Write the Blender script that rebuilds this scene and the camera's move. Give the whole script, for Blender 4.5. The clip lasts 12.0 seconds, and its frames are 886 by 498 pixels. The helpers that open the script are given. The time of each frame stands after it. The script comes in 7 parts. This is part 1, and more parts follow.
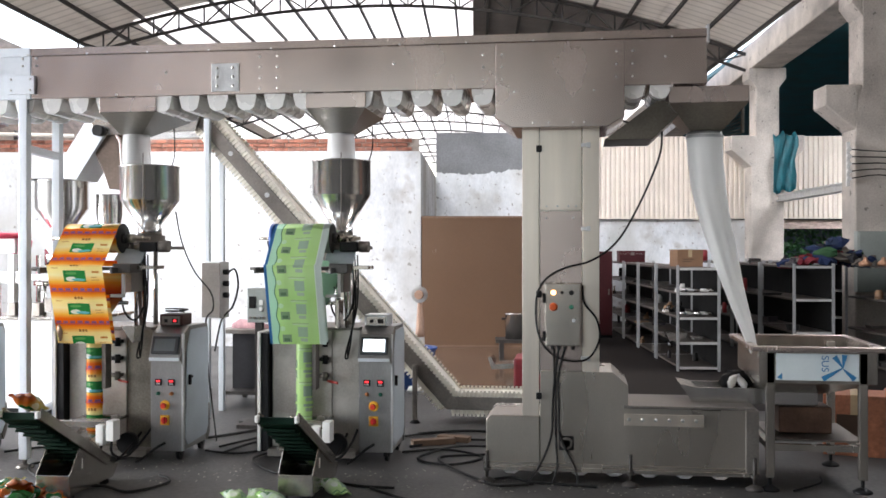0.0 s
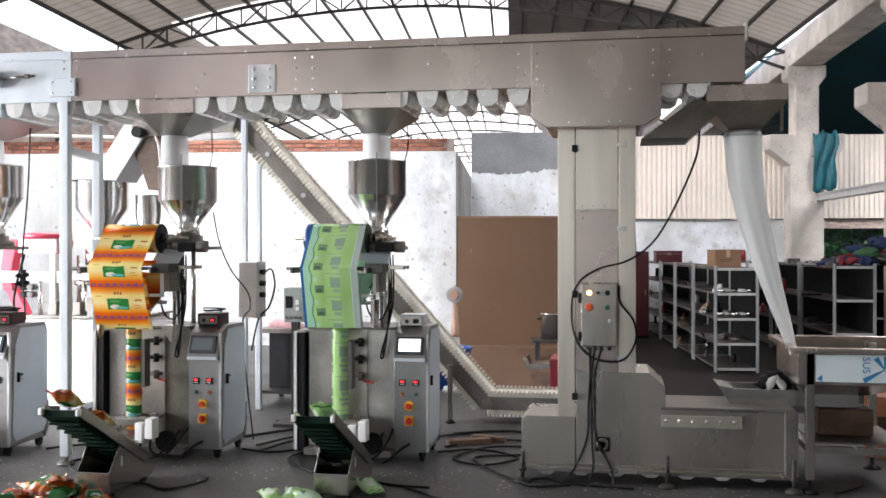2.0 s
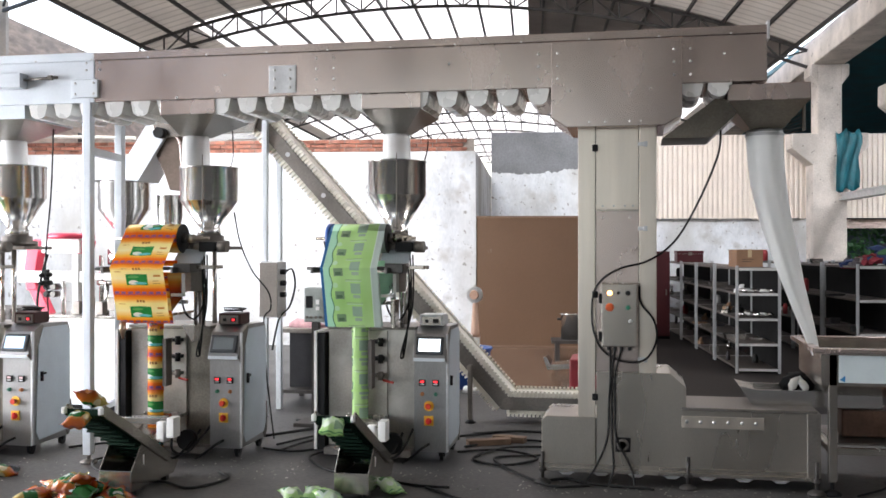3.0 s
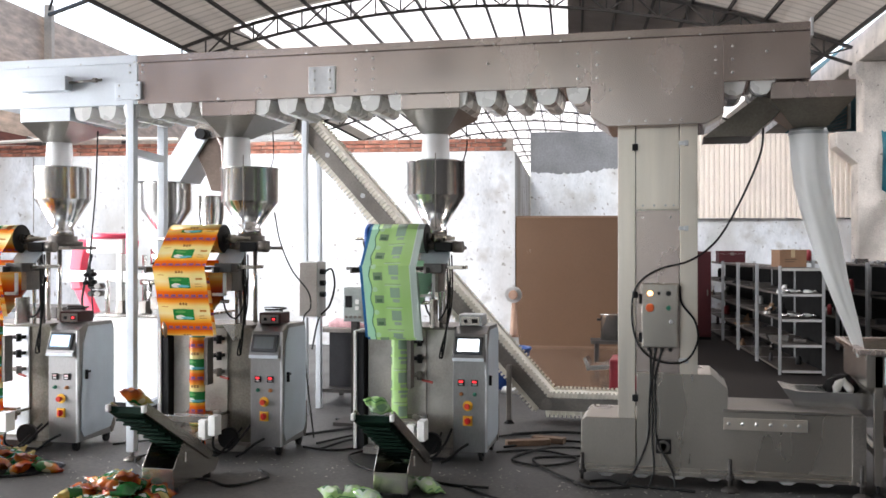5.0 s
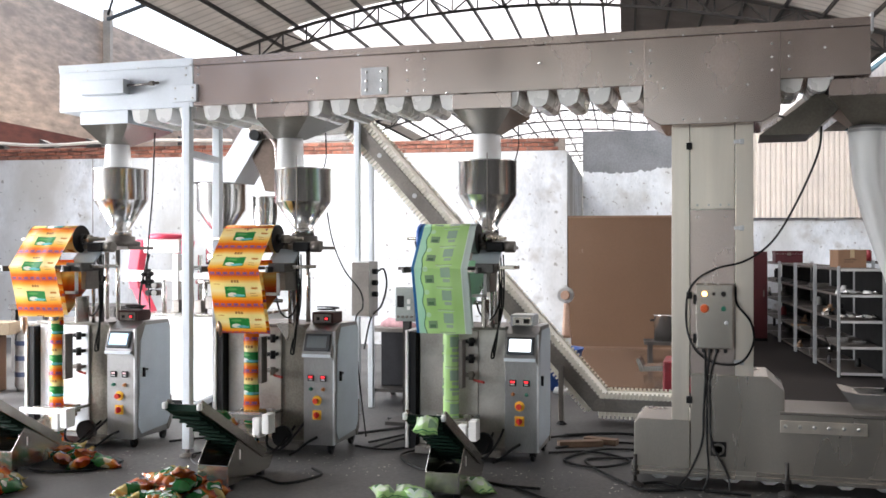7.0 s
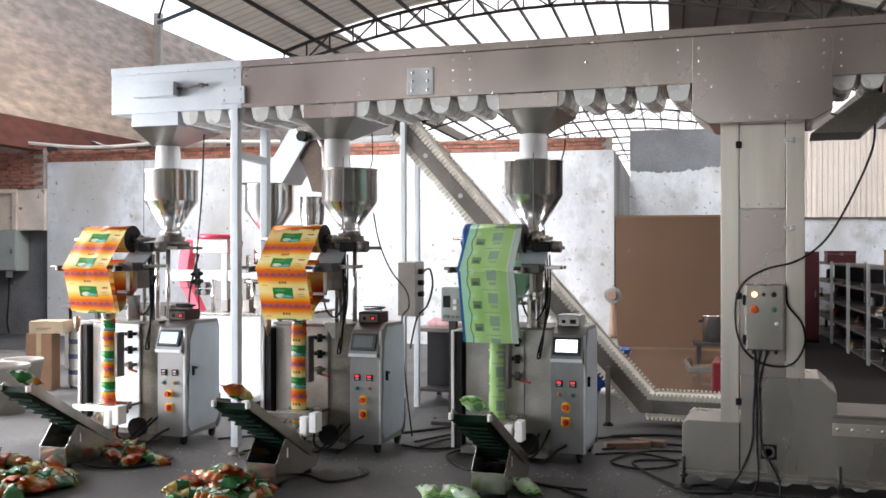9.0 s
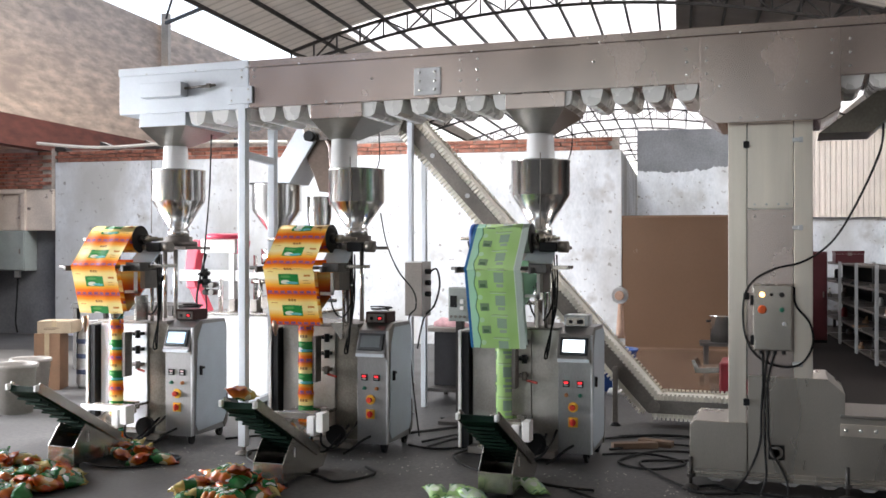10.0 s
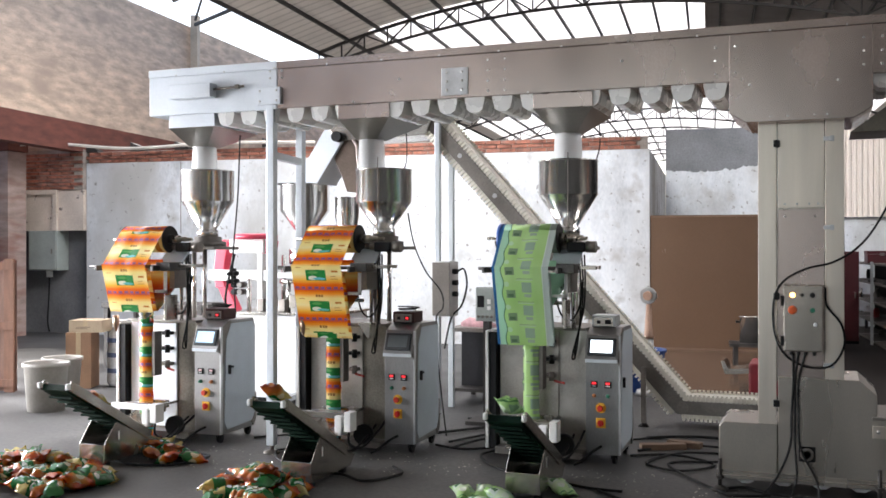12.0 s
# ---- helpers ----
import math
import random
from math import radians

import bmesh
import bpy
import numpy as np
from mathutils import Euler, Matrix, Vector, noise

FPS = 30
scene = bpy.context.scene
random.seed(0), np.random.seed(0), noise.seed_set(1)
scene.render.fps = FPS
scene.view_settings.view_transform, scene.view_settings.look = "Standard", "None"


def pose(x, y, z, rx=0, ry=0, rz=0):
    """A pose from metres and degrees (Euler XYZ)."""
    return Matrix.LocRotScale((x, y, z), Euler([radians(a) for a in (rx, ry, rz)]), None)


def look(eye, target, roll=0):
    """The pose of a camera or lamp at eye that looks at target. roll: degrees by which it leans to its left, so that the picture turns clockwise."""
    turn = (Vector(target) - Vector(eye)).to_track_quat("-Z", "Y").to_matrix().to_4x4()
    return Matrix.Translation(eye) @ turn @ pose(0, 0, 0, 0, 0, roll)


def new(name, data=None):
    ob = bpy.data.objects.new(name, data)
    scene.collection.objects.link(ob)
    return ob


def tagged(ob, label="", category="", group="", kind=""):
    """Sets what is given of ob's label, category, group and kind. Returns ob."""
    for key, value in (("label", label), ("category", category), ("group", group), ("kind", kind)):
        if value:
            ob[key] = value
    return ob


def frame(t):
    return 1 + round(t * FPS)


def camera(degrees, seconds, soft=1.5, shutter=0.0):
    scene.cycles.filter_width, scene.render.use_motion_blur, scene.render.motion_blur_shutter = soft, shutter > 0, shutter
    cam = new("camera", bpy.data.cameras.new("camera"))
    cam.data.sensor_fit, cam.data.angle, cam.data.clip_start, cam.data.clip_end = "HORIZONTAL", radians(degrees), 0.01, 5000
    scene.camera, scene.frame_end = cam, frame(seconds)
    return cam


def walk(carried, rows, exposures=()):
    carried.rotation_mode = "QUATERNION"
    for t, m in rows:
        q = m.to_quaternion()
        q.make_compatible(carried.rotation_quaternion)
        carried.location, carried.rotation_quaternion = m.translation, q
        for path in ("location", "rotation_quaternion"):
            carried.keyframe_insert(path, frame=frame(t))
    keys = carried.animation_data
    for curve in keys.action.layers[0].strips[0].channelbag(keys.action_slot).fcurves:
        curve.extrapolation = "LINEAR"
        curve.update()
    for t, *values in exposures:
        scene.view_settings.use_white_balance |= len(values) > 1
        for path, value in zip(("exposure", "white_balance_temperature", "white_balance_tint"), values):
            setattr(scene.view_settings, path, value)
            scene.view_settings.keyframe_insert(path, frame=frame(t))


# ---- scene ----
cam = camera(48.57, 12.0, soft=1.6)
EYE = (0.0, 0.0, 1.5)
PAN = [(0.0, 0.0), (0.5, 0.55), (1.0, 1.03), (1.5, 1.54), (2.0, 2.06), (2.5, 2.66), (3.0, 3.22), (5.0, 5.49), (5.5, 6.39), (6.0, 7.22),
       (6.5, 7.89), (7.0, 8.5), (9.0, 11.18), (9.5, 11.32), (10.0, 11.59), (10.5, 11.99), (11.0, 12.42), (11.5, 12.87), (12.0, 13.18)]
walk(cam, [(t, pose(*EYE, 90.0, 0, 8.0 + a)) for t, a in PAN], exposures=((0.0, 1.92), (3.0, 1.94), (7.0, 1.92), (9.5, 1.68), (12.0, 1.64)))

# ---- light ----
HALL = pose(0, 0, 0, 0, 0, 6)
world = bpy.data.worlds.new("sky")
scene.world = world
world.use_nodes = True
wn = world.node_tree
sky = wn.nodes.new("ShaderNodeTexSky")
sky.sky_type, sky.sun_disc = "NISHITA", False
sky.sun_elevation, sky.sun_rotation = radians(54), radians(346)
sky.air_density, sky.dust_density = 1.0, 3.0
wn.links.new(sky.outputs[0], wn.nodes["Background"].inputs[0])
wn.nodes["Background"].inputs[1].default_value = 0.12
sun = new("sun", bpy.data.lights.new("sun", "SUN"))
sun.data.energy, sun.data.angle, sun.data.color = 1.5, radians(1.0), (1.0, 0.96, 0.9)
sun.matrix_basis = look((-6, 24, 34), (0, 0, 0))


def daylight(name, at, to, w, h, power, color=(0.93, 0.97, 1.0), spread=180):
    """An area lamp for sky light at a hall opening, seen or assumed."""
    d = bpy.data.lights.new(name, "AREA")
    d.shape, d.size, d.size_y, d.energy, d.color, d.spread = "RECTANGLE", w, h, power, color, radians(spread)
    ob = new(name, d)
    ob.matrix_basis = HALL @ look(at, to)
    return ob


# Fill lamp in an assumed gate behind the camera; no gate is seen.
daylight("front_fill_light", (-5.8, -8.7, 2.2), (-3.4, 10, 1.0), 7.2, 4.2, 24, (1.0, 0.96, 0.92))
daylight("side_gate_daylight", (-10.4, 6.0, 1.7), (-6.2, 6.0, 0.0), 7.4, 2.9, 440, (0.955, 0.96, 1.0), 125)
# Fill lamp under an unseen added skylight, to brighten the back wall.
daylight("back_wall_fill_light", (-4.6, 11.4, 5.9), (-6.8, 13.4, 0.0), 4.8, 3.0, 165, (0.97, 0.965, 0.98), 140)
# Fill lamp under a second added skylight, for the recess wall and cladding.
daylight("rear_fill_light", (-0.2, 15.4, 6.1), (3.4, 20.6, 2.2), 5.6, 2.2, 48, (0.955, 0.96, 1.0), 80)
daylight("right_clerestory_daylight", (4.7, 7.4, 5.15), (0.6, 7.0, 1.6), 9.0, 0.5, 75, (0.955, 0.96, 1.0))
# Fill lamp added out of view to brighten the bay's cladding.
daylight("bay_fill_light", (8.5, 16.0, 5.66), (8.3, 19.4, 2.4), 2.8, 1.8, 30, (0.955, 0.96, 1.0), 80)
daylight("eave_gap_daylight", (-8.45, 8.0, 5.3), (5.0, 9.0, 2.6), 12.0, 0.7, 60, (0.955, 0.96, 1.0))

# ---- materials ----
MATS = {}


def mat(name, color, rough=0.5, metal=0.0, var=0.12, scale=6.0, grain=60.0, bump=0.1, stretch=(1, 1, 1), rvar=0.12, stain=None, stain_at=0.62,
        emit=0.0, alpha=1.0, sheen=0.0):
    """A surface with variation at two scales: broad stains and fine grain, in metres."""
    if name in MATS:
        return MATS[name]
    m = bpy.data.materials.new(name)
    m.use_nodes = True
    t, n = m.node_tree, m.node_tree.nodes
    b = n["Principled BSDF"]
    co = n.new("ShaderNodeTexCoord")
    mp = n.new("ShaderNodeMapping")
    mp.inputs["Scale"].default_value = stretch
    t.links.new(co.outputs["Object"], mp.inputs[0])
    broad, fine = n.new("ShaderNodeTexNoise"), n.new("ShaderNodeTexNoise")
    broad.inputs["Scale"].default_value, broad.inputs["Detail"].default_value = scale, 6
    fine.inputs["Scale"].default_value, fine.inputs["Detail"].default_value = grain, 3
    info = n.new("ShaderNodeObjectInfo")
    off = n.new("ShaderNodeVectorMath")
    off.operation = "ADD"
    t.links.new(mp.outputs[0], off.inputs[0])
    t.links.new(info.outputs["Random"], off.inputs[1])
    for x in (broad, fine):
        t.links.new(off.outputs[0], x.inputs["Vector"])
    ramp = n.new("ShaderNodeValToRGB")
    lo = [max(0.0, c * (1 - var * 1.6)) for c in color]
    hi = [min(1.0, c * (1 + var)) for c in color]
    ramp.color_ramp.elements[0].color, ramp.color_ramp.elements[1].color = (*lo, 1), (*hi, 1)
    ramp.color_ramp.elements[0].position, ramp.color_ramp.elements[1].position = 0.25, 0.74
    t.links.new(broad.outputs["Fac"], ramp.inputs[0])
    mix = n.new("ShaderNodeMix")
    mix.data_type, mix.blend_type = "RGBA", "OVERLAY"
    mix.inputs[0].default_value = min(1.0, var * 1.5)
    t.links.new(ramp.outputs[0], mix.inputs[6])
    t.links.new(fine.outputs["Fac"], mix.inputs[7])
    out = mix.outputs[2]
    if stain:
        spot = n.new("ShaderNodeTexNoise")
        spot.inputs["Scale"].default_value, spot.inputs["Detail"].default_value = scale * 0.45, 8
        t.links.new(off.outputs[0], spot.inputs["Vector"])
        edge = n.new("ShaderNodeValToRGB")
        edge.color_ramp.elements[0].position, edge.color_ramp.elements[1].position = stain_at - 0.10, stain_at + 0.12
        t.links.new(spot.outputs["Fac"], edge.inputs[0])
        mx = n.new("ShaderNodeMix")
        mx.data_type = "RGBA"
        t.links.new(edge.outputs[0], mx.inputs[0])
        t.links.new(out, mx.inputs[6])
        mx.inputs[7].default_value = (*stain, 1)
        out = mx.outputs[2]
    t.links.new(out, b.inputs["Base Color"])
    r = n.new("ShaderNodeMapRange")
    r.inputs[3].default_value, r.inputs[4].default_value = max(0.02, rough - rvar), min(1, rough + rvar)
    t.links.new(broad.outputs["Fac"], r.inputs[0])
    t.links.new(r.outputs[0], b.inputs["Roughness"])
    b.inputs["Metallic"].default_value = metal
    if bump:
        bp = n.new("ShaderNodeBump")
        bp.inputs["Strength"].default_value, bp.inputs["Distance"].default_value = bump, 0.004
        t.links.new(fine.outputs["Fac"], bp.inputs["Height"])
        t.links.new(bp.outputs[0], b.inputs["Normal"])
    if emit:
        b.inputs["Emission Color"].default_value = (*color, 1)
        b.inputs["Emission Strength"].default_value = emit
    if alpha < 1:
        b.inputs["Alpha"].default_value = alpha
    if max(color) < 0.06 and not metal:
        b.inputs["Specular IOR Level"].default_value = 0.25
    MATS[name] = m
    return m


STEEL = mat("brushed stainless steel", (0.52, 0.485, 0.435), 0.24, 0.92, 0.12, 2.4, 120, 0.06, (2.6, 1, 0.45), 0.13)
STEEL_H = mat("long-grain stainless steel", (0.585, 0.50, 0.46), 0.25, 0.92, 0.14, 1.5, 90, 0.05, (1.3, 1, 0.8), 0.12)
STEEL_POL = mat("polished stainless steel", (0.74, 0.73, 0.71), 0.2, 1.0, 0.05, 3, 70, 0.02, (6, 6, 0.4), 0.05)
STEEL_BODY = mat("stained steel sheet", (0.40, 0.37, 0.335), 0.34, 0.85, 0.16, 5.0, 70, 0.08, (1, 1, 1), 0.1, stain=(0.58, 0.56, 0.52), stain_at=0.56)
STEEL_BOOT = mat("scuffed brushed steel", (0.47, 0.435, 0.385), 0.29, 0.9, 0.08, 1.6, 120, 0.07, (2.2, 1, 0.5), 0.13)
# Steel sheet painted white for the daylight glare it mirrors.
GLARE_SHEET = mat("glare-whitened steel sheet", (0.84, 0.87, 0.92), 0.3, 0.0, 0.06, 6, 60, 0.04)
# Shaded copy of the body steel, for the second and third machine.
SHADED_BODY = mat("shaded copy of sheet steel", (0.23, 0.21, 0.175), 0.42, 0.8, 0.25, 4.0, 70, 0.08)
FILM_SHEET = mat("blue-white protective film", (0.46, 0.52, 0.57), 0.35, 0.0, 0.05, 6, 60, 0.04)
STEEL_BLUE = mat("film-covered steel sheet", (0.62, 0.66, 0.70), 0.38, 0.35, 0.06, 3, 60, 0.03, (1, 1, 1), 0.08)
CAB = mat("satin cabinet steel", (0.33, 0.325, 0.32), 0.40, 0.85, 0.12, 2.6, 90, 0.05, (2, 1, 0.5), 0.1)
DARK_BAR = mat("dark oiled steel", (0.11, 0.105, 0.10), 0.36, 0.85, 0.2, 5, 70, 0.05)
# Lighter copy of the steel; the strips' sheen is put into its colour.
STEEL_LT = mat("sheen-lightened steel strip", (0.78, 0.71, 0.62), 0.3, 0.88, 0.09, 1.2, 90, 0.04, (8, 1, 0.6), 0.05)
STEEL_DK = mat("dull steel plate", (0.24, 0.22, 0.20), 0.45, 0.85, 0.15, 4, 60, 0.1)
ALU = mat("galvanised steel", (0.62, 0.63, 0.64), 0.45, 0.7, 0.12, 9, 70, 0.08)
BLACK = mat("black plastic", (0.008, 0.008, 0.009), 0.45, 0, 0.2, 10, 80, 0.05)
RUBBER = mat("black cable rubber", (0.007, 0.007, 0.007), 0.6, 0, 0.2, 10, 80, 0.05)
IRON = mat("dark painted iron", (0.05, 0.045, 0.042), 0.6, 0.3, 0.25, 6, 60, 0.2)
WHITE = mat("white plastic", (0.78, 0.78, 0.76), 0.4, 0, 0.06, 5, 60, 0.03)
CONCRETE = mat("cast concrete", (0.58, 0.525, 0.475), 0.85, 0, 0.22, 2.0, 40, 0.4, stain=(0.37, 0.335, 0.30))
PLASTER = mat("worn white plaster", (0.70, 0.725, 0.755), 0.85, 0, 0.24, 1.7, 26, 0.45, (1, 1, 0.55), stain=(0.45, 0.445, 0.43), stain_at=0.55)
PLASTER_GREY = mat("bare grey render", (0.34, 0.35, 0.37), 0.9, 0, 0.15, 1.6, 30, 0.3)
SHEET_CREAM = mat("cream profiled sheet", (0.78, 0.70, 0.62), 0.6, 0, 0.08, 1.5, 40, 0.05)


def pitted(m, scale, at, color, soft=0.05):
    """Adds small dark pits and marks to a wall."""
    t = m.node_tree
    b = t.nodes["Principled BSDF"]
    co, nz, rp, mx = (t.nodes.new(k) for k in ("ShaderNodeTexCoord", "ShaderNodeTexNoise", "ShaderNodeValToRGB", "ShaderNodeMix"))
    nz.inputs["Scale"].default_value, nz.inputs["Detail"].default_value = scale, 4
    rp.color_ramp.elements[0].position, rp.color_ramp.elements[1].position = at, at + soft
    mx.data_type = "RGBA"
    mx.inputs[7].default_value = (*color, 1)
    t.links.new(co.outputs["Object"], nz.inputs["Vector"])
    t.links.new(nz.outputs["Fac"], rp.inputs[0])
    t.links.new(rp.outputs[0], mx.inputs[0])
    t.links.new(b.inputs["Base Color"].links[0].from_socket, mx.inputs[6])
    t.links.new(mx.outputs[2], b.inputs["Base Color"])


pitted(PLASTER, 3.2, 0.56, (0.46, 0.455, 0.45), 0.16)
pitted(PLASTER, 10.0, 0.63, (0.30, 0.29, 0.28))
pitted(PLASTER_GREY, 4.0, 0.64, (0.20, 0.20, 0.20))
pitted(CONCRETE, 9.0, 0.66, (0.20, 0.185, 0.165))
BRICK = mat("red brick", (0.34, 0.135, 0.09), 0.9, 0, 0.45, 7, 50, 0.6, stain=(0.20, 0.13, 0.11), stain_at=0.58)
ROOF_SHEET = mat("weathered roof sheet", (0.66, 0.62, 0.57), 0.6, 0, 0.15, 1.2, 30, 0.1)
# Shaded copy of the steel for the chute funnels and return guard.
SHADED_STEEL = mat("shade-darkened steel", (0.17, 0.155, 0.13), 0.32, 0.85, 0.2, 4, 60, 0.06)
TAN = mat("tan laminate panel", (0.145, 0.088, 0.056), 0.22, 0, 0.04, 1.5, 40, 0.02)
CARD = mat("brown cardboard", (0.23, 0.13, 0.075), 0.8, 0, 0.12, 5, 60, 0.1)
BELT_GREEN = mat("dark green conveyor belt", (0.003, 0.016, 0.009), 0.55, 0, 0.25, 12, 70, 0.1)


def see_through(m, share, color):
    """Lets light pass diffusely through a thin sheet."""
    t = m.node_tree
    tl, mx = t.nodes.new("ShaderNodeBsdfTranslucent"), t.nodes.new("ShaderNodeMixShader")
    mx.inputs[0].default_value = share
    if color is None:
        t.links.new(t.nodes["Principled BSDF"].inputs["Base Color"].links[0].from_socket, tl.inputs[0])
    else:
        tl.inputs[0].default_value = (*color, 1)
    t.links.new(t.nodes["Principled BSDF"].outputs[0], mx.inputs[1])
    t.links.new(tl.outputs[0], mx.inputs[2])
    t.links.new(mx.outputs[0], t.nodes["Material Output"].inputs[0])
    return m


BELT_GREEN.node_tree.nodes["Principled BSDF"].inputs["Specular IOR Level"].default_value = 0.08
CREAM_BELT = mat("cream sidewall belt", (0.78, 0.75, 0.66), 0.55, 0, 0.08, 8, 60, 0.05)
RED = mat("red enamel", (0.55, 0.03, 0.05), 0.4, 0, 0.1, 5, 60, 0.03)
BLUE = mat("blue plastic", (0.02, 0.07, 0.28), 0.4, 0, 0.15, 5, 60, 0.03)
TEAL = mat("teal tarpaulin", (0.006, 0.11, 0.14), 0.5, 0, 0.25, 4, 40, 0.3)
GREY_PAINT = mat("grey-green enamel", (0.30, 0.33, 0.31), 0.5, 0, 0.08, 4, 60, 0.05)

# ---- building helpers ----


def box(bm, x0, x1, y0, y1, z0, z1):
    v = [bm.verts.new((x, y, z)) for x in (x0, x1) for y in (y0, y1) for z in (z0, z1)]
    for f in ((0, 1, 3, 2), (4, 6, 7, 5), (0, 4, 5, 1), (2, 3, 7, 6), (0, 2, 6, 4), (1, 5, 7, 3)):
        bm.faces.new([v[i] for i in f])
    return v


def prism(bm, outline, lo, hi, axis="y"):
    """A solid from an outline in the plane across the axis: (x, z) for y, (y, z) for x, (x, y) for z."""
    def place(p, d):
        return {"y": (p[0], d, p[1]), "x": (d, p[0], p[1]), "z": (p[0], p[1], d)}[axis]
    a = [bm.verts.new(place(p, lo)) for p in outline]
    b = [bm.verts.new(place(p, hi)) for p in outline]
    bm.faces.new(a)
    bm.faces.new(b[::-1])
    for i in range(len(a)):
        j = (i + 1) % len(a)
        bm.faces.new((a[j], a[i], b[i], b[j]))


def rings(bm, stations, seg=24, cap=True):
    """A turned body: stations of (centre, axis, radius)."""
    made = []
    for c, axis, r in stations:
        q = Vector(axis).to_track_quat("Z", "Y")
        made.append([bm.verts.new(Vector(c) + q @ Vector((r * math.cos(6.28319 * i / seg), r * math.sin(6.28319 * i / seg), 0))) for i in range(seg)])
    for a, b in zip(made, made[1:]):
        for i in range(seg):
            j = (i + 1) % seg
            f = bm.faces.new((a[i], a[j], b[j], b[i]))
            f.smooth = seg > 8
    if cap:
        bm.faces.new(made[0][::-1])
        bm.faces.new(made[-1])


def rod(bm, p, q, r, seg=10):
    d = Vector(q) - Vector(p)
    rings(bm, [(p, d, r), (q, d, r)], seg)


def bar(bm, p, q, w, h=None):
    """A square bar from p to q."""
    p, q = Vector(p), Vector(q)
    h = h or w
    d = (q - p).normalized()
    side = d.cross(Vector((0, 0, 1)))
    side = Vector((1, 0, 0)) if side.length < 1e-3 else side.normalized()
    up = side.cross(d)
    a = [[bm.verts.new(c + side * sx * w / 2 + up * sy * h / 2) for sx, sy in ((-1, -1), (1, -1), (1, 1), (-1, 1))] for c in (p, q)]
    bm.faces.new(a[0][::-1])
    bm.faces.new(a[1])
    for i in range(4):
        j = (i + 1) % 4
        bm.faces.new((a[0][i], a[0][j], a[1][j], a[1][i]))


def cable(bm, pts, r=0.008, seg=6, steps=8):
    """A round cable that glides through the points."""
    pts = [Vector(p) for p in pts]
    line = []
    for i in range(len(pts) - 1):
        p0, p1, p2, p3 = pts[max(0, i - 1)], pts[i], pts[i + 1], pts[min(len(pts) - 1, i + 2)]
        for k in range(steps):
            u = k / steps
            line.append(0.5 * (2 * p1 + (p2 - p0) * u + (2 * p0 - 5 * p1 + 4 * p2 - p3) * u * u + (3 * p1 - p0 - 3 * p2 + p3) * u ** 3))
    line.append(pts[-1])
    st = []
    for i, p in enumerate(line):
        d = line[min(len(line) - 1, i + 1)] - line[max(0, i - 1)]
        st.append((p, d if d.length > 1e-6 else Vector((0, 0, 1)), r))
    rings(bm, st, seg)


def part(name, bm, material, parent=None, label="", bevel=0.0):
    """Links a bmesh as one mesh object, under a thing or under a part."""
    if isinstance(bm, bpy.types.Mesh):
        me = bm
    else:
        bmesh.ops.recalc_face_normals(bm, faces=bm.faces)
        me = bpy.data.meshes.new(name)
        bm.to_mesh(me)
        bm.free()
        me.materials.append(material)
    ob = new(name, me)
    ob.parent = parent
    if bevel:
        mod = ob.modifiers.new("edge", "BEVEL")
        mod.width, mod.segments, mod.limit_method, mod.angle_limit = bevel, 2, "ANGLE", radians(40)
    if label:
        ob["label"] = label
    return ob


def B(*boxes):
    bm = bmesh.new()
    for b in boxes:
        box(bm, *b)
    return bm


def thing(name, m, label, category, group=""):
    return tagged_at(new(name), m, label, category, group)


def tagged_at(ob, m, label, category, group=""):
    ob.matrix_basis = m
    return tagged(ob, label, category, group)


def structure(name, bm, material, label, category, hall=True, bevel=0.0):
    ob = part(name, bm, material, None, "", bevel)
    if hall:
        ob.matrix_basis = HALL
    return tagged(ob, label, category, "", "structure")

# ---- the hall: floor, walls, roof (in the hall's own axes) ----
U0, U1 = -10.6, 5.4


R0, R1, RC = -8.25, 5.2, -1.9


def arch(u, top, fall):
    """Height of a shallow arch across the hall: its crown and how fast it falls."""
    return top - fall * (u - RC) ** 2


ROOF, UPPER, LOWER_CHORD = (6.87, 0.027), (6.80, 0.027), (6.418, 0.0258)


def drift(v):
    """Sideways shift of the column row along the hall, fitted to the camera's view."""
    return 0.06 + 0.043 * (v - 13.8)


def floor_material():
    m = mat("worn concrete floor", (0.091, 0.089, 0.087), 0.56, 0, 0.36, 1.3, 34, 0.25, stain=(0.05, 0.0485, 0.047), stain_at=0.56, rvar=0.2)
    m.node_tree.nodes["Principled BSDF"].inputs["Specular IOR Level"].default_value = 0.2
    return m


structure("floor", B((-30, 30, -14, 60, -0.2, 0)), floor_material(), "worn grey concrete floor with dull polish", "floor")
# Slab over the bay floor; the bay's shade is put into its colour.
SHADED_FLOOR = mat("shade-dark concrete", (0.022, 0.019, 0.018), 0.7, 0, 0.4, 1.1, 34, 0.2)
SHADED_FLOOR.node_tree.nodes["Principled BSDF"].inputs["Specular IOR Level"].default_value = 0.1
structure("floor_bay", B((1.22, 5.1, 9.2, 20.4, -0.01, 0.004)), SHADED_FLOOR, "concrete floor of the storage bay, darkened for its shade", "floor")
structure("wall_left", B((U0 - 0.25, U0, -9, 60, 3.7, 6.2)), mat("beige old brick", (0.62, 0.475, 0.36), 0.9, 0, 0.26, 2.6, 30, 0.6, (1, 1, 3.4), stain=(0.42, 0.32, 0.25), stain_at=0.6),
          "tall beige weathered brick side wall", "wall")
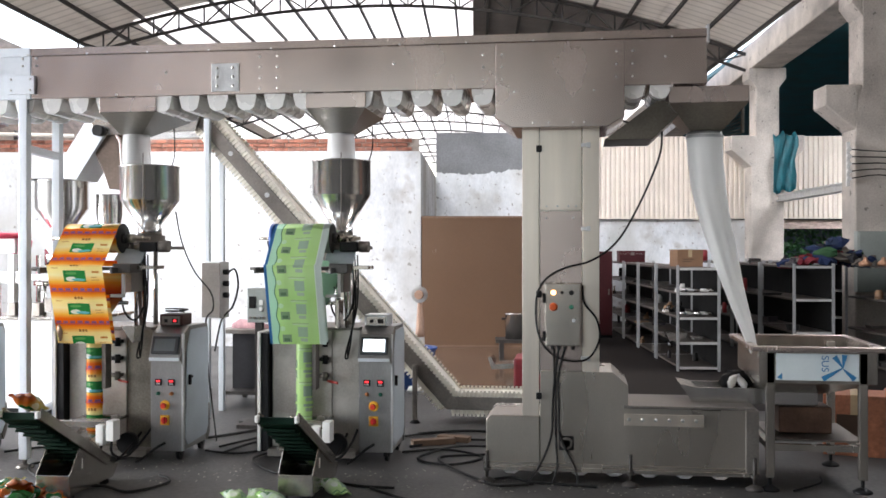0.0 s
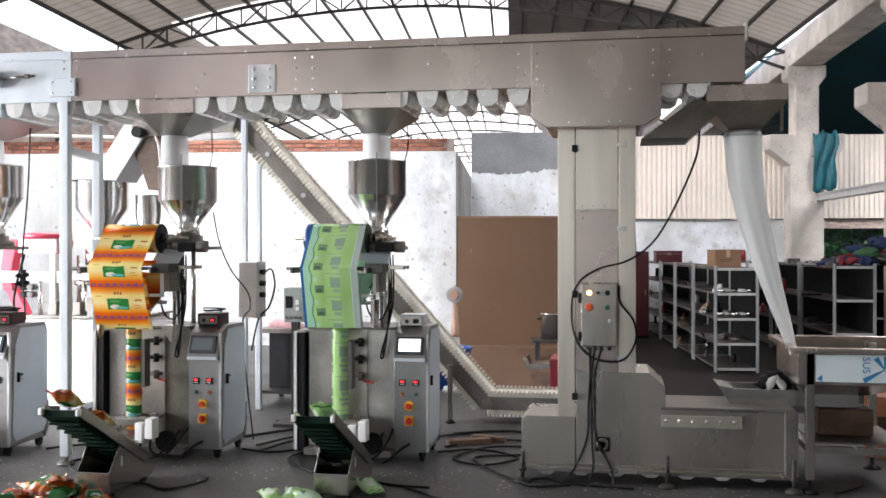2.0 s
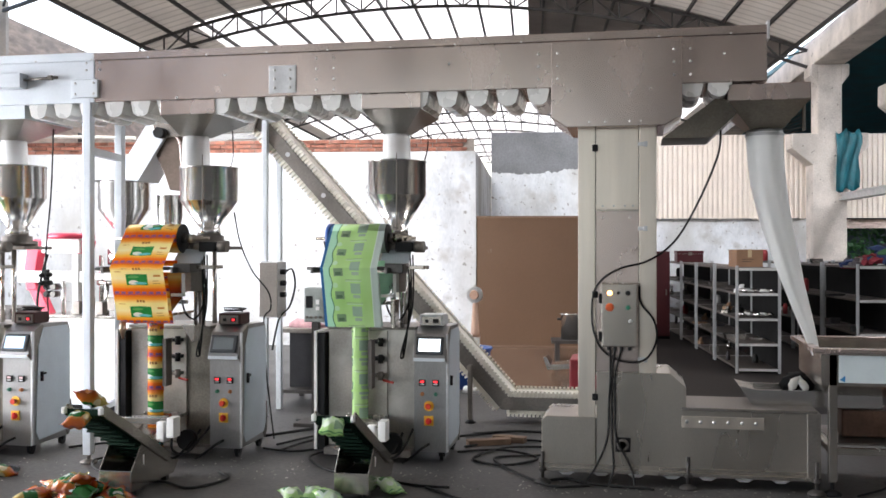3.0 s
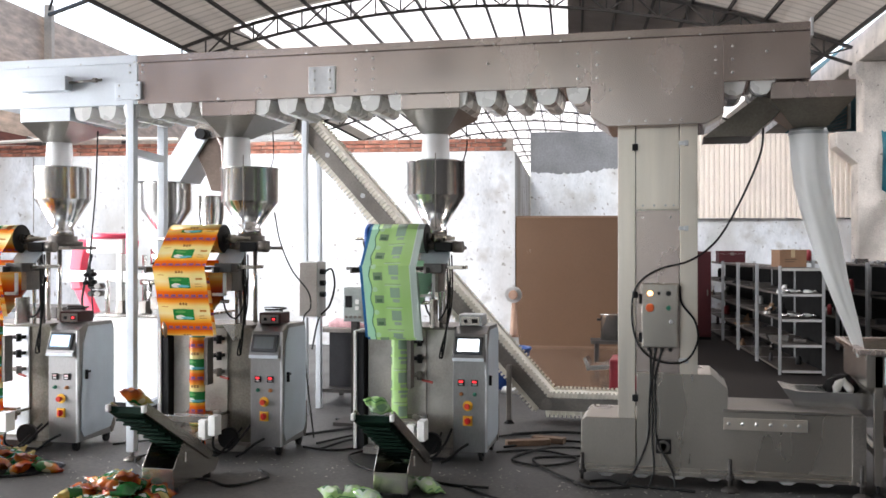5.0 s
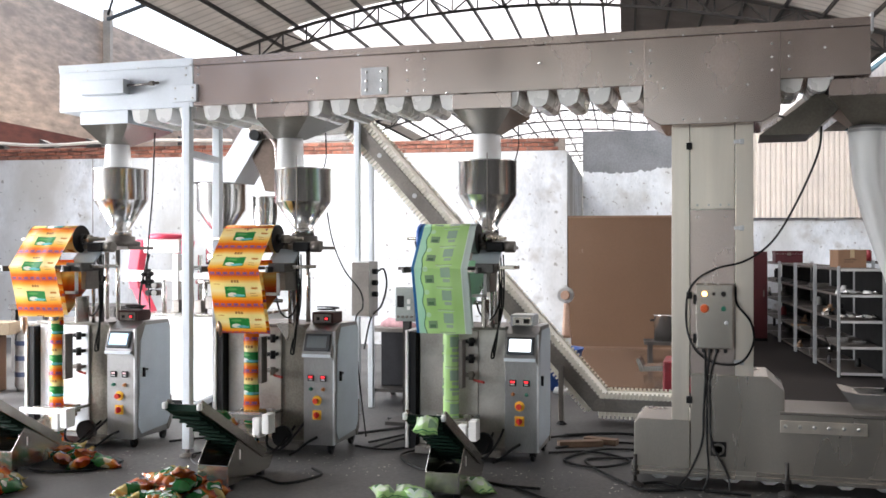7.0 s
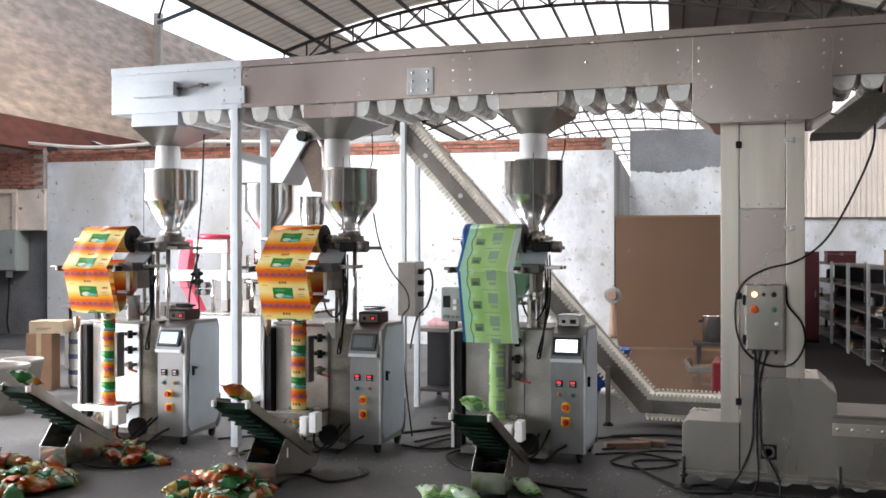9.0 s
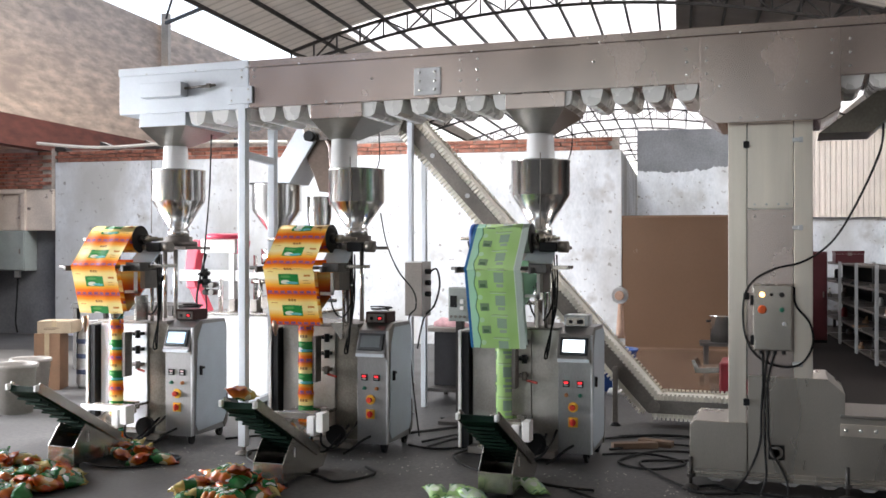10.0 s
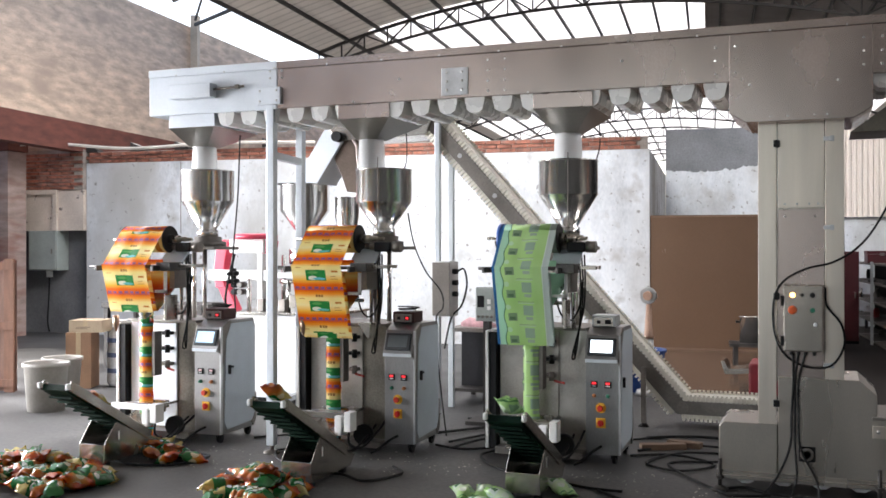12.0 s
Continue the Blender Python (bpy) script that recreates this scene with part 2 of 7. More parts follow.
structure("wall_left_band", B((U0 - 0.25, U0 + 0.03, -9, 60, 3.2, 3.7)), mat("red-brown brick band", (0.15, 0.05, 0.035), 0.9, 0, 0.25, 3, 40, 0.4, (1, 1, 3)), "red-brown painted band under the beige brick", "wall")
# Out-of-view pieces before v 12.3 are added to block side light from the recess.
structure("wall_left_lower", B((U0 - 0.25, U0, -9, 2.1, 0, 3.2), (U0 - 0.25, U0, 9.9, 12.3, 0, 3.2), (U0 - 0.25, U0, 15.4, 60, 0, 3.2)), PLASTER_GREY, "bare grey lower side wall, with unseen pieces added to block light", "wall")
structure("wall_back", B((U0 + 0.04, -0.86, 15, 15.24, 0, 3.0)), PLASTER, "blotchy white plastered partition wall with worn top edge", "wall", bevel=0.01)
structure("wall_recess", B((-0.86, 6.2, 20.5, 20.7, 0, 2.1), (7.9, 16, 20.5, 20.7, 0, 2.1), (6.2, 7.9, 20.5, 20.7, 0, 0.95), (-0.86, 1.3, 20.5, 20.7, 2.1, 3.93)), PLASTER, "white washed wall of the deep recess", "wall")
structure("wall_recess_lintel", B((6.2, 7.9, 20.5, 20.7, 1.92, 2.1)), mat("pale worn brick", (0.50, 0.40, 0.35), 0.9, 0, 0.3, 6, 40, 0.4, (1, 1, 4)), "pale worn brick course over the opening", "wall")
structure("wall_return", B((-1.10, -0.862, 15.24, 20.5, 0, 3.0)), PLASTER, "white return of the partition into the recess", "wall")


def ragged_render():
    """The bare grey render over the whitewash, with its uneven lower edge."""
    bm = bmesh.new()
    r = random.Random(8)
    top, low, z = [], [], 3.1
    n = 60
    for i in range(n + 1):
        u = -0.86 + 2.16 * i / n
        z = min(3.22, max(3.05, z + r.uniform(-0.035, 0.037)))
        top.append(bm.verts.new((u, 20.492, 3.925)))
        low.append(bm.verts.new((u, 20.492, z)))
    for i in range(n):
        bm.faces.new((low[i], low[i + 1], top[i + 1], top[i]))
    structure("wall_recess_render", bm, mat("slate grey render", (0.19, 0.195, 0.205), 0.9, 0, 0.2, 1.6, 30, 0.3), "bare grey render above the whitewash", "wall")


ragged_render()
# Slab added out of view to keep sky light off the annexe.
structure("ceiling_annexe", B((-13.8, U0 - 0.26, -5, 11.0, 3.3, 3.45)), CONCRETE, "unseen slab added over the annexe to block sky light", "ceiling")
# Unseen wall added behind the camera; its gap is sized for fill light.
structure("wall_front", B((-11, -9.5, -9.4, -9.0, 0, 8.8), (-2.1, 5.6, -9.4, -9.0, 0, 8.8), (-9.5, -2.1, -9.4, -9.0, 4.5, 8.8)), PLASTER, "unseen front wall added behind the camera, open at the fill lamp", "wall")
# Bay wall is coloured dark to carry the bay's lack of light.
structure("wall_right_bay", B((15.8, 16.0, -14, 60, 0, 6)), mat("shade-dark teal sheeting", (0.02, 0.05, 0.06), 0.7, 0, 0.3, 1.5, 30, 0.1), "neighbouring bay wall, its shade put into the colour", "wall")
# Unseen wall, added so that no daylight enters the bay here.
structure("wall_bay_front", B((5.6, 15.8, -9.4, -9.0, 0, 6)), PLASTER_GREY, "unseen wall added to close the bay from daylight", "wall")


def roof():
    bm, dark = bmesh.new(), bmesh.new()
    n = 33
    # The 9.6 and 14.2 openings are added out of view for fill lamps.
    spans = {9.6: (-7.0, -1.8), 14.2: (-3.4, 2.8), 19.8: (-7.0, -0.1), 25.8: (-7.8, 4.6)}
    us = [R0 + (R1 - R0) * i / n for i in range(n + 1)]
    bays = ((-9.4, 9.6), (9.6, 13.2), (13.2, 14.2), (14.2, 16.6), (16.6, 19.8), (19.8, 25.8), (25.8, 60.0))
    for v0, v1 in bays:
        for a, b in zip(us, us[1:]):
            mid = (a + b) / 2
            if v0 in spans and spans[v0][0] < mid < spans[v0][1]:
                continue
            za, zb = arch(a, *ROOF), arch(b, *ROOF)
            target = dark if v0 == 19.8 and mid > -0.1 else bm
            q = [target.verts.new(p) for p in ((a, v0, za), (b, v0, zb), (b, v1, zb), (a, v1, za), (a, v0, za + 0.05), (b, v0, zb + 0.05), (b, v1, zb + 0.05), (a, v1, za + 0.05))]
            for f in ((0, 1, 2, 3), (7, 6, 5, 4), (0, 3, 7, 4), (1, 5, 6, 2)):
                target.faces.new([q[i] for i in f])
    structure("ceiling_dark_sheets", dark, mat("dark weathered roof sheet", (0.27, 0.235, 0.21), 0.7, 0, 0.2, 1.2, 30, 0.1), "dark brown-grey opaque roof sheets", "roof")
    rs = ROOF_SHEET.node_tree
    # Corrugation shade is painted on the smooth sheets as dark stripes.
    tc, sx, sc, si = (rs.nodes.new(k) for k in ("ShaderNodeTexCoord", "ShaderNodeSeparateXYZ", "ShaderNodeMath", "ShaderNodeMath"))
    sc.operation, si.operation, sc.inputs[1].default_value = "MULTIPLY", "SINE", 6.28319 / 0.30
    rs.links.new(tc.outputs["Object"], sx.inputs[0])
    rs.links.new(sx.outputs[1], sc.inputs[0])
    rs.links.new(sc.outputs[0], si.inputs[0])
    rib_shade, rmix = rs.nodes.new("ShaderNodeMapRange"), rs.nodes.new("ShaderNodeMix")
    rib_shade.inputs[1].default_value, rib_shade.inputs[2].default_value, rib_shade.inputs[3].default_value, rib_shade.inputs[4].default_value = 0.55, 0.95, 0.0, 0.6
    rs.links.new(si.outputs[0], rib_shade.inputs[0])
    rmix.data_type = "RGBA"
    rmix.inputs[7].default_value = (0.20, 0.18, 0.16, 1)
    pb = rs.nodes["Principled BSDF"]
    rs.links.new(rib_shade.outputs[0], rmix.inputs[0])
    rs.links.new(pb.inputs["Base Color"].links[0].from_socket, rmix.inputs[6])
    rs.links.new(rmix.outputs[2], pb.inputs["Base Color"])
    see_through(ROOF_SHEET, 0.36, (0.66, 0.62, 0.57))
    structure("ceiling", bm, ROOF_SHEET, "arched grey metal roof sheets with rib shade painted on", "roof")
    sm = bmesh.new()
    for a, b in zip(us, us[1:]):
        za, zb = arch(a, *ROOF), arch(b, *ROOF)
        for v0, v1 in bays:
            if v0 in spans and spans[v0][0] < (a + b) / 2 < spans[v0][1]:
                sm.faces.new([sm.verts.new(p) for p in ((a, v0, za), (b, v0, zb), (b, v1, zb), (a, v1, za))])
    m = bpy.data.materials.new("translucent roof sheet")
    m.use_nodes = True
    t, nn = m.node_tree, m.node_tree.nodes
    tr, df, mx = nn.new("ShaderNodeBsdfTranslucent"), nn.new("ShaderNodeBsdfTransparent"), nn.new("ShaderNodeMixShader")
    tr.inputs[0].default_value = (0.66, 0.62, 0.58, 1)
    df.inputs[0].default_value = (0.62, 0.58, 0.55, 1)
    mx.inputs[0].default_value = 0.12
    t.links.new(tr.outputs[0], mx.inputs[1])
    t.links.new(df.outputs[0], mx.inputs[2])
    t.links.new(mx.outputs[0], nn["Material Output"].inputs[0])
    structure("ceiling_skylight", sm, m, "bright translucent roof sheets", "skylight")
    pm = bmesh.new()
    for i in range(20):
        u = R0 + 0.06 + (R1 - R0 - 0.12) * i / 19
        z = arch(u, *ROOF) - 0.04
        bar(pm, (u, -9, z), (u, 59, z), 0.05, 0.07)
    structure("ceiling_purlins", pm, IRON, "dark steel purlins along the roof", "purlin")
    for v in (1.8, 7.8, 13.8, 19.8, 25.8, 31.8, 37.8, 43.8, 49.8, 55.8):
        tm = bmesh.new()
        k = 26
        us = [R0 + 0.1 + (R1 + 0.15 - R0 - 0.1) * i / k for i in range(k + 1)]
        for i in range(k):
            (a, ha, la), (b, hb, lb) = [(u, arch(u, *UPPER), arch(u, *LOWER_CHORD)) for u in us[i:i + 2]]
            bar(tm, (a, v, ha), (b, v, hb), 0.06)
            bar(tm, (a, v, la), (b, v, lb), 0.055)
            bar(tm, (a, v, la if i % 2 else ha), (b, v, hb if i % 2 else lb), 0.03)
            bar(tm, (a, v, la), (a, v, ha), 0.03)
        structure("roof_truss", tm, IRON, "arched dark steel lattice roof truss", "truss")


roof()
_w = bmesh.new()
prism(_w, [(U1 - 0.15 + drift(-9), -9.0), (U1 + 0.25 + drift(-9), -9.0), (U1 + 0.25 + drift(60), 60), (U1 - 0.15 + drift(60), 60)], 5.585, 5.6, "z")
structure("wall_right_upper", _w, PLASTER_GREY, "low grey curb on the crane beam", "wall")
# Unseen end wall added to shut daylight out of the bay.
structure("wall_bay_end", B((5.7, 15.8, 59.8, 60.0, 0, 5.7)), PLASTER_GREY, "unseen end wall added to keep daylight out of the bay", "wall")
# Hole around u 7-10 is added out of view for the bay fill lamp.
structure("ceiling_bay", B((U1 + 0.3, 16, -9.4, 15, 5.7, 5.8), (U1 + 0.3, 16, 17, 60, 5.7, 5.8), (U1 + 0.3, 7, 15, 17, 5.7, 5.8), (10, 16, 15, 17, 5.7, 5.8)), mat("teal roof sheet", (0.015, 0.13, 0.17), 0.6, 0, 0.3, 2, 30, 0.1), "dark teal roof of the neighbouring bay", "roof")


def column(v):
    bm = bmesh.new()
    w, U1 = 0.32, 5.4 + drift(v)
    n = 0.225
    prism(bm, [(U1 - w, 0), (U1 + w, 0), (U1 + w, 3.71), (U1 + n, 3.71), (U1 + n, 5.07), (U1 - n, 5.07), (U1 - n, 3.71), (U1 - w, 3.71)], v - 0.25, v + 0.25)
    for s in (-1, 1):
        prism(bm, [(U1 + s * (w - 0.01), 3.12), (U1 + s * (w + 0.40), 3.46), (U1 + s * (w + 0.40), 3.74), (U1 + s * (n - 0.01), 3.74)], v - 0.25, v + 0.25)
        prism(bm, [(U1 + s * (n - 0.01), 4.66), (U1 + s * (n + 0.14), 4.86), (U1 + s * (n + 0.14), 5.075), (U1 + s * (n - 0.01), 5.075)], v - 0.25, v + 0.25)
    return structure("column", bm, CONCRETE, "rough concrete column with corbels", "column", bevel=0.02)


for v in (1.8, 7.8, 13.8, 19.8, 25.8, 31.8):
    column(v)
_w = bmesh.new()
prism(_w, [(U1 - 0.3 + drift(-9), -9.0), (U1 + 0.3 + drift(-9), -9.0), (U1 + 0.3 + drift(58), 58), (U1 - 0.3 + drift(58), 58)], 5.08, 5.58, "z")
structure("crane_beam", _w, CONCRETE, "long concrete beam on the column corbels", "beam", bevel=0.02)


def profiled(u0, u1, v, z0, z1, name):
    bm = bmesh.new()
    n = int((u1 - u0) / 0.1)
    out = []
    for i in range(n):
        a = u0 + 0.1 * i
        out += [(a, v), (a + 0.045, v), (a + 0.055, v + 0.03), (a + 0.09, v + 0.03)]
    lo = [bm.verts.new((p[0], p[1], z0)) for p in out]
    hi = [bm.verts.new((p[0], p[1], z1)) for p in out]
    for i in range(len(out) - 1):
        bm.faces.new((lo[i], lo[i + 1], hi[i + 1], hi[i]))
    return structure(name, bm, SHEET_CREAM, "cream profiled metal sheeting", "cladding")


profiled(1.3, 16.0, 20.4, 2.12, 3.82, "cladding_rear")


# ---- bucket elevator with its long overhead conveyor ----
YF = 6.25
BOLT = bpy.data.meshes.new("bolt")
_b = bmesh.new()
rings(_b, [((0, 0.002, 0), (0, -1, 0), 0.011), ((0, -0.006, 0), (0, -1, 0), 0.010), ((0, -0.009, 0), (0, -1, 0), 0.005)], 8)
bmesh.ops.recalc_face_normals(_b, faces=_b.faces)
_b.to_mesh(BOLT)
_b.free()
BOLT.materials.append(mat("bright bolt steel", (0.55, 0.54, 0.52), 0.34, 0.9, 0.1))


def bolts(parent, places, scale=1.0):
    for p in places:
        ob = part("bolt", BOLT, None, parent)
        ob.matrix_basis = Matrix.Translation(p) @ Matrix.Scale(0.75 * scale, 4)


def funnel(bm, x0, x1, y0, y1, z0, z1, c, r, zb):
    """A square collar that narrows to a round spout."""
    top = [bm.verts.new(p) for p in ((x0, y0, z0), (x1, y0, z0), (x1, y1, z0), (x0, y1, z0))]
    low = [bm.verts.new((c[0] + sx * r, c[1] + sy * r, zb)) for sx, sy in ((-1, -1), (1, -1), (1, 1), (-1, 1))]
    for i in range(4):
        j = (i + 1) % 4
        bm.faces.new((top[i], top[j], low[j], low[i]))
    bm.faces.new(low)


SLEEVE = bpy.data.materials.new("frosted plastic sleeve")
SLEEVE.use_nodes = True
_p = SLEEVE.node_tree.nodes["Principled BSDF"]
_p.inputs["Base Color"].default_value, _p.inputs["Roughness"].default_value = (0.82, 0.83, 0.83, 1), 0.35
_p.inputs["Alpha"].default_value = 0.72
SPOUTS = [(-1.72, 6.94), (-3.22, 6.80), (-4.73, 6.80)]
CHUTES = [(-1.79, -1.39), (-3.23, -2.83), (-4.68, -4.27)]


def elevator():
    e = thing("bucket_elevator", pose(0, 0, 0), "tall brushed stainless Z-shaped bucket elevator with overhead trough", "elevator")
    part("overhead_trough", B((-3.72, 0.775, YF, YF + 0.6, 2.525, 2.815)), STEEL_H, e, "long brushed stainless overhead trough", 0.004)
    part("trough_end", B((-4.85, -3.722, YF - 0.003, YF + 0.603, 2.522, 2.815)), STEEL_BLUE, e, "bright film-covered end section of the trough", 0.004)
    part("trough_lid", B((-3.72, 0.78, YF - 0.008, YF + 0.608, 2.815, 2.868)), STEEL_H, e, "", 0.004)
    part("end_lid", B((-4.855, -3.722, YF - 0.008, YF + 0.608, 2.815, 2.874)), STEEL_BLUE, e, "", 0.004)
    bm = bmesh.new()
    prism(bm, [(-0.54, 2.812), (-0.54, 2.333), (-0.44, 2.27), (0.165, 2.27), (0.27, 2.333), (0.27, 2.812)], YF - 0.006, YF + 0.606)
    part("head_cover", bm, STEEL_H, e, "", 0.004)
    part("end_flag", B((0.772, 0.786, YF - 0.02, YF + 0.1, 2.78, 2.89)), ALU, e)
    for x in (-2.1, -1.98):
        bolts(e, [(x, YF, z) for z in (2.56, 2.63, 2.70, 2.77)])
    for x in (-0.62, -0.5, 0.22, 0.32):
        bolts(e, [(x, YF - 0.004, z) for z in (2.58, 2.66, 2.74)])
    for x in (-3.78, -3.68):
        bolts(e, [(x, YF - 0.004, z) for z in (2.75, 2.80)])
    bolts(e, [(-4.6 + 0.43 * i, YF - 0.008, 2.822) for i in range(13)], 0.8)
    bolts(e, [(x, YF - 0.002, z) for x, z in ((-2.75, 2.68), (-1.2, 2.7), (-0.42, 2.5), (0.08, 2.5), (0.52, 2.7), (-1.82, 2.535), (-3.1, 2.54))])
    bolts(e, [(x, YF - 0.006, 2.30) for x in (-0.3, -0.2, -0.05, 0.02)], 0.8)
    pl = part("joint_plate", B((-2.43, -2.24, YF - 0.012, YF, 2.545, 2.73)), ALU, e, "galvanised joint plate with six bolts", 0.002)
    bolts(pl, [(x, YF - 0.012, z) for x in (-2.39, -2.28) for z in (2.58, 2.64, 2.70)], 1.2)
    tb = part("tension_box", B((-4.6, -4.24, YF - 0.09, YF - 0.003, 2.63, 2.735)), STEEL_BLUE, e, "", 0.004)
    bm = bmesh.new()
    rod(bm, (-4.24, YF - 0.04, 2.69), (-3.98, YF - 0.04, 2.70), 0.009)
    rings(bm, [((-4.05, YF - 0.04, 2.699), (1, 0, 0), 0.018), ((-4.02, YF - 0.04, 2.699), (1, 0, 0), 0.018)], 6)
    part("tension_screw", bm, STEEL_DK, tb)
    # hanging buckets of the lower run
    bk = bmesh.new()
    u = [(-0.072, 0.05), (-0.070, -0.01), (-0.055, -0.072), (-0.025, -0.092), (0.025, -0.092), (0.055, -0.072), (0.070, -0.01), (0.072, 0.05)]
    prism(bk, u, 0.0, 0.5)
    bmesh.ops.recalc_face_normals(bk, faces=bk.faces)
    me = bpy.data.meshes.new("bucket")
    bk.to_mesh(me)
    bk.free()
    me.materials.append(mat("white bucket plastic", (0.72, 0.72, 0.70), 0.28, 0.15, 0.05))
    for i in range(20):
        ob = part("bucket", me, None, e)
        ob.matrix_basis = pose(-0.625 - 0.197 * i, YF + 0.02, 2.515)
    for x in (0.33, 0.5):
        ob = part("bucket", me, None, e)
        ob.matrix_basis = pose(x, YF + 0.02, 2.535, 0, 20 if x > 0.4 else 0, 0)
    for i in range(7):
        ob = part("bucket", me, None, e)
        ob.matrix_basis = pose(-0.45 + 0.22 * i, 6.37, 0.138)
    # discharge chutes
    for (x0, x1), (cx, cy) in zip(CHUTES, SPOUTS):
        bm = bmesh.new()
        funnel(bm, x0, x1, YF + 0.012, YF + 0.62, 2.425, 2.523, (cx, cy), 0.085, 2.33)
        c = part("discharge_chute", bm, SHADED_STEEL, e, "steel discharge funnel, shade put into its colour")
        part("collar", B((x0, x1, YF + 0.012, YF + 0.62, 2.425, 2.523)), STEEL_BLUE if x0 < -4 else STEEL_H, c, "", 0.003)
        bm = bmesh.new()
        rings(bm, [((cx, cy, 2.34), (0, 0, 1), 0.093), ((cx, cy, 2.28), (0, 0, 1), 0.098), ((cx, cy, 2.11), (0, 0, 1), 0.104)], 28, False)
        part("sleeve", bm, SLEEVE, c, "frosted plastic feed sleeve")
    bm = bmesh.new()
    funnel(bm, 0.545, 1.03, YF + 0.02, YF + 0.62, 2.412, 2.515, (0.80, 6.6), 0.1, 2.262)
    c = part("discharge_chute", bm, SHADED_STEEL, e, "steel discharge funnel, shade put into its colour")
    part("collar", B((0.545, 1.03, YF + 0.02, YF + 0.62, 2.412, 2.515)), STEEL_H, c, "", 0.003)
    bm = bmesh.new()
    rings(bm, [((0.80, 6.6, 2.262), (0, 0, 1), 0.112), ((0.80, 6.6, 2.228), (0, 0, 1), 0.112)], 28)
    part("spout_ring", bm, ALU, c)
    bm = bmesh.new()
    prism(bm, [(0.15, 2.20), (0.5, 2.46), (0.56, 2.42), (0.62, 2.36), (0.45, 2.2)], YF + 0.12, YF + 0.56)
    part("return_guard", bm, SHADED_STEEL, e, "", 0.003)
    bm = bmesh.new()
    for s in range(7):
        rod(bm, (0.85, 6.75, 2.245 + 0.006 * s), (1.06, 6.72, 2.27 + 0.026 * s), 0.0025, 5)
    rod(bm, (1.06, 6.72, 2.27), (1.06, 6.72, 2.47), 0.012, 6)
    part("guard_wires", bm, STEEL_DK, e)
    # column
    part("column_casing", B((-0.373, 0.114, 6.365, 6.8, 0.69, 2.275)), STEEL, e, "", 0.003)
    part("side_strip", B((-0.376, -0.268, 6.352, 6.37, 0.40, 2.275)), STEEL_LT, e, "", 0.003)
    part("side_strip", B((0.010, 0.117, 6.352, 6.37, 0.69, 2.275)), STEEL_LT, e, "", 0.003)
    up = part("access_panel", B((-0.262, 0.004, 6.356, 6.37, 1.75, 2.27)), STEEL_LT, e, "bright upper access panel", 0.003)
    bolts(up, [(x, 6.356, z) for z in (1.775,) for x in (-0.22, -0.15, -0.08, -0.03)], 0.9)
    lo = part("access_panel", B((-0.262, 0.004, 6.358, 6.37, 0.72, 1.74)), STEEL_H, e, "dull lower access panel", 0.003)
    bolts(lo, [(x, 6.358, 1.70) for x in (-0.22, -0.05)], 0.9)
    for z in (2.165, 1.63, 0.80):
        bm = B((0.0, 0.035, 6.335, 6.352, z - 0.012, z + 0.012), (0.035, 0.06, 6.330, 6.352, z - 0.016, z + 0.016))
        part("latch", bm, ALU, e, "", 0.003)
    for z in (2.145, 1.21, 0.555):
        bm = B((-0.285, -0.25, 6.33, 6.352, z - 0.02, z + 0.02))
        rod(bm, (-0.268, 6.34, z - 0.022), (-0.268, 6.34, z + 0.022), 0.008, 8)
        part("hinge", bm, BLACK, e)
    # boot
    bm = bmesh.new()
    prism(bm, [(-0.26, 0.10), (1.08, 0.10), (1.08, 0.487), (0.298, 0.487), (0.298, 0.63), (0.2, 0.715), (-0.26, 0.715)], 6.35, 6.85)
    part("boot_casing", bm, STEEL_BOOT, e, "", 0.004)
    bm = bmesh.new()
    prism(bm, [(-0.61, 0.10), (-0.262, 0.10), (-0.262, 0.425), (-0.58, 0.425), (-0.61, 0.40)], 6.346, 6.86)
    part("drive_cover", bm, STEEL_BOOT, e, "", 0.006)
    part("base_rail", B((-0.625, 1.10, 6.325, 6.35, 0.075, 0.10), (-0.625, 1.10, 6.344, 6.35, 0.10, 0.125)), STEEL, e, "", 0.002)
    part("inlet_flange", B((1.02, 1.10, 6.335, 6.86, 0.09, 0.49)), STEEL_DK, e, "", 0.004)
    bs = part("bolt_strip", B((0.272, 0.766, 6.338, 6.35, 0.378, 0.452)), STEEL_LT, e, "", 0.002)
    bolts(bs, [(0.303 + 0.083 * i, 6.338, 0.417) for i in range(6)], 1.5)
    part("step_edge", B((0.27, 1.08, 6.34, 6.86, 0.487, 0.505)), STEEL_DK, e, "", 0.003)
    fan = part("fan_grille", B((-0.14, -0.045, 6.335, 6.35, 0.21, 0.302)), BLACK, e, "", 0.004)
    for k in range(3):
        bm = bmesh.new()
        r = 0.014 + 0.013 * k
        rings(bm, [((-0.0925, 6.333, 0.256), (0, -1, 0), r), ((-0.0925, 6.329, 0.256), (0, -1, 0), r - 0.004)], 18)
        part("ring", bm, STEEL_DK, fan)
    for x, y in ((-0.6, 6.31), (0.31, 6.31), (1.07, 6.31), (-0.6, 6.88), (1.07, 6.88)):
        bm = bmesh.new()
        rod(bm, (x, y, 0.03), (x, y, 0.2 if y < 6.5 else 0.1), 0.012, 10)
        rings(bm, [((x, y, 0.0), (0, 0, 1), 0.055), ((x, y, 0.012), (0, 0, 1), 0.055), ((x, y, 0.035), (0, 0, 1), 0.02)], 18)
